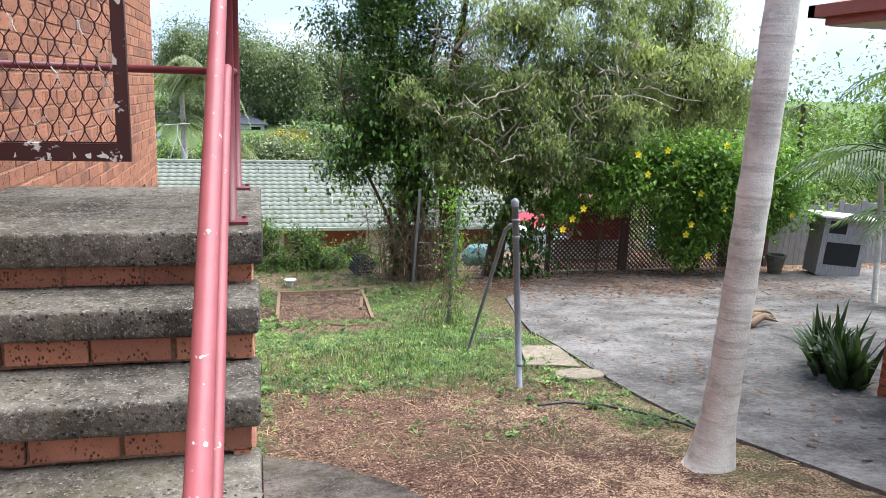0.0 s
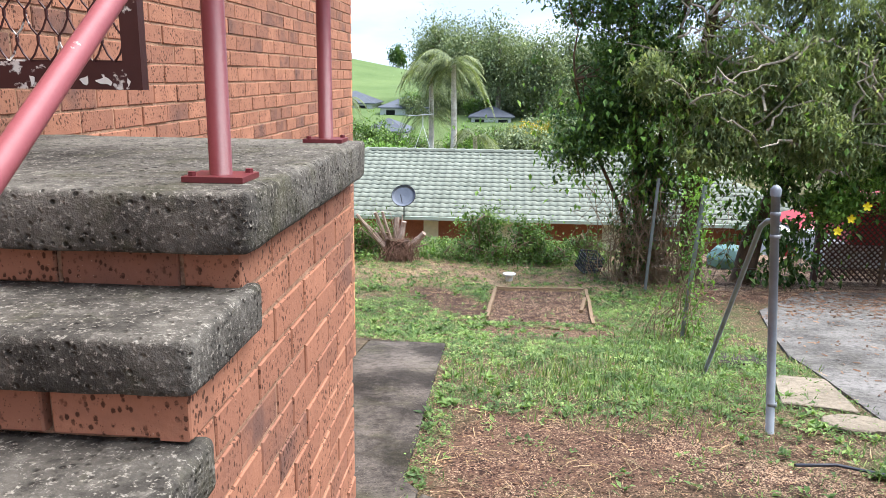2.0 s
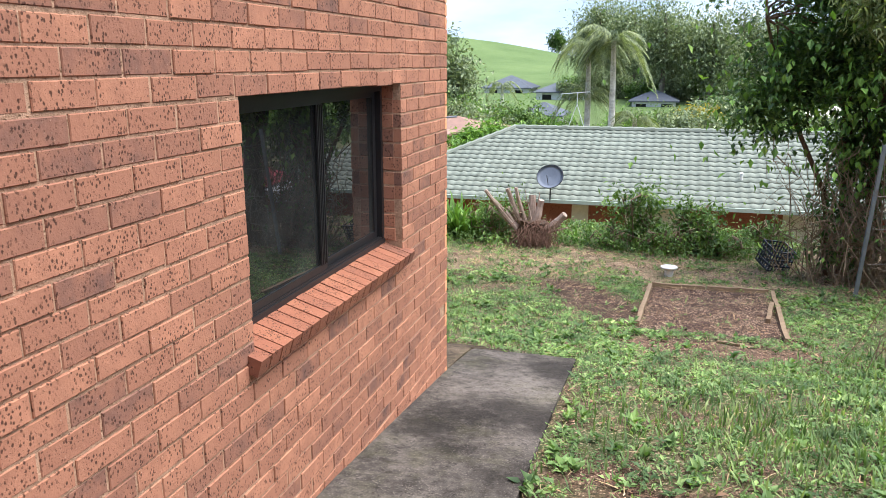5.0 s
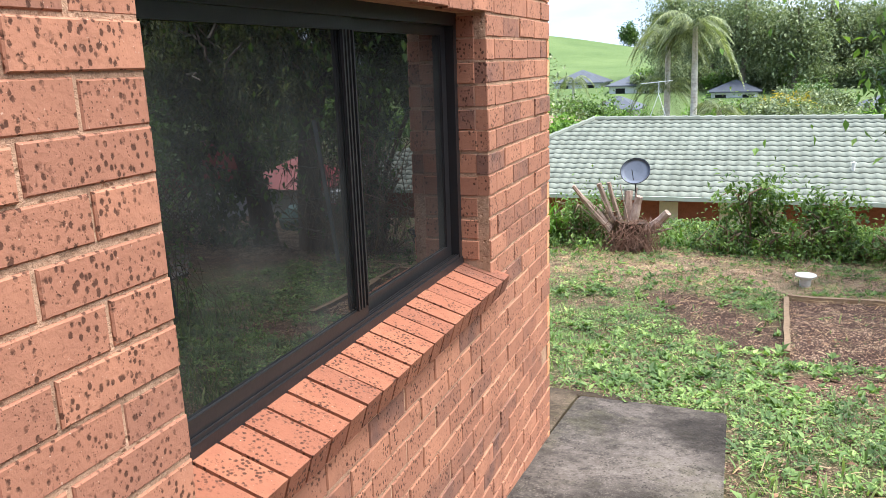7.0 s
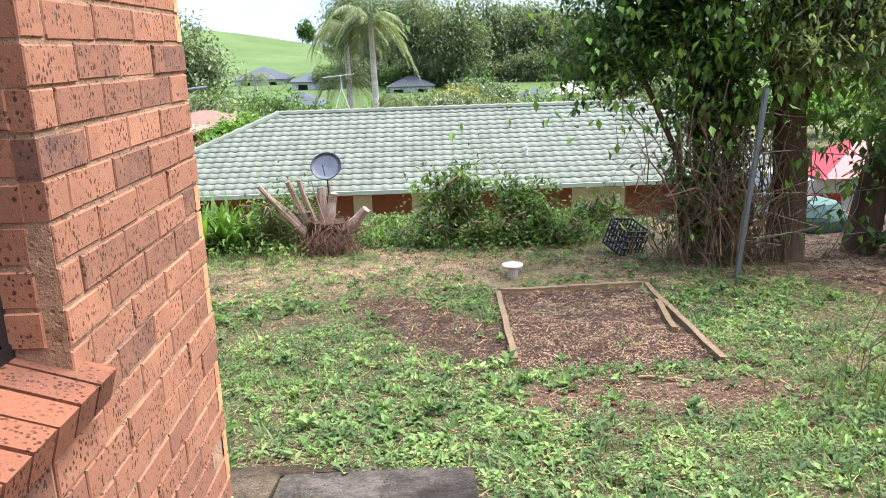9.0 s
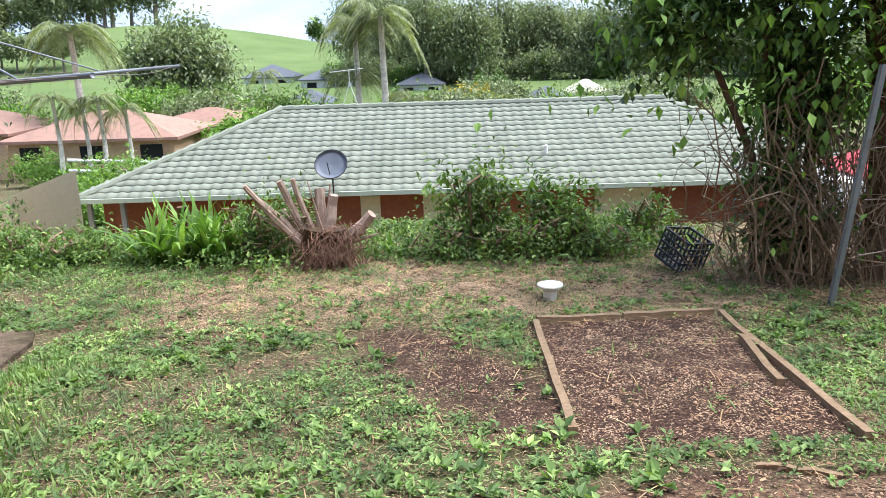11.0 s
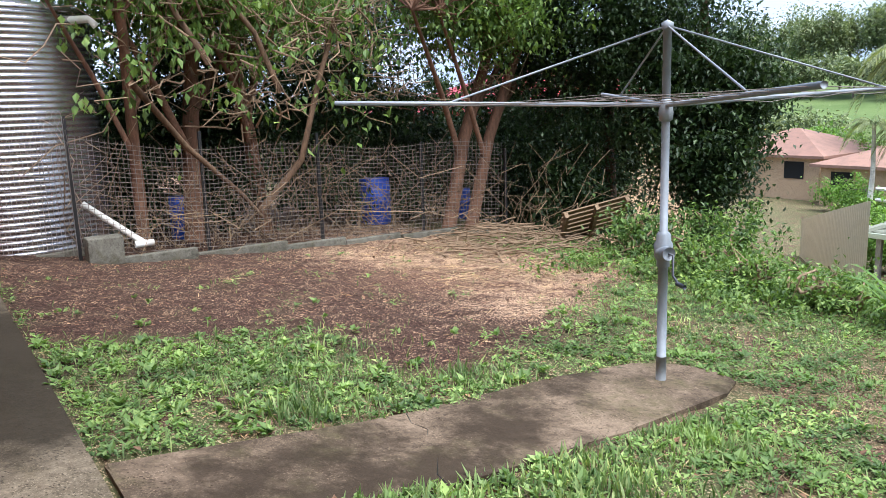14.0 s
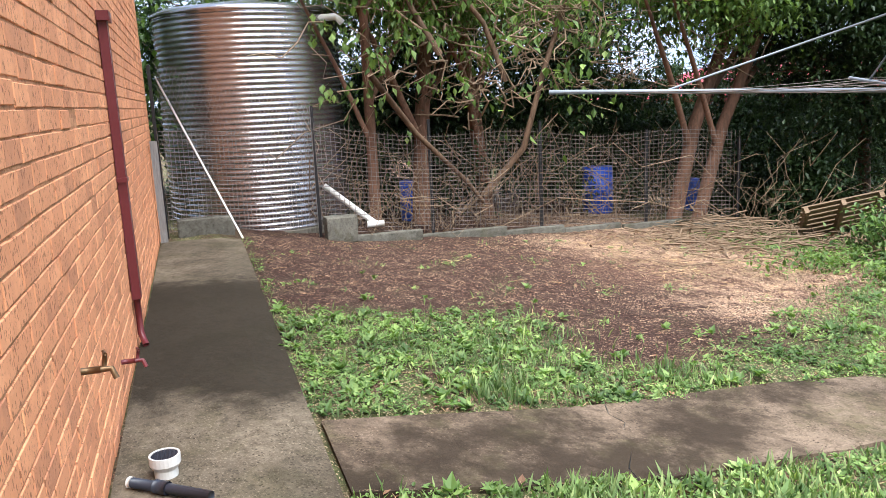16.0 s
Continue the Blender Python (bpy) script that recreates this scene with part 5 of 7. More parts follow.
for x, y, n in ((-3.78, 18.45, 26), (-3.5, 18.35, 34), (-3.05, 18.4, 36), (-3.25, 18.65, 26), (-2.8, 18.55, 22)):
    strap_plant(x, y, n, 1.15, 0.075, "clump of bright green strap leaves at the yard edge")
strap_plant(-0.95, 18.45, 14, 0.5, 0.05, "small spiky strap-leaved plant")
strap_plant(-6.1, 19.3, 16, 0.6, 0.06, "small strap-leaved lily at the yard edge")
cutpost = thing("timber_stub", "cut reddish timber post among strap leaves", "post", at=(-3.47, 18.75, L(-3.47, 18.75)))
Build().tube([(-3.47, 18.75, L(-3.47, 18.75) - 0.05), (-3.47, 18.75, L(-3.47, 18.75) + 0.62)], 0.055, 10).put("post", M_bark_red, cutpost, smooth=True)


def shrub(x, y, r, h, clumps, label, material=M_leaf_mid, size=0.075, per=34, name="shrub", stems=6, shape="leaf", zoff=0.0):
    z = L(x, y) + zoff
    st = [(bent((x + rng.normal() * 0.05, y, z - 0.05), (x + rng.normal() * r * 0.6, y + rng.normal() * r * 0.4, z + h * (0.5 + 0.3 * rng.random())), 0.05, 5, 0.04), np.linspace(0.018, 0.006, 5)) for k in range(stems)]
    return tree(name, label, st, [(x, y, z + h * 0.52, r, r * 0.8, h * 0.5, clumps)], 0.10, per, size, material, M_twig, shape, 14, "shrub")


shrub(0.02, 18.55, 0.48, 1.10, 52, "leafy green shrub at the yard edge", M_leaf_mid, 0.085, 26)
shrub(1.0, 18.55, 0.58, 0.95, 56, "leafy green shrub at the yard edge", M_leaf_mid, 0.085, 26)
for x, y, r, h in ((-2.45, 18.3, 0.42, 0.72), (0.45, 18.15, 0.45, 0.40), (1.3, 18.1, 0.5, 0.36), (-0.3, 18.25, 0.35, 0.3), (-4.6, 18.6, 0.55, 0.32), (-5.6, 18.7, 0.6, 0.34), (-6.5, 18.9, 0.6, 0.45)):
    shrub(x, y, r, h, int(90 * r), "low mound of creeping green leaves at the yard edge", M_leaf_mid, 0.055, 36, "creeper_mound")
shrub(2.0, 19.0, 0.4, 0.55, 22, "sparse green shrub at the yard edge")
shrub(-2.25, 18.7, 0.5, 0.75, 60, "low green shrub beside the stump", M_leaf_mid, 0.05)
shrub(-7.2, 20.3, 0.9, 0.85, 90, "leafy green undergrowth below the hedge", M_leaf_dark, 0.08)
shrub(-7.9, 19.5, 0.6, 0.6, 50, "leafy green undergrowth by the pallet", M_leaf_dark, 0.08)

# ---- trees by the driveway ----


def stem(*pts):
    return np.array(pts, float)


def boughs(ob, hearts, n, material, thick=0.016, name="bare_branch"):
    """Crooked bare branches through a crown: (x, y, z, spread) hearts."""
    for k in range(n):
        x, y, z, w = hearts[k % len(hearts)]
        a = np.array((x, y, z)) + rng.normal(size=3) * w * 0.35
        d = rng.normal(size=3) * (w, w * 0.6, w * 0.55) + (0, -0.25 * w, 0.25 * w)
        Build().tube(bent(a, a + d, 0.1, 7, 0.07 * w), np.linspace(thick, thick * 0.3, 7), 5, False).put(name, material, ob)


bt = tree("broadleaf_tree", "dense dark-leaved tree draped with creeper", [
    (stem((2.95, 17.3, -2.4), (2.9, 17.3, -1.0), (2.75, 17.4, 0.6), (2.6, 17.5, 2.6), (2.8, 17.6, 4.6)), (0.08, 0.07, 0.06, 0.05, 0.03)),
    (stem((3.2, 17.1, -2.4), (3.15, 17.1, -0.8), (3.2, 17.2, 1.0), (3.5, 17.3, 2.8)), (0.06, 0.05, 0.04, 0.03)),
    (stem((2.75, 17.2, -2.4), (2.6, 17.1, -1.0), (1.9, 17.0, 0.4), (1.6, 17.0, 1.4)), (0.04, 0.035, 0.03, 0.02))],
    [(2.65, 17.3, 1.1, 1.15, 0.9, 1.1, 190), (2.6, 17.5, 3.0, 1.35, 1.2, 1.6, 270), (1.75, 17.0, 0.3, 0.65, 0.5, 0.5, 48), (3.1, 17.2, -0.4, 0.5, 0.4, 0.8, 60), (2.3, 17.4, 4.6, 1.2, 1.1, 1.0, 120), (2.95, 17.0, -1.5, 0.4, 0.3, 0.6, 26)],
    0.13, 56, 0.092, M_leaf_thicket, M_bark, twigs=110)
pb = tree("paperbark_tree", "large old tree with thick brown trunks and grey-green needles", [
    (stem((3.75, 16.75, -2.4), (3.78, 16.8, -1.2), (3.72, 16.85, -0.3), (3.5, 17.0, 0.8), (3.9, 17.3, 2.2), (4.3, 17.8, 4.0)), (0.24, 0.19, 0.17, 0.13, 0.09, 0.05)),
    (stem((3.75, 16.85, -0.4), (4.2, 17.0, 0.5), (4.9, 17.4, 1.6), (5.8, 17.8, 2.8)), (0.14, 0.11, 0.08, 0.04))],
    [(4.6, 17.0, 1.6, 1.5, 1.2, 1.0, 130), (5.2, 17.4, 3.0, 1.9, 1.5, 1.2, 150), (4.2, 16.5, 0.5, 1.0, 0.7, 0.6, 85), (4.8, 17.6, 4.6, 2.0, 1.6, 1.0, 80)],
    0.135, 95, 0.115, M_leaf_grey, M_bark, "puff", 60)
boughs(pb, ((4.4, 16.1, 0.7, 0.7), (5.0, 16.3, 1.9, 0.8), (3.7, 16.1, 1.2, 0.7), (3.4, 16.4, 2.2, 0.7)), 34, M_bark_pale, 0.026)
pb = tree("paperbark_tree", "leaning old tree with thick brown trunk and grey-green needles", [
    (stem((4.75, 17.0, -2.4), (4.95, 17.1, -1.3), (5.4, 17.3, -0.4), (6.1, 17.6, 0.6), (6.8, 18.0, 2.0)), (0.22, 0.18, 0.15, 0.11, 0.06)),
    (stem((5.4, 17.3, -0.4), (5.3, 17.5, 0.8), (5.9, 17.9, 2.2), (6.5, 18.2, 3.6)), (0.12, 0.09, 0.06, 0.03)),
    (stem((6.1, 17.6, 0.6), (7.2, 17.7, 1.2), (8.4, 17.8, 2.2), (9.2, 18.0, 3.2)), (0.09, 0.07, 0.05, 0.03))],
    [(6.6, 17.4, 1.7, 1.7, 1.3, 1.0, 140), (7.9, 17.6, 2.5, 1.6, 1.4, 1.3, 150), (7.2, 17.9, 3.9, 1.8, 1.5, 1.0, 80), (5.9, 16.6, 0.5, 1.2, 0.6, 0.55, 100)],
    0.135, 95, 0.115, M_leaf_grey, M_bark, "puff", 60)
boughs(pb, ((6.2, 16.3, 1.0, 0.8), (7.3, 16.5, 1.9, 0.9), (5.8, 16.2, 0.3, 0.6)), 30, M_bark_pale, 0.026)
tree("cypress_tree", "tall pointed grey-green conifer above the flowering hedge", [
    (stem((9.8, 18.6, -2.4), (9.8, 18.6, 0.5), (9.9, 18.7, 3.0), (9.9, 18.7, 5.2)), (0.2, 0.16, 0.1, 0.03))],
    [(9.8, 18.4, 1.6, 1.7, 1.3, 1.3, 130), (9.6, 18.6, 3.2, 1.35, 1.2, 1.4, 120), (9.7, 18.6, 4.7, 0.8, 0.7, 0.9, 80), (11.0, 18.5, 1.9, 1.0, 0.9, 1.1, 90)],
    0.145, 95, 0.12, M_leaf_grey, M_bark, "puff", 40)
vine = tree("flowering_hedge", "glossy green hedge with yellow trumpet flowers over the lattice", [
    (stem((7.2, 17.0, -2.3), (7.2, 16.9, -1.0), (7.5, 16.7, 0.2)), (0.04, 0.03, 0.02)),
    (stem((9.6, 17.0, -2.3), (9.6, 16.9, -1.0), (9.3, 16.7, 0.2)), (0.04, 0.03, 0.02))],
    [(7.6, 16.6, 0.1, 1.2, 0.7, 0.5, 150), (9.2, 16.5, 0.2, 1.4, 0.8, 0.8, 260), (9.9, 16.4, -0.6, 1.2, 0.6, 0.8, 190), (8.9, 16.4, -1.15, 0.65, 0.4, 0.6, 100), (11.0, 16.4, -0.3, 1.0, 0.7, 0.9, 150), (6.1, 16.5, -0.55, 0.4, 0.35, 0.45, 45), (7.2, 16.5, -0.35, 0.7, 0.4, 0.3, 60)],
    0.14, 42, 0.105, M_leaf_bright, M_bark, twigs=40, category="hedge")
fl = [(x, 16.5 - 0.75 + 0.25 * rng.random(), z) for x, z in ((7.35, .55), (8.3, .35), (8.9, -.25), (9.4, -.55), (6.05, -.75), (5.85, -.95), (9.35, .75), (8.1, .62), (10.0, .1), (9.9, -.85), (8.75, -.9), (8.6, -1.1), (9.15, -1.55), (7.6, .15), (10.7, -.2), (10.2, .6), (6.3, -.55), (11.3, .2), (11.1, -.7))]
PETAL_V = [(0, 0, 0), (0.3, 0.5, 0.25), (0.22, 0.95, 0.2), (-0.22, 0.95, 0.2), (-0.3, 0.5, 0.25)]
for c in fl:
    v, f = scatter(PETAL_V, [(0, 1, 2), (0, 2, 3), (0, 3, 4)], np.repeat([c], 5, 0), 0.085, np.arange(5) * 1.2566, np.full(5, 0.25))
    v = np.array(c) + (v - np.array(c))[:, [0, 2, 1]] * (1, -1, 1)
    part("flower", v, f, M_yellow, vine)

# rounded grey-green sprays on the sunny side of the old trees
pts, _hubs = crown_points([(5.45, 16.05, 0.55, 0.62, 0.35, 0.42, 70), (3.95, 16.05, 0.85, 0.50, 0.32, 0.42, 55), (2.75, 16.15, 1.45, 0.38, 0.26, 0.30, 34), (3.6, 16.0, 0.25, 0.34, 0.26, 0.34, 30), (6.9, 16.3, 1.15, 0.7, 0.4, 0.5, 70), (4.9, 16.2, 1.55, 0.6, 0.35, 0.4, 50)], 0.10, 95)
tagged(part("needle_spray", *leaves(pts, 0.105, "puff", 0.2), M_leaf_grey), "rounded grey-green needle sprays on the old trees", "foliage", kind="stuff")

# creeper on the second picket
cr = thing("creeper", "light green creeper with dry stems climbing a steel post", "creeper", at=(2.70, 12.42, L(2.70, 12.42)))
b = Build()
for k in range(26):
    x, y = 2.62 + rng.normal() * 0.22, 12.5 + rng.normal() * 0.25
    b.tube(bent((x, y, L(x, y)), (2.75 + rng.normal() * 0.15, 12.42 + rng.normal() * 0.1, -1.2 + rng.random() * 1.3), 0.05, 6, 0.04), 0.004, 4, False)
tagged(b.put("stem_tangle", M_twig, cr), kind="stuff")
pts = np.stack([2.76 + rng.normal(0, 0.12, 900), 12.42 + rng.normal(0, 0.14, 900), rng.uniform(-1.75, 0.35, 900)], -1)
part("leaves", *leaves(pts, 0.06), M_leaf_bright, cr)
# hanging vines and dry stems in the thicket
b = Build()
for k in range(240):
    x, y = 3.05 + rng.normal() * 0.42, 16.8 + rng.normal() * 0.3
    b.tube(bent((x, y, L(x, y)), (x + rng.normal() * 0.35, y + rng.normal() * 0.2, L(x, y) + 0.5 + rng.random() * 1.6), 0.15, 7, 0.13), 0.003 + 0.005 * rng.random(), 4, False)
tagged(b.put("dry_vines", M_twig), "tangle of dry vine stems below the dark tree", "vines", kind="stuff")
pts = np.stack([rng.normal(4.0, 1.3, 2600), rng.normal(16.4, 0.35, 2600), rng.normal(0.4, 0.8, 2600)], -1)
v, f = leaves(pts, 0.11, "leaf", 2.4)
tagged(part("hanging_vine_leaves", v, f, M_leaf_bright), "hanging green vine leaves on the old trees", "vines", kind="stuff")

shaded = np.stack([rng.normal(5.35, 0.42, 2600), rng.normal(16.85, 0.22, 2600), rng.uniform(-2.1, 0.4, 2600)], -1)
shaded = shaded[lumps(shaded[:, 0] * 3, shaded[:, 2] * 3, 1.6, 2.0) > 0.40]
tagged(part("trunk_creeper", *leaves(shaded, 0.13, "leaf", 1.8), M_leaf_thicket), "dark creeper leaves hanging over the leaning trunk", "creeper", kind="stuff")

# ---- lattice, red awning, cover, sign behind the hedge ----
lat = thing("lattice_fence", "dark brown diamond lattice panels behind the hedge", "lattice", at=(8.5, 17.25, -2.2))
for x0, x1 in ((6.15, 7.9), (8.0, 9.75), (9.85, 11.6)):
    b = Build()
    for s in (-1, 1):
        for c in np.arange(-3.0, 3.0, 0.105):
            pts = []
            xa = (x0 + x1) / 2 + c
            z0, z1 = -2.15, -0.55
            d = (z1 - z0)
            lo, hi = (xa - s * d / 2, z0), (xa + s * d / 2, z1)
            ts = [t for t in np.linspace(0, 1, 41) if x0 <= lo[0] + (hi[0] - lo[0]) * t <= x1]
            if len(ts) > 1:
                p = [(lo[0] + (hi[0] - lo[0]) * t, 17.25 + 0.008 * s, z0 + d * t) for t in (ts[0], ts[-1])]
                b.tube(p, 0.016, 4)
    b.put("lattice_panel", M_lattice, lat)
    for x in (x0, x1):
        Build().box((x - 0.045, 17.2, -2.4), (x + 0.045, 17.3, -0.45)).put("post", M_lattice, lat)
for x, w in ((7.9, 0.6), (11.2, 0.7)):
    ob = thing("red_vehicle_panel", "dull red panelling glimpsed behind the lattice", "panel", at=(x, 19.0, -2.4))
    Build().box((x - w, 18.6, -1.75), (x + w, 20.2, -1.1)).box((x - w * 0.8, 18.7, -1.1), (x + w * 0.8, 20.0, -0.85)).put("panel", M_carred, ob)
    Build().box((x - w - 0.4, 18.7, -2.4), (x + w + 0.4, 20.2, -1.75)).put("pale_base", M_wall_white, ob)
UX, UY = 5.0, 18.55
cov = thing("plastic_cover", "pale teal plastic cover standing behind the old trees", "cover", at=(UX, UY, L(UX, UY)))
Build().lathe((UX, UY, L(UX, UY) + 0.02), [(0.43, 0.0), (0.47, 0.16), (0.45, 0.2), (0.3, 0.36), (0.0, 0.44)], 8).put("canopy", M_teal, cov)
sign = thing("market_stall", "red and white roofed stall with a red sign board", "stall", at=(10.6, 27.5, -5))
Build().box((8.7, 26.85, -5), (12.4, 29, -3.1)).put("wall", M_wall_white, sign)
b = Build()
b.add([(9.3, 26.5, -3.02), (12.6, 26.5, -3.02), (12.6, 29.4, -3.02), (9.3, 29.4, -3.02), (10.9, 27.9, -2.2)], [(0, 1, 4), (1, 2, 4), (2, 3, 4), (3, 0, 4)])
b.put("roof", M_carred, sign)
Build().box((9.0, 26.80, -3.95), (9.95, 26.84, -3.45)).put("sign_board", M_carred, sign, "red sign board with unreadable pale lettering")
Build().box((9.25, 26.775, -3.75), (9.75, 26.79, -3.63)).put("lettering", M_wall_white, sign)

# ---- palm trunk beside the drive ----


def frond(parent, origin, yaw, length, rise, droop, material=M_palm_leaf, leaflet=0.45, count=34, name="frond"):
    """An arched feather frond: a rib with two rows of leaflets."""
    t = np.linspace(0, 1, 12)
    rib = np.stack([origin[0] + math.cos(yaw) * length * t, origin[1] + math.sin(yaw) * length * t, origin[2] + length * (rise * t - droop * t * t)], -1)
    b = Build()
    b.tube(rib, np.linspace(0.022, 0.004, 12), 5, False)
    side = np.array((-math.sin(yaw), math.cos(yaw), 0))
    fwd = np.array((math.cos(yaw), math.sin(yaw), 0))
    for k in range(count):
        u = 0.16 + 0.84 * k / (count - 1)
        p = np.array([np.interp(u, t, rib[:, c]) for c in range(3)])
        l = leaflet * (math.sin(math.pi * min(1, 0.18 + 0.82 * u)) ** 0.7 + 0.12)
        for s in (-1, 1):
            tip = p + side * s * l * 0.72 + fwd * l * 0.45 + np.array((0, 0, -l * (0.45 + 0.35 * rng.random())))
            midp = p * 0.5 + tip * 0.5 + np.array((0, 0, l * 0.13))
            w = fwd * 0.014 * (leaflet / 0.45)
            b.add([p - w, p + w, midp + w * 1.2, midp - w * 1.2, tip], [(0, 1, 2, 3)])
            b.f.setdefault(3, []).append(np.array([(b.n - 3, b.n - 1, b.n - 2)]))
    return b.put(name, material, parent)


PXP, PYP = 3.10, 6.17
palm = thing("palm_tree", "pale ringed palm trunk swelling at its base", "palm tree", at=(PXP, PYP, L(PXP, PYP)))
zs = np.linspace(0, 8.0, 90)
zb = L(PXP, PYP) - 0.05
rad = 0.105 + 0.09 * np.exp(-zs / 0.22) + 0.012 * np.exp(-zs / 1.5) + 0.0025 * np.sin(zs * 52)
lean = np.stack([PXP + 0.048 * zs + 0.012 * np.sin(zs * 1.2), PYP + 0.0 * zs, zb + zs], -1)
Build().tube(lean, rad, 28).put("trunk", M_palm_bark, palm, smooth=True)
for k in range(9):
    frond(palm, lean[-1], k * 0.698 + 0.4, 2.3, 0.75, 1.0)

# ---- cane palms, agaves and the garage by the drive ----


def cane_palm(x, y, heights, label, fr=7, length=1.6, leaflet=0.42):
    ob = thing("cane_palm", label, "palm tree", at=(x, y, L(x, y)))
    for h in heights:
        dx, dy = rng.normal(0, 0.14, 2)
        top = np.array((x + dx * 2, y + dy * 2, L(x, y) + h))
        b = Build().tube([(x + dx, y + dy, L(x, y) - 0.05), (x + dx * 1.4, y + dy * 1.4, L(x, y) + h * 0.5), top], (0.055, 0.05, 0.045), 10)
        b.put("cane", M_palm_bark, ob, smooth=True)
        for k in range(fr):
            frond(ob, top, k * 6.283 / fr + rng.random() * 0.7, length * (0.8 + 0.3 * rng.random()), 0.85, 0.95, leaflet=leaflet, count=26)
    return ob


cane_palm(8.4, 9.9, (3.3, 2.3), "green cane palm with arching fronds beside the garage")
cane_palm(10.9, 12.8, (2.2, 1.4), "young green palm with drooping fronds")
for x, y, s in ((5.85, 7.95, 1.0), (6.1, 8.5, 1.15), (5.95, 8.2, 0.9), (6.3, 8.9, 1.0)):
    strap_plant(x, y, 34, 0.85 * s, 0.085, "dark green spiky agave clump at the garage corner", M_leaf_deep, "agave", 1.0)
gar = thing("garage", "neighbouring brick garage with red-brown fascia", "garage", at=(8, 5, -1))
Build().box((5.88, 0.0, -1.6), (8.8, 7.60, 2.415)).put("core", M_mortar, gar)
Build().box((5.24, -0.4, 2.42), (9.4, 8.18, 2.46)).put("eave_lining", M_eave, gar)
Build().box((5.19, -0.45, 2.43), (5.24, 8.18, 2.58)).box((5.24, 8.18, 2.43), (9.4, 8.23, 2.58)).put("fascia", M_fascia, gar)
Build().box((5.10, -0.5, 2.50), (5.19, 8.32, 2.61)).box((5.10, 8.23, 2.50), (9.4, 8.32, 2.61)).put("gutter", M_fascia, gar)
Build().add([(5.12, -0.5, 2.605), (9.4, -0.5, 2.605), (9.4, 8.25, 2.605), (5.12, 8.25, 2.605), (7.3, 2.0, 3.3), (7.3, 5.9, 3.3)], [(0, 3, 5, 4), (1, 2, 5, 4)]).add(
    [(5.12, 8.25, 2.605), (9.4, 8.25, 2.605), (7.3, 5.9, 3.3), (9.4, -0.5, 2.605), (5.12, -0.5, 2.605), (7.3, 2.0, 3.3)], [(0, 1, 2), (3, 4, 5)]).put("roof", M_terra, gar)


def gar_turn_w(v):
    v = np.asarray(v)
    return np.stack([5.872 + v[:, 1], v[:, 0], v[:, 2]], -1)


def gar_turn_n(v):
    v = np.asarray(v)
    return np.stack([5.872 + v[:, 0], 7.608 - v[:, 1], v[:, 2]], -1)


M_brick_red = brick_material("garage_brick", (0.36, 0.115, 0.06), (0.30, 0.09, 0.048), (0.19, 0.06, 0.04))
lay(gar, courses(6.4, 7.606, -1.5, 2.4), gar_turn_w, lambda u, z: u > 6.9, M_brick_red)
lay(gar, courses(0.0, 2.8, -1.5, 2.4), gar_turn_n, lambda u, z: u < 0.8, M_brick_red)

tf = thing("paling_fence", "weathered grey timber paling fence behind the drive", "fence", at=(13, 17, -2.3))
x = 10.4
while x < 19:
    w = 0.14 + 0.02 * rng.random()
    Build().box((x, 17.3, -2.5), (x + w, 17.33, -0.72 + 0.06 * rng.normal())).put("paling", M_timber_grey, tf)
    x += w + 0.008
stove = thing("old_cabinet", "discarded white cabinet frame leaning by the fence", "cabinet", at=(12.5, 16.1, L(12.5, 16.1)))
z = L(12.5, 16.1) + 0.03
cmx = Matrix.Translation((12.5, 16.1, z)) @ Euler((0, radians(4), radians(-12))).to_matrix().to_4x4()
Build().box((-0.5, -0.3, 0.0), (0.5, 0.3, 1.3), cmx).put("carcass", M_timber_grey, stove)
Build().box((-0.38, -0.31, 0.25), (0.38, -0.302, 0.75), cmx).put("oven_door", M_dark, stove)
Build().box((-0.38, -0.31, 0.95), (0.0, -0.302, 1.22), cmx).put("grill_door", M_dark, stove)
Build().box((-0.7, -0.5, 1.305), (0.7, 0.4, 1.345), cmx).put("top_board", M_wall_white, stove)
for x, y, s in ((11.2, 16.3, 1.0), (14.9, 15.7, 0.8)):
    turned("plant_pot", "grey tapered concrete plant pot", "pot", (x, y, L(x, y) + 0.03), [(0.14 * s, 0), (0.2 * s, 0.36 * s), (0.22 * s, 0.37 * s), (0.22 * s, 0.42 * s), (0.18 * s, 0.42 * s), (0.17 * s, 0.36 * s), (0, 0.35 * s)], M_block)
sp = thing("fallen_palm_spathe", "dry brown fallen palm sheath on the driveway", "palm sheath", at=(6.9, 11.2, L(6.9, 11.2)))
for k in range(4):
    a = np.array((6.3 + 0.15 * k, 10.9 + 0.25 * k, 0.0))
    p = bent(a, a + np.array((1.2, 0.35, 0)), 0.06, 7, 0.04)
    p[:, 2] += [L(q[0], q[1]) + 0.07 for q in p]
    Build().tube(p, (0.02, 0.06, 0.08, 0.07, 0.05, 0.03, 0.01), 7).put("sheath", M_twig, sp, smooth=True)
hz = thing("garden_hose", "thin black irrigation hose across the mulch", "hose", at=(3.2, 7.6, L(3.2, 7.6)))
p = np.array([(2.5, 8.05), (2.8, 8.1), (3.1, 7.9), (3.35, 7.5), (3.5, 7.1), (3.45, 6.6)])
Build().tube([(x, y, L(x, y) + 0.035) for x, y in p], 0.012, 7).put("tube", M_plastic_b, hz, smooth=True)

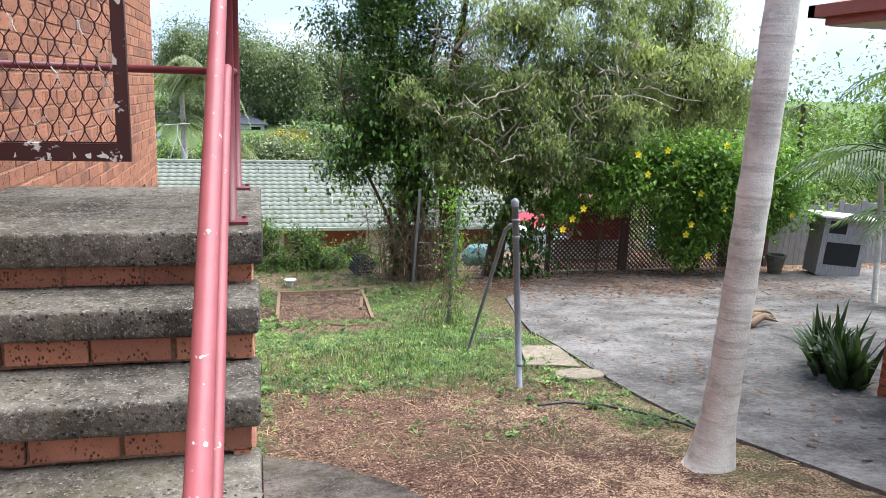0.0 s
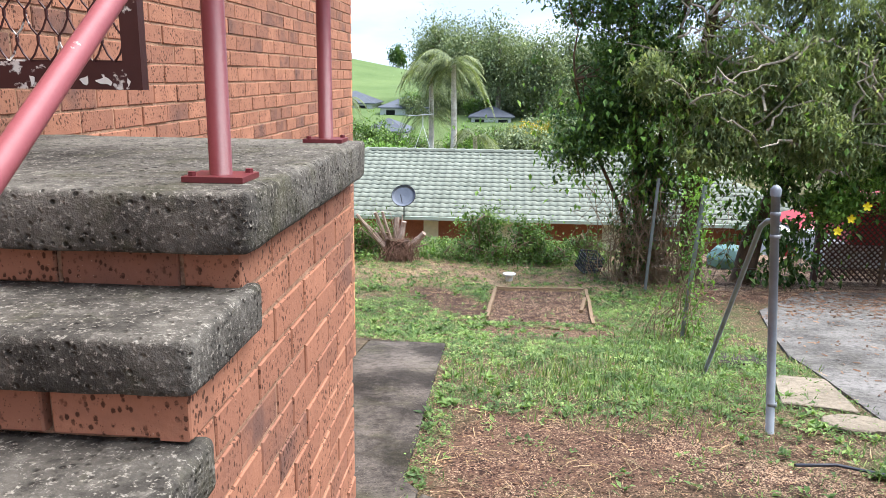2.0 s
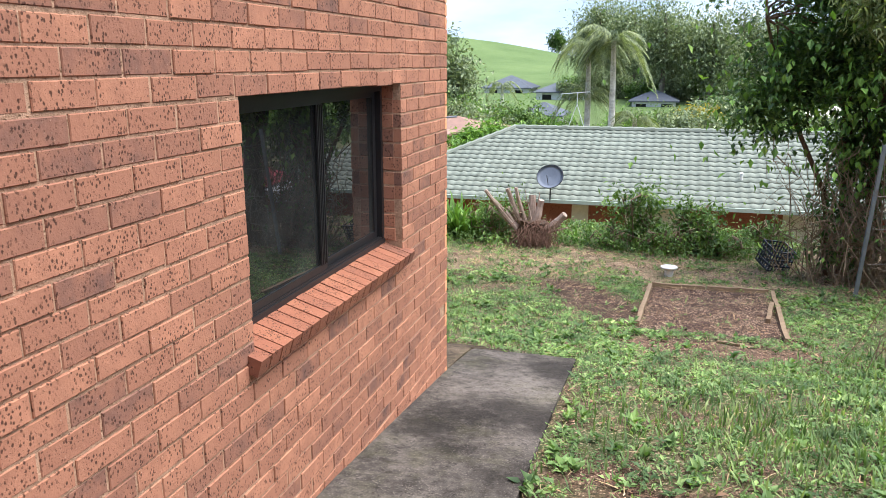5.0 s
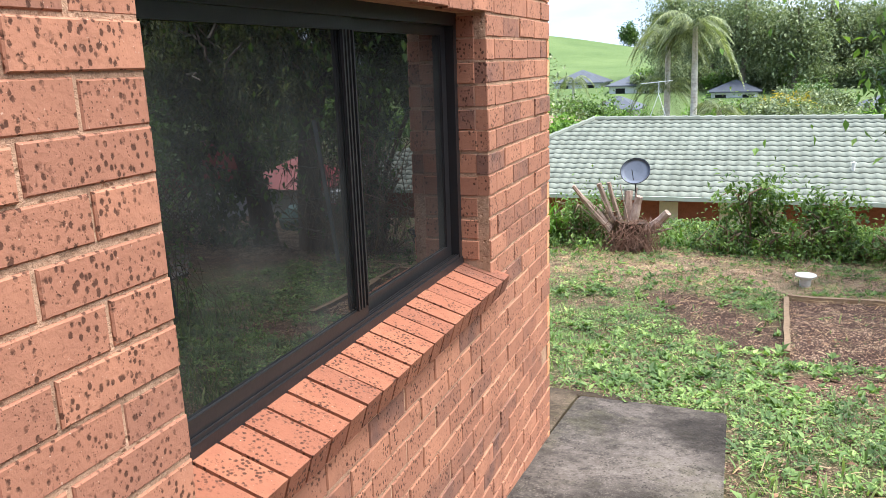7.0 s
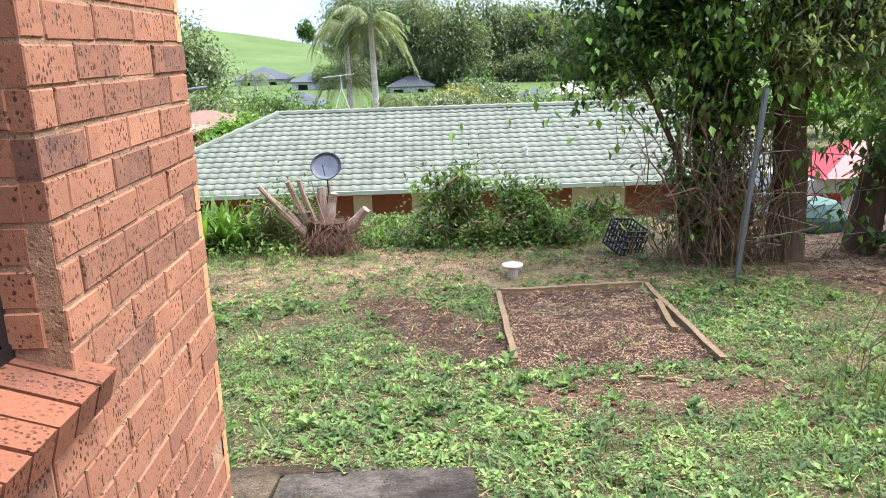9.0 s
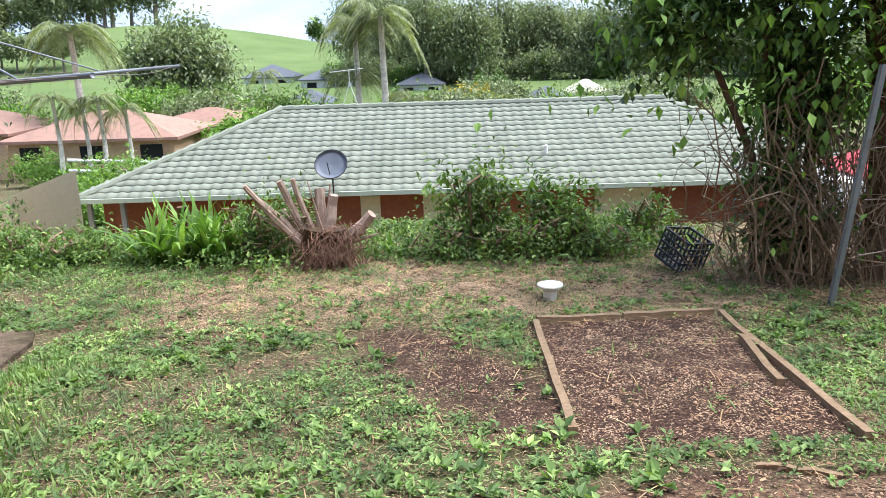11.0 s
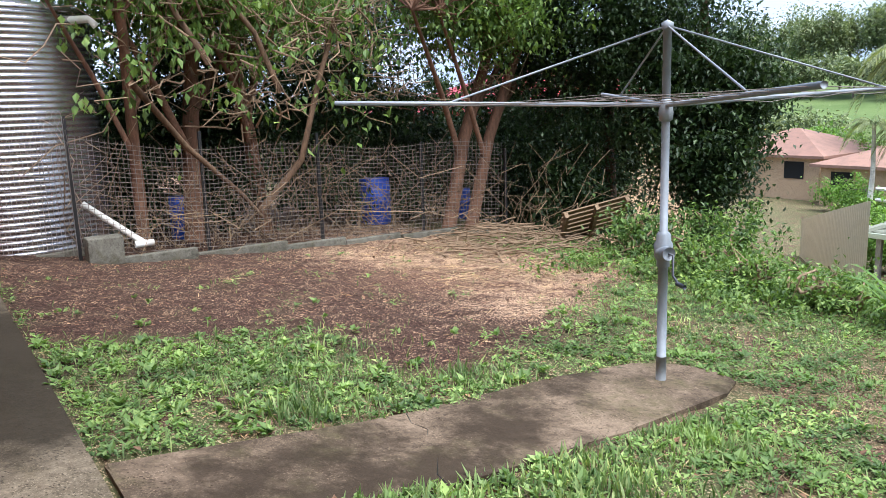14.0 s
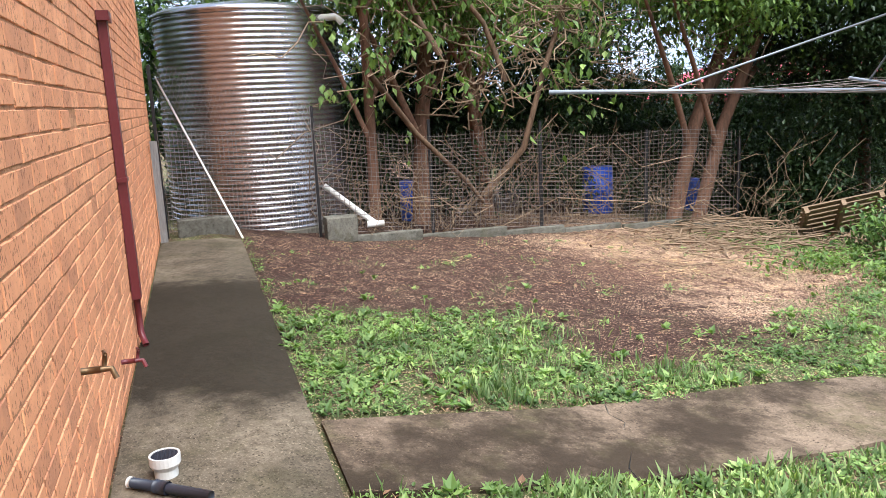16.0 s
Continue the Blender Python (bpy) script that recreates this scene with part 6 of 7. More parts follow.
# ---- trees behind the rear fence ----
for (x, y), lean_, rr, mat_ in (((-11.65, 18.75), (0.05, 1.02), 0.11, M_bark_red), ((-11.6, 19.2), (0.1, 1.15), 0.10, M_bark_red), ((-12.6, 14.6), (-0.2, 0.3), 0.13, M_bark_red), ((-13.2, 16.0), (0.1, -0.4), 0.12, M_bark_red), ((-12.4, 13.8), (0.9, -0.2), 0.08, M_bark_red)):
    z = L(x, y)
    tree("backyard_tree", "tree with orange-brown bark behind the wire fence", [
        (stem((x, y, z - 0.1), (x + lean_[0] * 0.4, y + lean_[1] * 0.4, z + 1.6), (x + lean_[0], y + lean_[1], z + 3.2), (x + lean_[0] * 1.6, y + lean_[1] * 1.8, z + 5.2)), (rr * 1.2, rr, rr * 0.8, rr * 0.4)),
        (stem((x + lean_[0] * 0.5, y + lean_[1] * 0.5, z + 1.9), (x + lean_[0] - 0.5, y + lean_[1] + 0.7, z + 3.0), (x - 0.8, y + 1.4, z + 4.2)), (rr * 0.6, rr * 0.5, rr * 0.25)),
        (stem((x + lean_[0] * 0.3, y + lean_[1] * 0.3, z + 1.3), (x + 0.8, y - 0.6, z + 2.4), (x + 1.0, y - 1.2, z + 3.6)), (rr * 0.5, rr * 0.4, rr * 0.2))],
        [(x, y, z + 4.4, 1.7, 1.6, 1.1, 130), (x + 0.3, y + 0.6, z + 3.6, 1.2, 1.3, 0.6, 46)], 0.20, 44, 0.10, M_leaf_mid, M_bark_red, twigs=60, droop=1.6)
snag = thing("cut_branches", "pale bare branches hung in the trees behind the wire fence", "branches", at=(-11.6, 15.5, L(-11.6, 15.5)))
boughs(snag, ((-11.4, 14.6, 0.9, 1.0), (-11.5, 15.8, 1.1, 1.1), (-11.6, 17.0, 0.9, 1.0), (-11.4, 15.2, 0.1, 0.8)), 70, M_twig, 0.017)
for x, y, r, h, n in ((-14.5, 22.3, 1.2, 4.2, 220), (-14.5, 12.5, 1.8, 5.5, 190), (-14.8, 15.5, 1.8, 5.2, 200), (-14.8, 18.5, 1.9, 5.4, 230), (-13.4, 23.8, 1.5, 5.0, 260), (-12.8, 9.5, 1.3, 4.5, 120)):
    z = L(x, y)
    tree("thicket_tree", "dark leafy tree in the thicket behind the fence", [(stem((x, y, z - 0.1), (x + 0.1, y, z + h * 0.5), (x, y + 0.2, z + h * 0.9)), (0.12, 0.09, 0.04))],
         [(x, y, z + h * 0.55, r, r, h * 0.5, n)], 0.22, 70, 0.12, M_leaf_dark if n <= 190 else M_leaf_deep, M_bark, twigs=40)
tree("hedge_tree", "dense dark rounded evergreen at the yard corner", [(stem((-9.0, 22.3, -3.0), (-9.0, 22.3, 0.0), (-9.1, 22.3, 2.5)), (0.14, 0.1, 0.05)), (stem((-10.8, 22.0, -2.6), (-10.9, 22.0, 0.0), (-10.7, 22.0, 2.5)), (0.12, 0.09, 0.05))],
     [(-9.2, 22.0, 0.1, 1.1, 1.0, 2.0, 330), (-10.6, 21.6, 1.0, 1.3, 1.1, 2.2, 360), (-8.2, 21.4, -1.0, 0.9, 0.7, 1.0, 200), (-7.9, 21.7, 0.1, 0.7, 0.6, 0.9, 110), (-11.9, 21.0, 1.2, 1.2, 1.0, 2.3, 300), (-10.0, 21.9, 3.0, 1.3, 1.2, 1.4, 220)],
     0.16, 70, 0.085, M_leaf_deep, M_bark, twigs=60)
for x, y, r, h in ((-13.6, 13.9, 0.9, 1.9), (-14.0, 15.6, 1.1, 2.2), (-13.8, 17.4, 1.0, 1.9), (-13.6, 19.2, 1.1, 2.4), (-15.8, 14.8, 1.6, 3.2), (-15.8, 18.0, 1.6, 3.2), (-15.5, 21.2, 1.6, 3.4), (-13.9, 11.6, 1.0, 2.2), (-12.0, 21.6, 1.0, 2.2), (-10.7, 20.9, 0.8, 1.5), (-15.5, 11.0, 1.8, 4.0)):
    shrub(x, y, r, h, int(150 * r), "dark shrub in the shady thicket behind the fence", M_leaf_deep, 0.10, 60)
b = Build()
for k in range(260):
    y = rng.uniform(12.8, 20.8)
    x = -11.6 - rng.random() * 1.4 + (1.8 if y > 19.6 else 0)
    b.tube(bent((x, y, L(x, y)), (x + rng.normal() * 0.9, y + rng.normal() * 1.1, L(x, y) + 0.3 + 1.5 * rng.random()), 0.15, 6, 0.12), 0.003 + 0.004 * rng.random(), 4, False)
tagged(b.put("bare_twigs", M_twig), "bare twiggy undergrowth behind the wire fence", "twigs", kind="stuff")

# ---- the neighbour's tiled house ----
nb = thing("neighbour_house", "low brick house with green-grey tiled hip roof", "house", at=(1, 35, -6))
NX0, NX1, NY0, NY1, NZE, NZR = -10.2, 12.0, 30.4, 40.06, -3.60, -1.68
NYR = (NY0 + NY1) / 2
Build().box((NX0 + 0.5, NY0 + 0.55, -6.6), (NX1 - 0.5, NY1 - 0.5, NZE - 0.03)).put("wall", brick_material("neighbour_brick", (0.30, 0.11, 0.06), (0.25, 0.09, 0.05), (0.16, 0.06, 0.04)), nb)
Build().box((NX0 + 0.05, NY0 + 0.05, NZE - 0.05), (NX1 - 0.05, NY1 - 0.05, NZE - 0.02)).put("eave_lining", M_eave, nb)
Build().box((NX0 - 0.03, NY0 - 0.10, NZE - 0.09), (NX1 + 0.03, NY0, NZE + 0.03)).box((NX0 - 0.10, NY0 - 0.1, NZE - 0.09), (NX0, NY1, NZE + 0.03)).put("gutter", M_gutter, nb)
for x0, x1 in ((-2.55, -2.0), (-0.8, 0.9), (4.0, 5.6)):
    w = part("window", box_v((x0, NY0 + 0.51, -5.0), (x1, NY0 + 0.545, NZE - 0.22)), BOX_F, M_cream, nb)
    part("pane", box_v((x0 + 0.06, NY0 + 0.495, -4.94), (x1 - 0.06, NY0 + 0.508, NZE - 0.28)), BOX_F, M_dark, w)
for x in (-9.9, -9.0):
    Build().box((x - 0.06, NY0 + 0.1, -6.2), (x + 0.06, NY0 + 0.22, NZE - 0.05)).put("verandah_post", M_timber_grey, nb)
RX0, RX1 = NX0 + (NYR - NY0), NX1 - (NYR - NY0)
slope_n = Vector((0, NZE - NZR, NYR - NY0)).normalized()
Build().add([(NX0, NY0, NZE), (NX1, NY0, NZE), (NX1, NY1, NZE), (NX0, NY1, NZE), (RX0, NYR, NZR), (RX1, NYR, NZR)], [(0, 1, 5, 4), (2, 3, 4, 5)]).add(
    [(NX1, NY0, NZE), (NX1, NY1, NZE), (RX1, NYR, NZR), (NX0, NY1, NZE), (NX0, NY0, NZE), (RX0, NYR, NZR)], [(0, 1, 2), (3, 4, 5)]).put("roof_base", M_tile, nb)
# one roll tile: a curved pan, lapped over the row below
TW, TL = 0.31, 0.325
us = np.linspace(0, 1, 7)
pv = [(u * TW, s * TL * 1.06, 0.017 * math.sin(u * 2 * math.pi + 0.6) + 0.042 - 0.030 * s) for s in (0, 1) for u in us]
pv += [(u * TW, 0, 0.017 * math.sin(u * 2 * math.pi + 0.6) + 0.010) for u in us]
pf = [(k, k + 1, k + 8, k + 7) for k in range(6)] + [(14 + k, 15 + k, k + 1, k) for k in range(6)]
pv = np.array(pv)
rowlen = math.hypot(NYR - NY0, NZR - NZE)
cy, cz = (NYR - NY0) / rowlen, (NZR - NZE) / rowlen


def on_roof(v, u, s):
    return np.stack([u + v[:, 0], NY0 + cy * (s + v[:, 1]) - cz * v[:, 2], NZE + cz * (s + v[:, 1]) + cy * v[:, 2]], -1)


tile_mesh = mesh_np("roof_tile", on_roof(pv, 0, 0), np.array(pf), M_tile, True)
rest, count = Build(), 0
rows_n = int(rowlen / TL) + 1
for r in range(rows_n):
    s = r * TL
    yy = s * cy
    lo, hi = NX0 + yy, NX1 - yy
    u = NX0 - 0.1 + (0 if r % 2 else 0)
    while u < hi - TW:
        if u > lo - TW * 0.4 and s < rowlen - 0.1:
            if r < 9 and -8.5 < u < 4.0 and count < 300:
                ob = new("roof_tile", tile_mesh)
                ob.location = Vector(on_roof(np.zeros((1, 3)), u, s)[0]) - Vector(on_roof(np.zeros((1, 3)), 0, 0)[0]) + Vector((0, 0, 0.004 + 0.003 * rng.normal()))
                under(ob, nb)
                count += 1
            else:
                rest.add(on_roof(pv, u, s) + (0, 0, 0.004), pf)
        u += TW
tagged(rest.put("tiles_beyond", M_tile, nb, smooth=True), kind="stuff")


def ridge_caps(a, b, name="ridge_tile"):
    a, b = Vector(a), Vector(b)
    n = int((b - a).length / 0.4)
    for k in range(n):
        p, q = a.lerp(b, k / n), a.lerp(b, (k + 1.06) / n)
        Build().tube([p + Vector((0, 0, 0.02)), q + Vector((0, 0, 0.035))], (0.10, 0.115), 8).put(name, M_tile, nb)


ridge_caps((RX0, NYR, NZR), (RX1, NYR, NZR))
ridge_caps((NX0, NY0, NZE), (RX0, NYR, NZR))
vent = thing("roof_vent", "small pale pipe vent on the tiled roof", "vent", at=(2.78, 32.0, -3.06))
Build().lathe((2.78, 32.0, -3.06), [(0.14, 0.0), (0.05, 0.12), (0.05, 0.35), (0.07, 0.36), (0.0, 0.4)], 10).put("vent", M_white, vent)
dish = thing("satellite_dish", "grey satellite dish on a short mast at the gutter", "satellite dish", at=(-3.2, 30.28, -3.6))
dm = look((-3.18, 30.1, -2.80), (-3.18 - 0.25, 30.1 - 2.0, -2.80 + 1.1))
prof = [(0.0, 0.0), (0.16, 0.014), (0.31, 0.030), (0.43, 0.062), (0.44, 0.062), (0.31, 0.043), (0.16, 0.025), (0.0, 0.01)]
ang = np.linspace(0, 2 * np.pi, 28, endpoint=False)
v = np.array([dm @ Vector((r * math.cos(a), r * 0.92 * math.sin(a), -h)) for r, h in prof for a in ang])
q = np.array([(i * 28 + j, i * 28 + (j + 1) % 28, (i + 1) * 28 + (j + 1) % 28, (i + 1) * 28 + j) for i in range(7) for j in range(28)])
part("reflector", v, q, M_dish, dish, "grey oval reflector", True)
Build().tube([dm @ Vector((0.438 * math.cos(a), 0.438 * 0.92 * math.sin(a), -0.064)) for a in np.linspace(0, 2 * np.pi, 33)], 0.011, 5).put("rim", M_black, dish)
Build().tube([(-3.2, 30.32, -3.68), (-3.2, 30.30, -3.1), (-3.18, 30.12, -2.82)], 0.022, 8).put("mast", M_black, dish)
Build().tube([dm @ Vector((0, -0.3, -0.1)), dm @ Vector((0, -0.1, -0.45))], 0.012, 6).put("feed_arm", M_black, dish)
ant = thing("far_hoist", "white folding clothes line beyond the tiled roof", "clothes line", at=(-4.2, 46, L(-4.2, 46)))
for p in (((-6.0, 46, L(-6, 46)), (-4.24, 46, -1.30)), ((-2.5, 46, L(-2.5, 46)), (-4.24, 46, -1.30)), ((-5.1, 46, -0.8), (-3.6, 46, -0.67)), ((-4.24, 46, -1.35), (-4.24, 46, -0.7))):
    Build().tube(p, 0.02, 6).put("bar", M_wall_white, ant)

# ---- cream fence and the terracotta-roofed house ----
cf = thing("sheet_fence", "cream ribbed steel fence running downhill", "fence", at=(-12, 32, -5))
for k in range(24):
    y = 28.4 + k * 0.31
    x = -9.15 - k * 0.245
    v = []
    for u in np.linspace(0, 0.31, 9):
        o = (0.02 if (round(u / 0.03875) % 4) < 2 else -0.02) - u * 0.79
        z = -2.50 - 0.078 * (k + u / 0.31)
        v += [(x + o, y + u, L(x, y) - 0.2), (x + o, y + u, z)]
    part("panel", v, [(2 * m, 2 * m + 2, 2 * m + 3, 2 * m + 1) for m in range(8)], M_cream, cf)


def hip_house(name, label, x0, x1, y0, y1, z0, ze, zr, roof, wall, group="", over=0.5, windows=True, back=None):
    ob = thing(name, label, "house", group, at=((x0 + x1) / 2, (y0 + y1) / 2, z0))
    Build().box((x0 + over, y0 + over, z0), (x1 - over, y1 - over, ze)).put("wall", wall, ob)
    ym, d = (y0 + y1) / 2, min((y1 - y0) / 2, (x1 - x0) / 2 - 0.2)
    b = Build().add([(x0, y0, ze), (x1, y0, ze), (x1, y1, ze), (x0, y1, ze), (x0 + d, ym, zr), (x1 - d, ym, zr)], [(0, 1, 5, 4), (2, 3, 4, 5)])
    b.add([(x1, y0, ze), (x1, y1, ze), (x1 - d, ym, zr), (x0, y1, ze), (x0, y0, ze), (x0 + d, ym, zr)], [(0, 1, 2), (3, 4, 5)])
    b.add([(x0, y0, ze), (x1, y0, ze), (x1, y1, ze), (x0, y1, ze), (x0, y0, ze - 0.18), (x1, y0, ze - 0.18), (x1, y1, ze - 0.18), (x0, y1, ze - 0.18)],
          [(0, 4, 5, 1), (1, 5, 6, 2), (2, 6, 7, 3), (3, 7, 4, 0), (4, 7, 6, 5)])
    b.put("roof", roof, ob)
    if windows:
        n = max(2, int((x1 - x0) / 3.2))
        for k in range(n):
            c = x0 + (x1 - x0) * (k + 0.5) / n
            part("window", box_v((c - 0.7, y0 + over - 0.05, ze - 1.6), (c + 0.7, y0 + over - 0.01, ze - 0.45)), BOX_F, M_dark, ob)
    return ob


M_brick_far = brick_material("far_brick", (0.52, 0.37, 0.24), (0.46, 0.31, 0.19), (0.33, 0.21, 0.13))
hip_house("terracotta_house", "brick house with pale terracotta tiled roof", -27.6, -16.3, 58, 67, -8.2, -4.72, -3.25, M_terra, M_brick_far)
hip_house("terracotta_house", "brick house wing with terracotta tiled roof", -37, -27.8, 60, 69, -8.2, -4.4, -2.8, M_terra, M_brick_far)
hip_house("terracotta_house", "brick house with pale terracotta tiled roof downhill", -22.5, -13.6, 68, 76, -8.6, -4.9, -3.85, M_terra, M_brick_far)
for p in (((-19.5, 50, -4.95), (-14.3, 50, -5.2)), ((-19.5, 50, -5.5), (-14.3, 50, -5.75))):
    tagged(Build().tube(p, 0.09, 6).put("fence_rail", M_wall_white), "white painted post-and-rail fence down the slope", "fence")
hip_house("far_house", "two-storey pale house with dark roof", -20.5, -11.8, 127, 138, -9.5, -3.75, -2.0, M_slate, M_wall_white, "houses in the valley")
hip_house("far_house", "lilac house with grey roof in the valley", -17.2, -11.6, 96, 104, -9.3, -5.3, -3.95, M_slate, M_wall_pink, "houses in the valley")
hip_house("far_house", "dark-roofed house in the valley", -32, -23, 140, 150, -9, -3.6, -1.6, M_slate, M_wall_white, "houses in the valley")
hip_house("far_house", "pale house with grey roof among trees", -5.5, 1.5, 120, 128, -9, -4.6, -3.2, M_slate, M_wall_white, "houses in the valley")
hip_house("far_house", "house with blue-grey solar roof among trees", 10.4, 14.2, 94, 100, -8, -5.2, -4.2, M_slate, M_brick_far, "houses in the valley")
hip_house("far_house", "small house with pale gabled roof among trees", 14.6, 19.0, 95, 101, -8.4, -4.9, -3.6, M_eave, M_wall_white, "houses in the valley")
hip_house("far_house", "pale hillside house below the ridge", -58, -48, 170, 180, -5, -0.3, 1.3, M_slate, M_wall_white, "houses in the valley")
hip_house("far_house", "dark long house on the ridge", -128, -100, 262, 275, 4, 8.5, 11, M_slate, M_brick_far, "houses in the valley")

hip_house("red_roofed_house", "brick house with a bright red roof beyond the thicket", -27, -16.5, 25.5, 34, -5.5, -0.35, 1.0, M_carred, M_brick_far)

# ---- palms and trees in the distance ----


def far_palm(x, y, ztop, fr=26, length=3.0, label="tall feather palm beyond the tiled roof"):
    ob = thing("far_palm", label, "palm tree", at=(x, y, L(x, y)))
    Build().tube([(x, y, L(x, y)), (x + 0.1, y, (L(x, y) + ztop) / 2), (x, y, ztop)], np.array((0.085, 0.065, 0.05)) * length, 8).put("trunk", M_palm_bark, ob, smooth=True)
    for k in range(fr):
        up = rng.random()
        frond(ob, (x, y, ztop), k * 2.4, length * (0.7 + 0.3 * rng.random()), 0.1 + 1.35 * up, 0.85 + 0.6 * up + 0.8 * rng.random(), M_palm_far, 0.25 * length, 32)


far_palm(-3.55, 60, 2.2, 26, 3.3)
far_palm(-5.4, 62, 1.9, 24, 3.1)
far_palm(-5.4, 62, -1.5, 12)
far_palm(-1.9, 60, -3.0, 12)
for x, y, z in ((-20.8, 52, -1.9), (-19.5, 52.5, -2.3), (-18.4, 52, -2.0), (-17.4, 53, -2.6)):
    far_palm(x, y, z, 13, 1.9, "slender palm before the terracotta house")
far_palm(-25.6, 66, 1.9, 26, 4.0, "large palm beside the terracotta house")
far_palm(-23.5, 118, -2.6, 12, 3.5, "palm among the valley houses")


def far_tree(x, y, h, r, n, material=M_far, size=0.5, label="leafy green tree in the valley", name="far_tree", tall=0.55, z=None):
    z = L(x, y) if z is None else z
    return tree(name, label, [(stem((x, y, z - 0.2), (x + 0.02 * h, y, z + h * 0.4), (x, y, z + h * 0.85)), (0.03 * h, 0.022 * h, 0.01 * h))],
                [(x, y, z + h * (1 - tall * 0.5), r, r, h * tall * 0.5, n), (x + r * 0.5, y, z + h * (0.95 - tall * 0.6), r * 0.7, r * 0.7, h * tall * 0.35, n // 2), (x - r * 0.55, y, z + h * (0.9 - tall * 0.45), r * 0.6, r * 0.6, h * tall * 0.3, n // 2)],
                0.075 * h, 24, size, material, M_bark_grey, twigs=14)


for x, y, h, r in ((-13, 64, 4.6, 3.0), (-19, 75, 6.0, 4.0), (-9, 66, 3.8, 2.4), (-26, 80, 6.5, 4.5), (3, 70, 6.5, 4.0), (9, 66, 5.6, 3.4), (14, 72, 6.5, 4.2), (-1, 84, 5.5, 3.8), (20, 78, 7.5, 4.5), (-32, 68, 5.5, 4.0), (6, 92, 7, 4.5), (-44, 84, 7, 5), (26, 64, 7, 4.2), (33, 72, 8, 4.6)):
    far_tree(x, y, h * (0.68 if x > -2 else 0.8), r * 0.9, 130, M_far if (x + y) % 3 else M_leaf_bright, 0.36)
for x, y, h, r in ((-13.5, 40, 2.4, 1.7), (-16.0, 46, 1.6, 1.6), (-21.5, 53, 1.8, 1.7), (-11.8, 38, 2.3, 1.3), (-23.5, 55, 2.2, 1.8), (-14.5, 48, 2.2, 1.9), (-12.2, 35, 1.5, 1.2)):
    far_tree(x, y, h, r, 60, M_leaf_bright, 0.16, "green garden shrub before the terracotta house", tall=0.9)
for x, y, h, r in ((15, 24, 6.0, 2.4), (19, 26, 7.6, 2.8), (22, 22, 7.0, 2.6), (26, 28, 7.6, 3.2), (14.5, 31, 6.5, 2.2), (30, 34, 9.0, 3.6), (23, 33, 8.5, 3.2), (18.5, 19.5, 5.6, 2.0)):
    far_tree(x, y, h, r, 110, M_leaf_mid, 0.2, "leafy green tree beyond the paling fence", tall=0.85)
far_tree(3.1, 84, 4.4, 2.2, 70, M_far_y, 0.4, "golden-flowered bush in the valley")
far_tree(-42, 66, 6, 3.5, 70, M_far_y, 0.4, "golden-leaved tree in the valley")
far_tree(6.0, 95, 5.2, 2.2, 90, M_leaf_dark, 0.45, "dark round shrub in the valley")
far_tree(-30.5, 105, 11.5, 6.0, 260, M_far, 0.6, "large rounded tree in the valley", tall=0.9)
far_tree(-19.5, 92, 4.4, 3.0, 120, M_far, 0.55, "leafy tree beside the valley houses", tall=0.9)
for k in range(9):
    far_tree(-28.5 + 1.9 * k, 82 + 0.6 * (k % 3), 4.7 + 0.5 * rng.random(), 1.7, 90, M_leaf_mid, 0.3, "dense green hedge tree before the valley houses", tall=0.95)
far_tree(-11.5, 52, 2.6, 1.7, 90, M_leaf_bright, 0.4, "bright green shrub by the neighbour's roof", tall=0.8)
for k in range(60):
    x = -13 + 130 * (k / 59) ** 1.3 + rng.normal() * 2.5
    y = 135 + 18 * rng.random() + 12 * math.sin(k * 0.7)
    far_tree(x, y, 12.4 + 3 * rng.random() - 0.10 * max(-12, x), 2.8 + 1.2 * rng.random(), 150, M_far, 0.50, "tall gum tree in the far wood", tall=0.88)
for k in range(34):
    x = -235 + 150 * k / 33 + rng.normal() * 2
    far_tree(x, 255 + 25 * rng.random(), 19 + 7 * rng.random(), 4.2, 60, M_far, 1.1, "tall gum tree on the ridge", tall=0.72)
far_tree(-37.3, 270, 7.0, 2.2, 60, M_leaf_dark, 0.9, "dark pointed pine on the hill", tall=0.9)
for k in range(9):
    far_tree(-112 + 5.2 * k, 160 + 16 * rng.random(), 6 + 3 * rng.random(), 4, 60, M_far, 0.7, "round tree in the valley")
for k in range(26):
    far_tree(-16 + 2.6 * k + rng.normal(), 127 + 5 * rng.random(), 2.6 + 2.6 * rng.random(), 2.2, 70, M_far if k % 4 else M_leaf_mid, 0.36, "understorey shrub at the edge of the far wood", tall=0.95)
for k in range(16):
    far_tree(-21 + 2.4 * k + rng.normal(), 74 + 8 * rng.random(), 3.4 + 1.1 * rng.random(), 1.9, 90, (M_far, M_leaf_mid, M_leaf_bright)[k % 3], 0.28, "garden shrub beyond the tiled roof", tall=0.95)

# ---- weeds, grass, straw and woodchip ----
M_litter = leaf_material("leaf_litter", (0.06, 0.030, 0.020), (0.14, 0.075, 0.045), (0.26, 0.16, 0.10), 0.9, 0.05)


def sow(n, box, keep):
    """Random places in a box of the plan, kept with the chance that keep gives."""
    p = rng.uniform((box[0], box[2]), (box[1], box[3]), (n, 2))
    return off_paving(p[rng.random(n) < keep(p[:, 0], p[:, 1])])


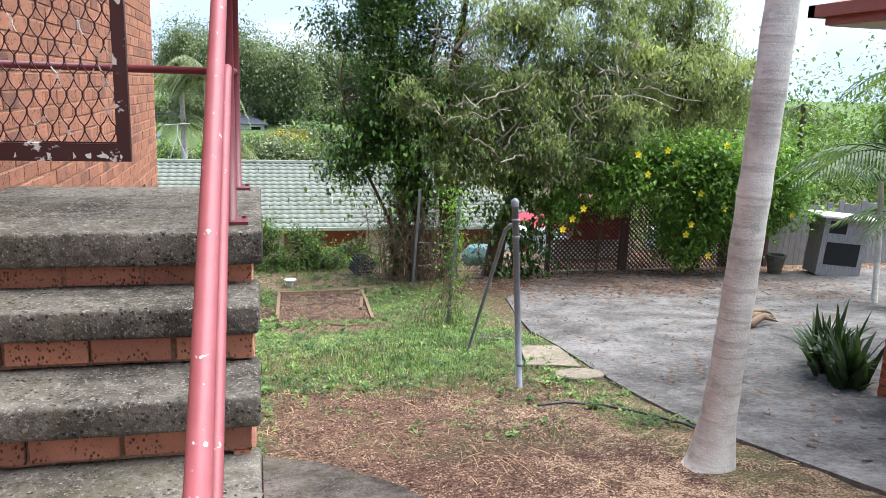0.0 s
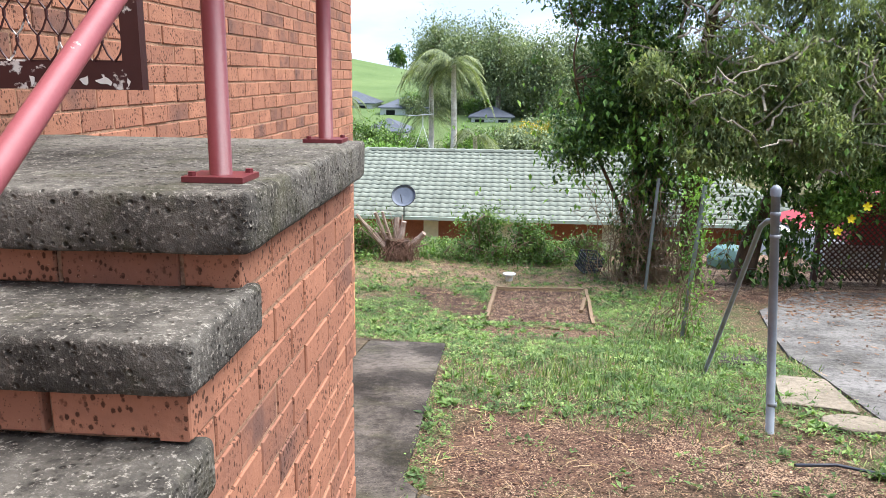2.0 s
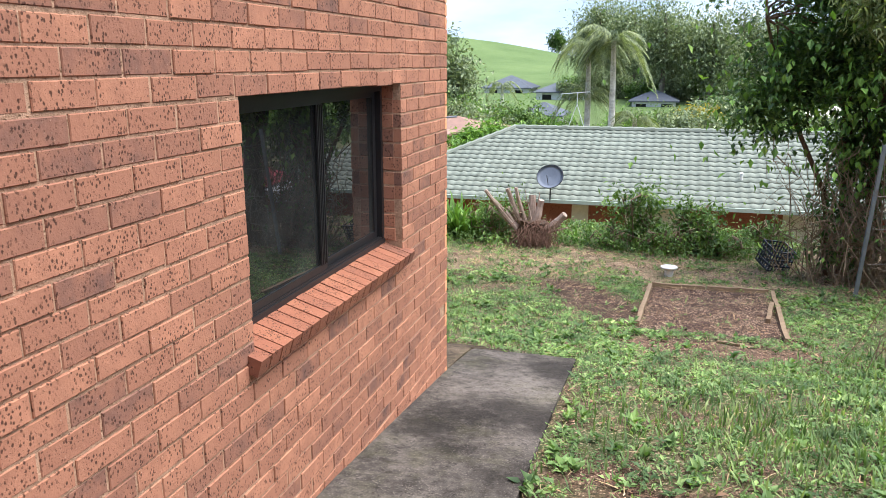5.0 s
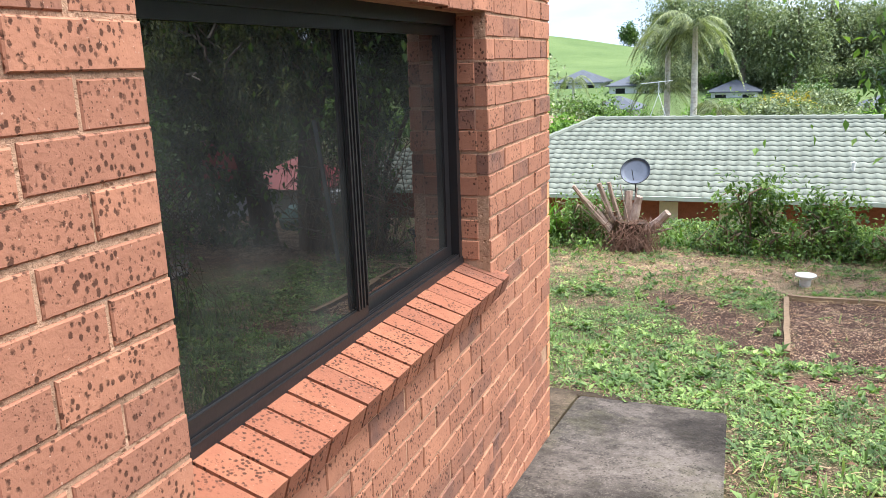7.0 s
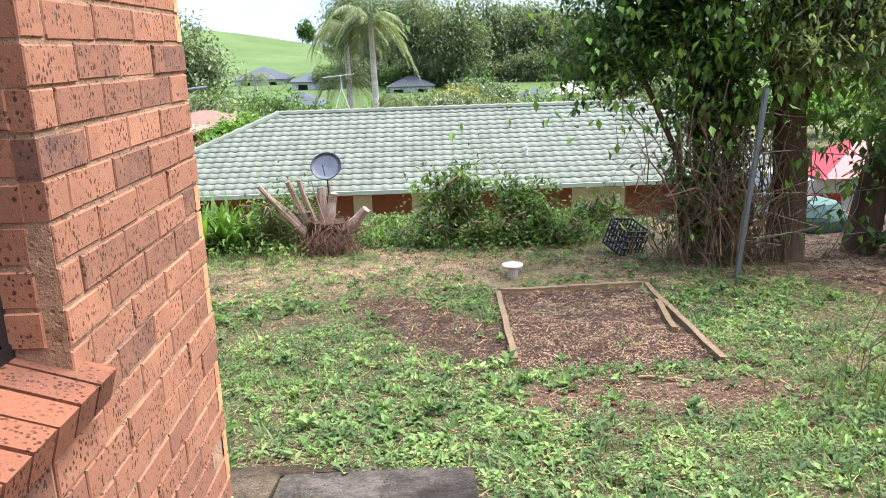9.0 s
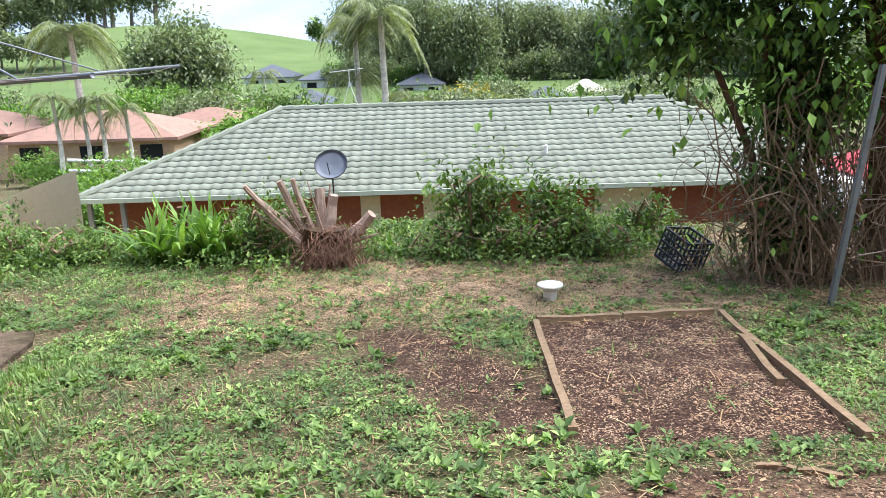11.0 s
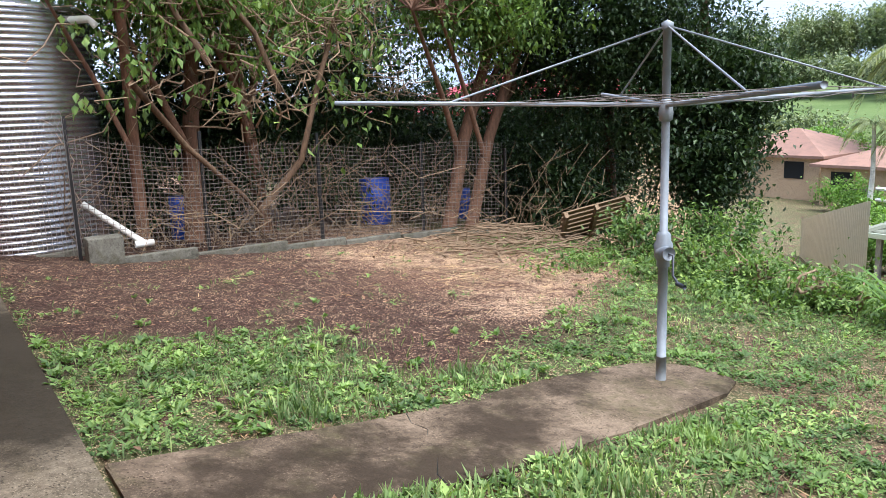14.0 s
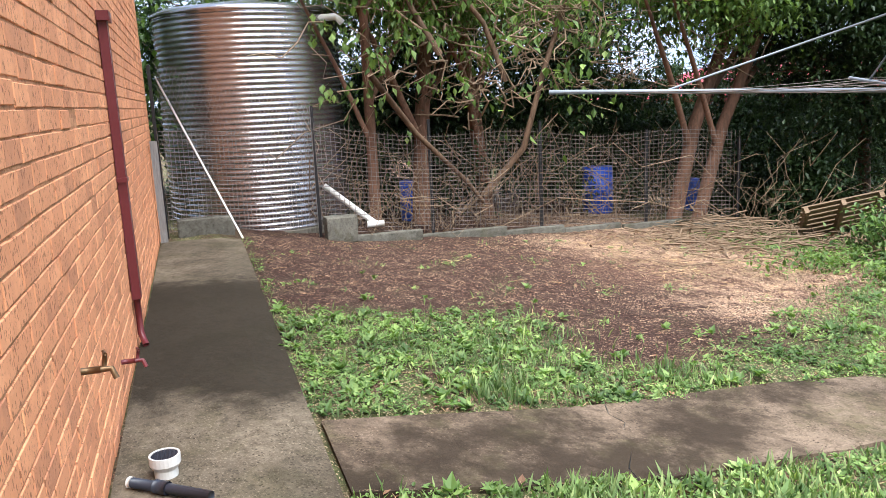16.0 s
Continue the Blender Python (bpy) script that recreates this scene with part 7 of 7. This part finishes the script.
def off_paving(p):
    hard = ((p[:, 0] < -0.17) & (p[:, 0] > -1.15) & (p[:, 1] < 11.49)) | ((p[:, 0] < -1.1) & (p[:, 1] < 11.6)) | ((p[:, 0] < -3.50) & (p[:, 0] > -4.50 + 0.1 * (p[:, 1] < 14)) & (p[:, 1] < 15.78))
    hard |= (p[:, 0] < 1.3) & (p[:, 1] < 6.9) | (p[:, 0] > 3.75) & (p[:, 1] < 16)
    return p[~hard]


def on_land(p, up=0.0):
    return np.stack([p[:, 0], p[:, 1], land(p[:, 0], p[:, 1]) + up], -1)


def turf_at(x, y):
    return cover(x, y)[0]


def stuff(name, label, category, v, f, material):
    return tagged(part(name, v, f, material), label, category, kind="stuff")


# broad-leaved weeds: rosettes of leaves
p = sow(60000, (-10.5, 3.6, 7.2, 19.8), lambda x, y: turf_at(x, y) * soft(lumps(x, y, 2.3, 5.0) + 0.25 * lumps(x, y, 7.0, 1.0), 0.30, 0.75) * 0.95)
per = 7
q = np.repeat(p, per, 0)
spin = rng.random(len(q)) * 6.283
size = np.repeat(0.014 + 0.042 * rng.random(len(p)) ** 2.2, per) * (0.7 + 0.6 * rng.random(len(q)))
v, f = scatter(LEAF_V, LEAF_F, on_land(q, 0.008) + np.c_[rng.normal(0, 0.02, (len(q), 2)), rng.random(len(q)) * 0.03], size, spin, rng.uniform(0.1, 0.75, len(q)))
stuff("weeds", "patchy broad-leaved green weeds over the yard", "weeds", v, f, M_weed)
# low round-leaved creeping weeds
p = sow(34000, (-10.5, 3.6, 7.6, 18.5), lambda x, y: turf_at(x, y) * soft(lumps(x, y, 1.3, 2.0) + 0.3 * lumps(x, y, 5.0, 4.0), 0.45, 0.85))
q = np.repeat(p, 4, 0)
v, f = scatter(ROUND_V, ROUND_F, on_land(q, 0.01) + np.c_[rng.normal(0, 0.022, (len(q), 2)), rng.random(len(q)) * 0.03], 0.010 + 0.016 * rng.random(len(q)), rng.random(len(q)) * 6.283, rng.uniform(-0.2, 0.6, len(q)))
stuff("clover", "low creeping round-leaved green weeds", "weeds", v, f, M_weed)
# larger rosettes of bright leaves
p = sow(4200, (-10.0, 3.4, 7.6, 17.5), lambda x, y: turf_at(x, y) * soft(lumps(x, y, 1.5, 9.0), 0.42, 0.62))
p = np.concatenate([p, rng.normal((-2.7, 12.3), (0.5, 0.9), (120, 2)), rng.normal((-5.6, 12.9), (0.7, 0.6), (150, 2)), rng.normal((0.1, 12.4), (0.6, 0.5), (60, 2)), rng.normal((-3.3, 13.2), (0.12, 1.0), (50, 2))])
p = off_paving(p)
per = 9
q = np.repeat(p, per, 0)
size = np.repeat(0.035 + 0.055 * rng.random(len(p)) ** 1.8, per) * (0.6 + 0.6 * rng.random(len(q)))
v, f = scatter(LEAF_V, LEAF_F, on_land(q, 0.01) + np.c_[rng.normal(0, 0.015, (len(q), 2)), rng.random(len(q)) * 0.03], size, rng.random(len(q)) * 6.283, rng.uniform(0.15, 1.0, len(q)))
stuff("broad_weeds", "bright green broad-leaved weed rosettes", "weeds", v, f, M_weed)
# grass blades
p = sow(130000, (-10.5, 3.7, 6.9, 20.0), lambda x, y: turf_at(x, y) * (0.25 + 0.75 * soft(lumps(x, y, 1.7, 8.0), 0.35, 0.7)))
v, f = scatter(NEEDLE_V, NEEDLE_F, on_land(p, 0.0), 0.035 + 0.055 * rng.random(len(p)), rng.random(len(p)) * 6.283, rng.uniform(0.2, 1.3, len(p)))
stuff("grass", "thin green grass blades over the yard", "grass", v, f, M_grass)
tuft = np.concatenate([rng.normal((x, y), s, (n, 2)) for x, y, s, n in ((1.7, 9.9, 0.55, 1500), (2.4, 11.2, 0.5, 1100), (1.0, 10.3, 0.5, 800), (-2.6, 12.2, 0.6, 1300), (-3.0, 11.2, 0.4, 600), (-5.6, 13.2, 0.5, 500), (2.6, 12.4, 0.3, 500), (-3.2, 12.7, 0.22, 900), (-3.15, 13.7, 0.24, 800), (-3.25, 14.7, 0.2, 400), (-4.75, 12.8, 0.14, 300), (-4.85, 14.2, 0.16, 250))])
tuft = off_paving(tuft)
v, f = scatter(NEEDLE_V, NEEDLE_F, on_land(tuft, 0.0), 0.05 + 0.08 * rng.random(len(tuft)), rng.random(len(tuft)) * 6.283, rng.uniform(0.7, 1.5, len(tuft)))
stuff("tall_grass", "longer bright green grass tufts", "grass", v, f, M_grass)
# woodchip and straw
CHIP_V = [(-0.5, -0.16, 0), (0.5, -0.12, 0.05), (0.45, 0.14, 0.08), (-0.5, 0.15, 0.03)]


def chip_at(x, y):
    t, c = cover(x, y)
    return c * (1 - t * 0.75)


p = sow(230000, (-10.8, 3.9, 5.6, 18.5), lambda x, y: chip_at(x, y) * soft(lumps(x, y, 2.6, 3.0), 0.20, 0.75))
v, f = scatter(CHIP_V, [(0, 1, 2, 3)], on_land(p, 0.012), 0.010 + 0.026 * rng.random(len(p)) ** 2, rng.random(len(p)) * 6.283, rng.normal(0, 0.35, len(p)))
stuff("woodchip", "scattered pale and brown woodchip mulch", "mulch", v, f, M_chip)
p = rng.normal((7.2, 15.5), (2.1, 0.75), (5200, 2))
p = np.concatenate([p, rng.uniform((3.9, 5.5), (9.0, 16.0), (900, 2)), rng.normal((10.6, 14.2), (1.0, 0.9), (900, 2))])
p = p[(p[:, 0] > 3.7) & (p[:, 1] < 17.2)]
v, f = scatter(CHIP_V, [(0, 1, 2, 3)], on_land(p, 0.036), 0.03 + 0.06 * rng.random(len(p)), rng.random(len(p)) * 6.283, rng.normal(0, 0.25, len(p)))
stuff("leaf_litter", "brown fallen leaf litter on the shaded driveway", "leaf litter", v, f, M_litter)
STRAW_V = [(-0.5, -0.016, 0), (0.0, -0.018, 0.05), (0.5, -0.01, 0), (0.5, 0.01, 0), (0.0, 0.018, 0.05), (-0.5, 0.016, 0)]


def straw_at(x, y):
    back = soft(np.hypot((x + 8.6) / 2.4, (y - 17.3) / 1.7), 1.15, 0.4)
    crest = soft(y, 15.2, 16.2) * soft(x, -3.5, -2.0) * 0.9
    front = 0.08 * soft(y, 9.5, 8.0)
    return np.clip(back + crest + front + 0.03 + 0.07 * soft(x, -5.5, -4.0), 0, 1)


p = sow(56000, (-11.0, 3.8, 6.0, 19.8), straw_at)
v, f = scatter(STRAW_V, [(0, 1, 4, 5), (1, 2, 3, 4)], on_land(p, 0.02), 0.05 + 0.15 * rng.random(len(p)) ** 1.5, rng.random(len(p)) * 6.283, rng.normal(0, 0.2, len(p)))
stuff("straw", "dry straw and grass clippings lying on the soil", "straw", v, f, M_straw)
# short dry clippings all over the yard
p = sow(90000, (-10.8, 3.7, 7.0, 20.0), lambda x, y: 0.05 + 0.12 * soft(x, -5.5, -4.0) + 0.5 * soft(x, -7.5, -4.5) * soft(lumps(x, y, 2.1, 4.0), 0.35, 0.75) * (0.25 + 1.4 * soft(y, 14.2, 16.0) * soft(x, -3.4, -1.5)))
v, f = scatter(STRAW_V, [(0, 1, 4, 5), (1, 2, 3, 4)], on_land(p, 0.018), 0.025 + 0.075 * rng.random(len(p)) ** 2, rng.random(len(p)) * 6.283, rng.normal(0, 0.35, len(p)))
v = v + np.repeat(rng.random((len(p), 1)) * 0.03, 6, 0) * (0, 0, 1)
stuff("dry_clippings", "short dry clippings and dead leaves over the yard", "clippings", v, f, M_straw)
p = sow(26000, (-10.8, 3.7, 7.0, 20.0), lambda x, y: 0.06 + 0.24 * soft(x, -6.0, -4.0))
v, f = scatter(LEAF_V, LEAF_F, on_land(p, 0.02), 0.02 + 0.05 * rng.random(len(p)) ** 2, rng.random(len(p)) * 6.283, rng.normal(0, 0.4, len(p)))
stuff("dead_leaves", "curled brown dead leaves over the yard", "dead leaves", v, f, M_litter)
# ground cover at the far edge of the yard
p = sow(9000, (-8.0, 2.6, 17.2, 20.6), lambda x, y: soft(y + 0.35 * np.sin(x * 2.2), 17.4, 18.4) * (0.15 + 0.85 * soft(lumps(x, y, 2.4, 7.0), 0.35, 0.6)))
q = np.repeat(p, 5, 0)
v, f = leaves(on_land(q) + np.c_[rng.normal(0, 0.06, (len(q), 2)), rng.random(len(q)) * 0.22], 0.06)
stuff("ground_cover", "leafy green ground cover along the yard edge", "ground cover", v, f, M_leaf_mid)

# ---- bricks of the house, last ----
lay(house, side_rows, side_turn, lambda u, z: 6.6 < u < 10.0 and -0.75 < z < 0.95, M_brick)
for yy, flip in ((WY0, False), (WY1, True)):
    lay(house, [(0.0, z, 0.10) for z in np.arange(WZ1 - 11 * COURSE, WZ1 - 0.01, COURSE)], reveal_turn(yy, 1 if flip else -1), lambda u, z: True, M_brick)
lay(house, rear_rows, rear_turn, lambda u, z: 1.0 < u < 5.0 and -1.4 < z < 0.9, M_brick_rear_lit)
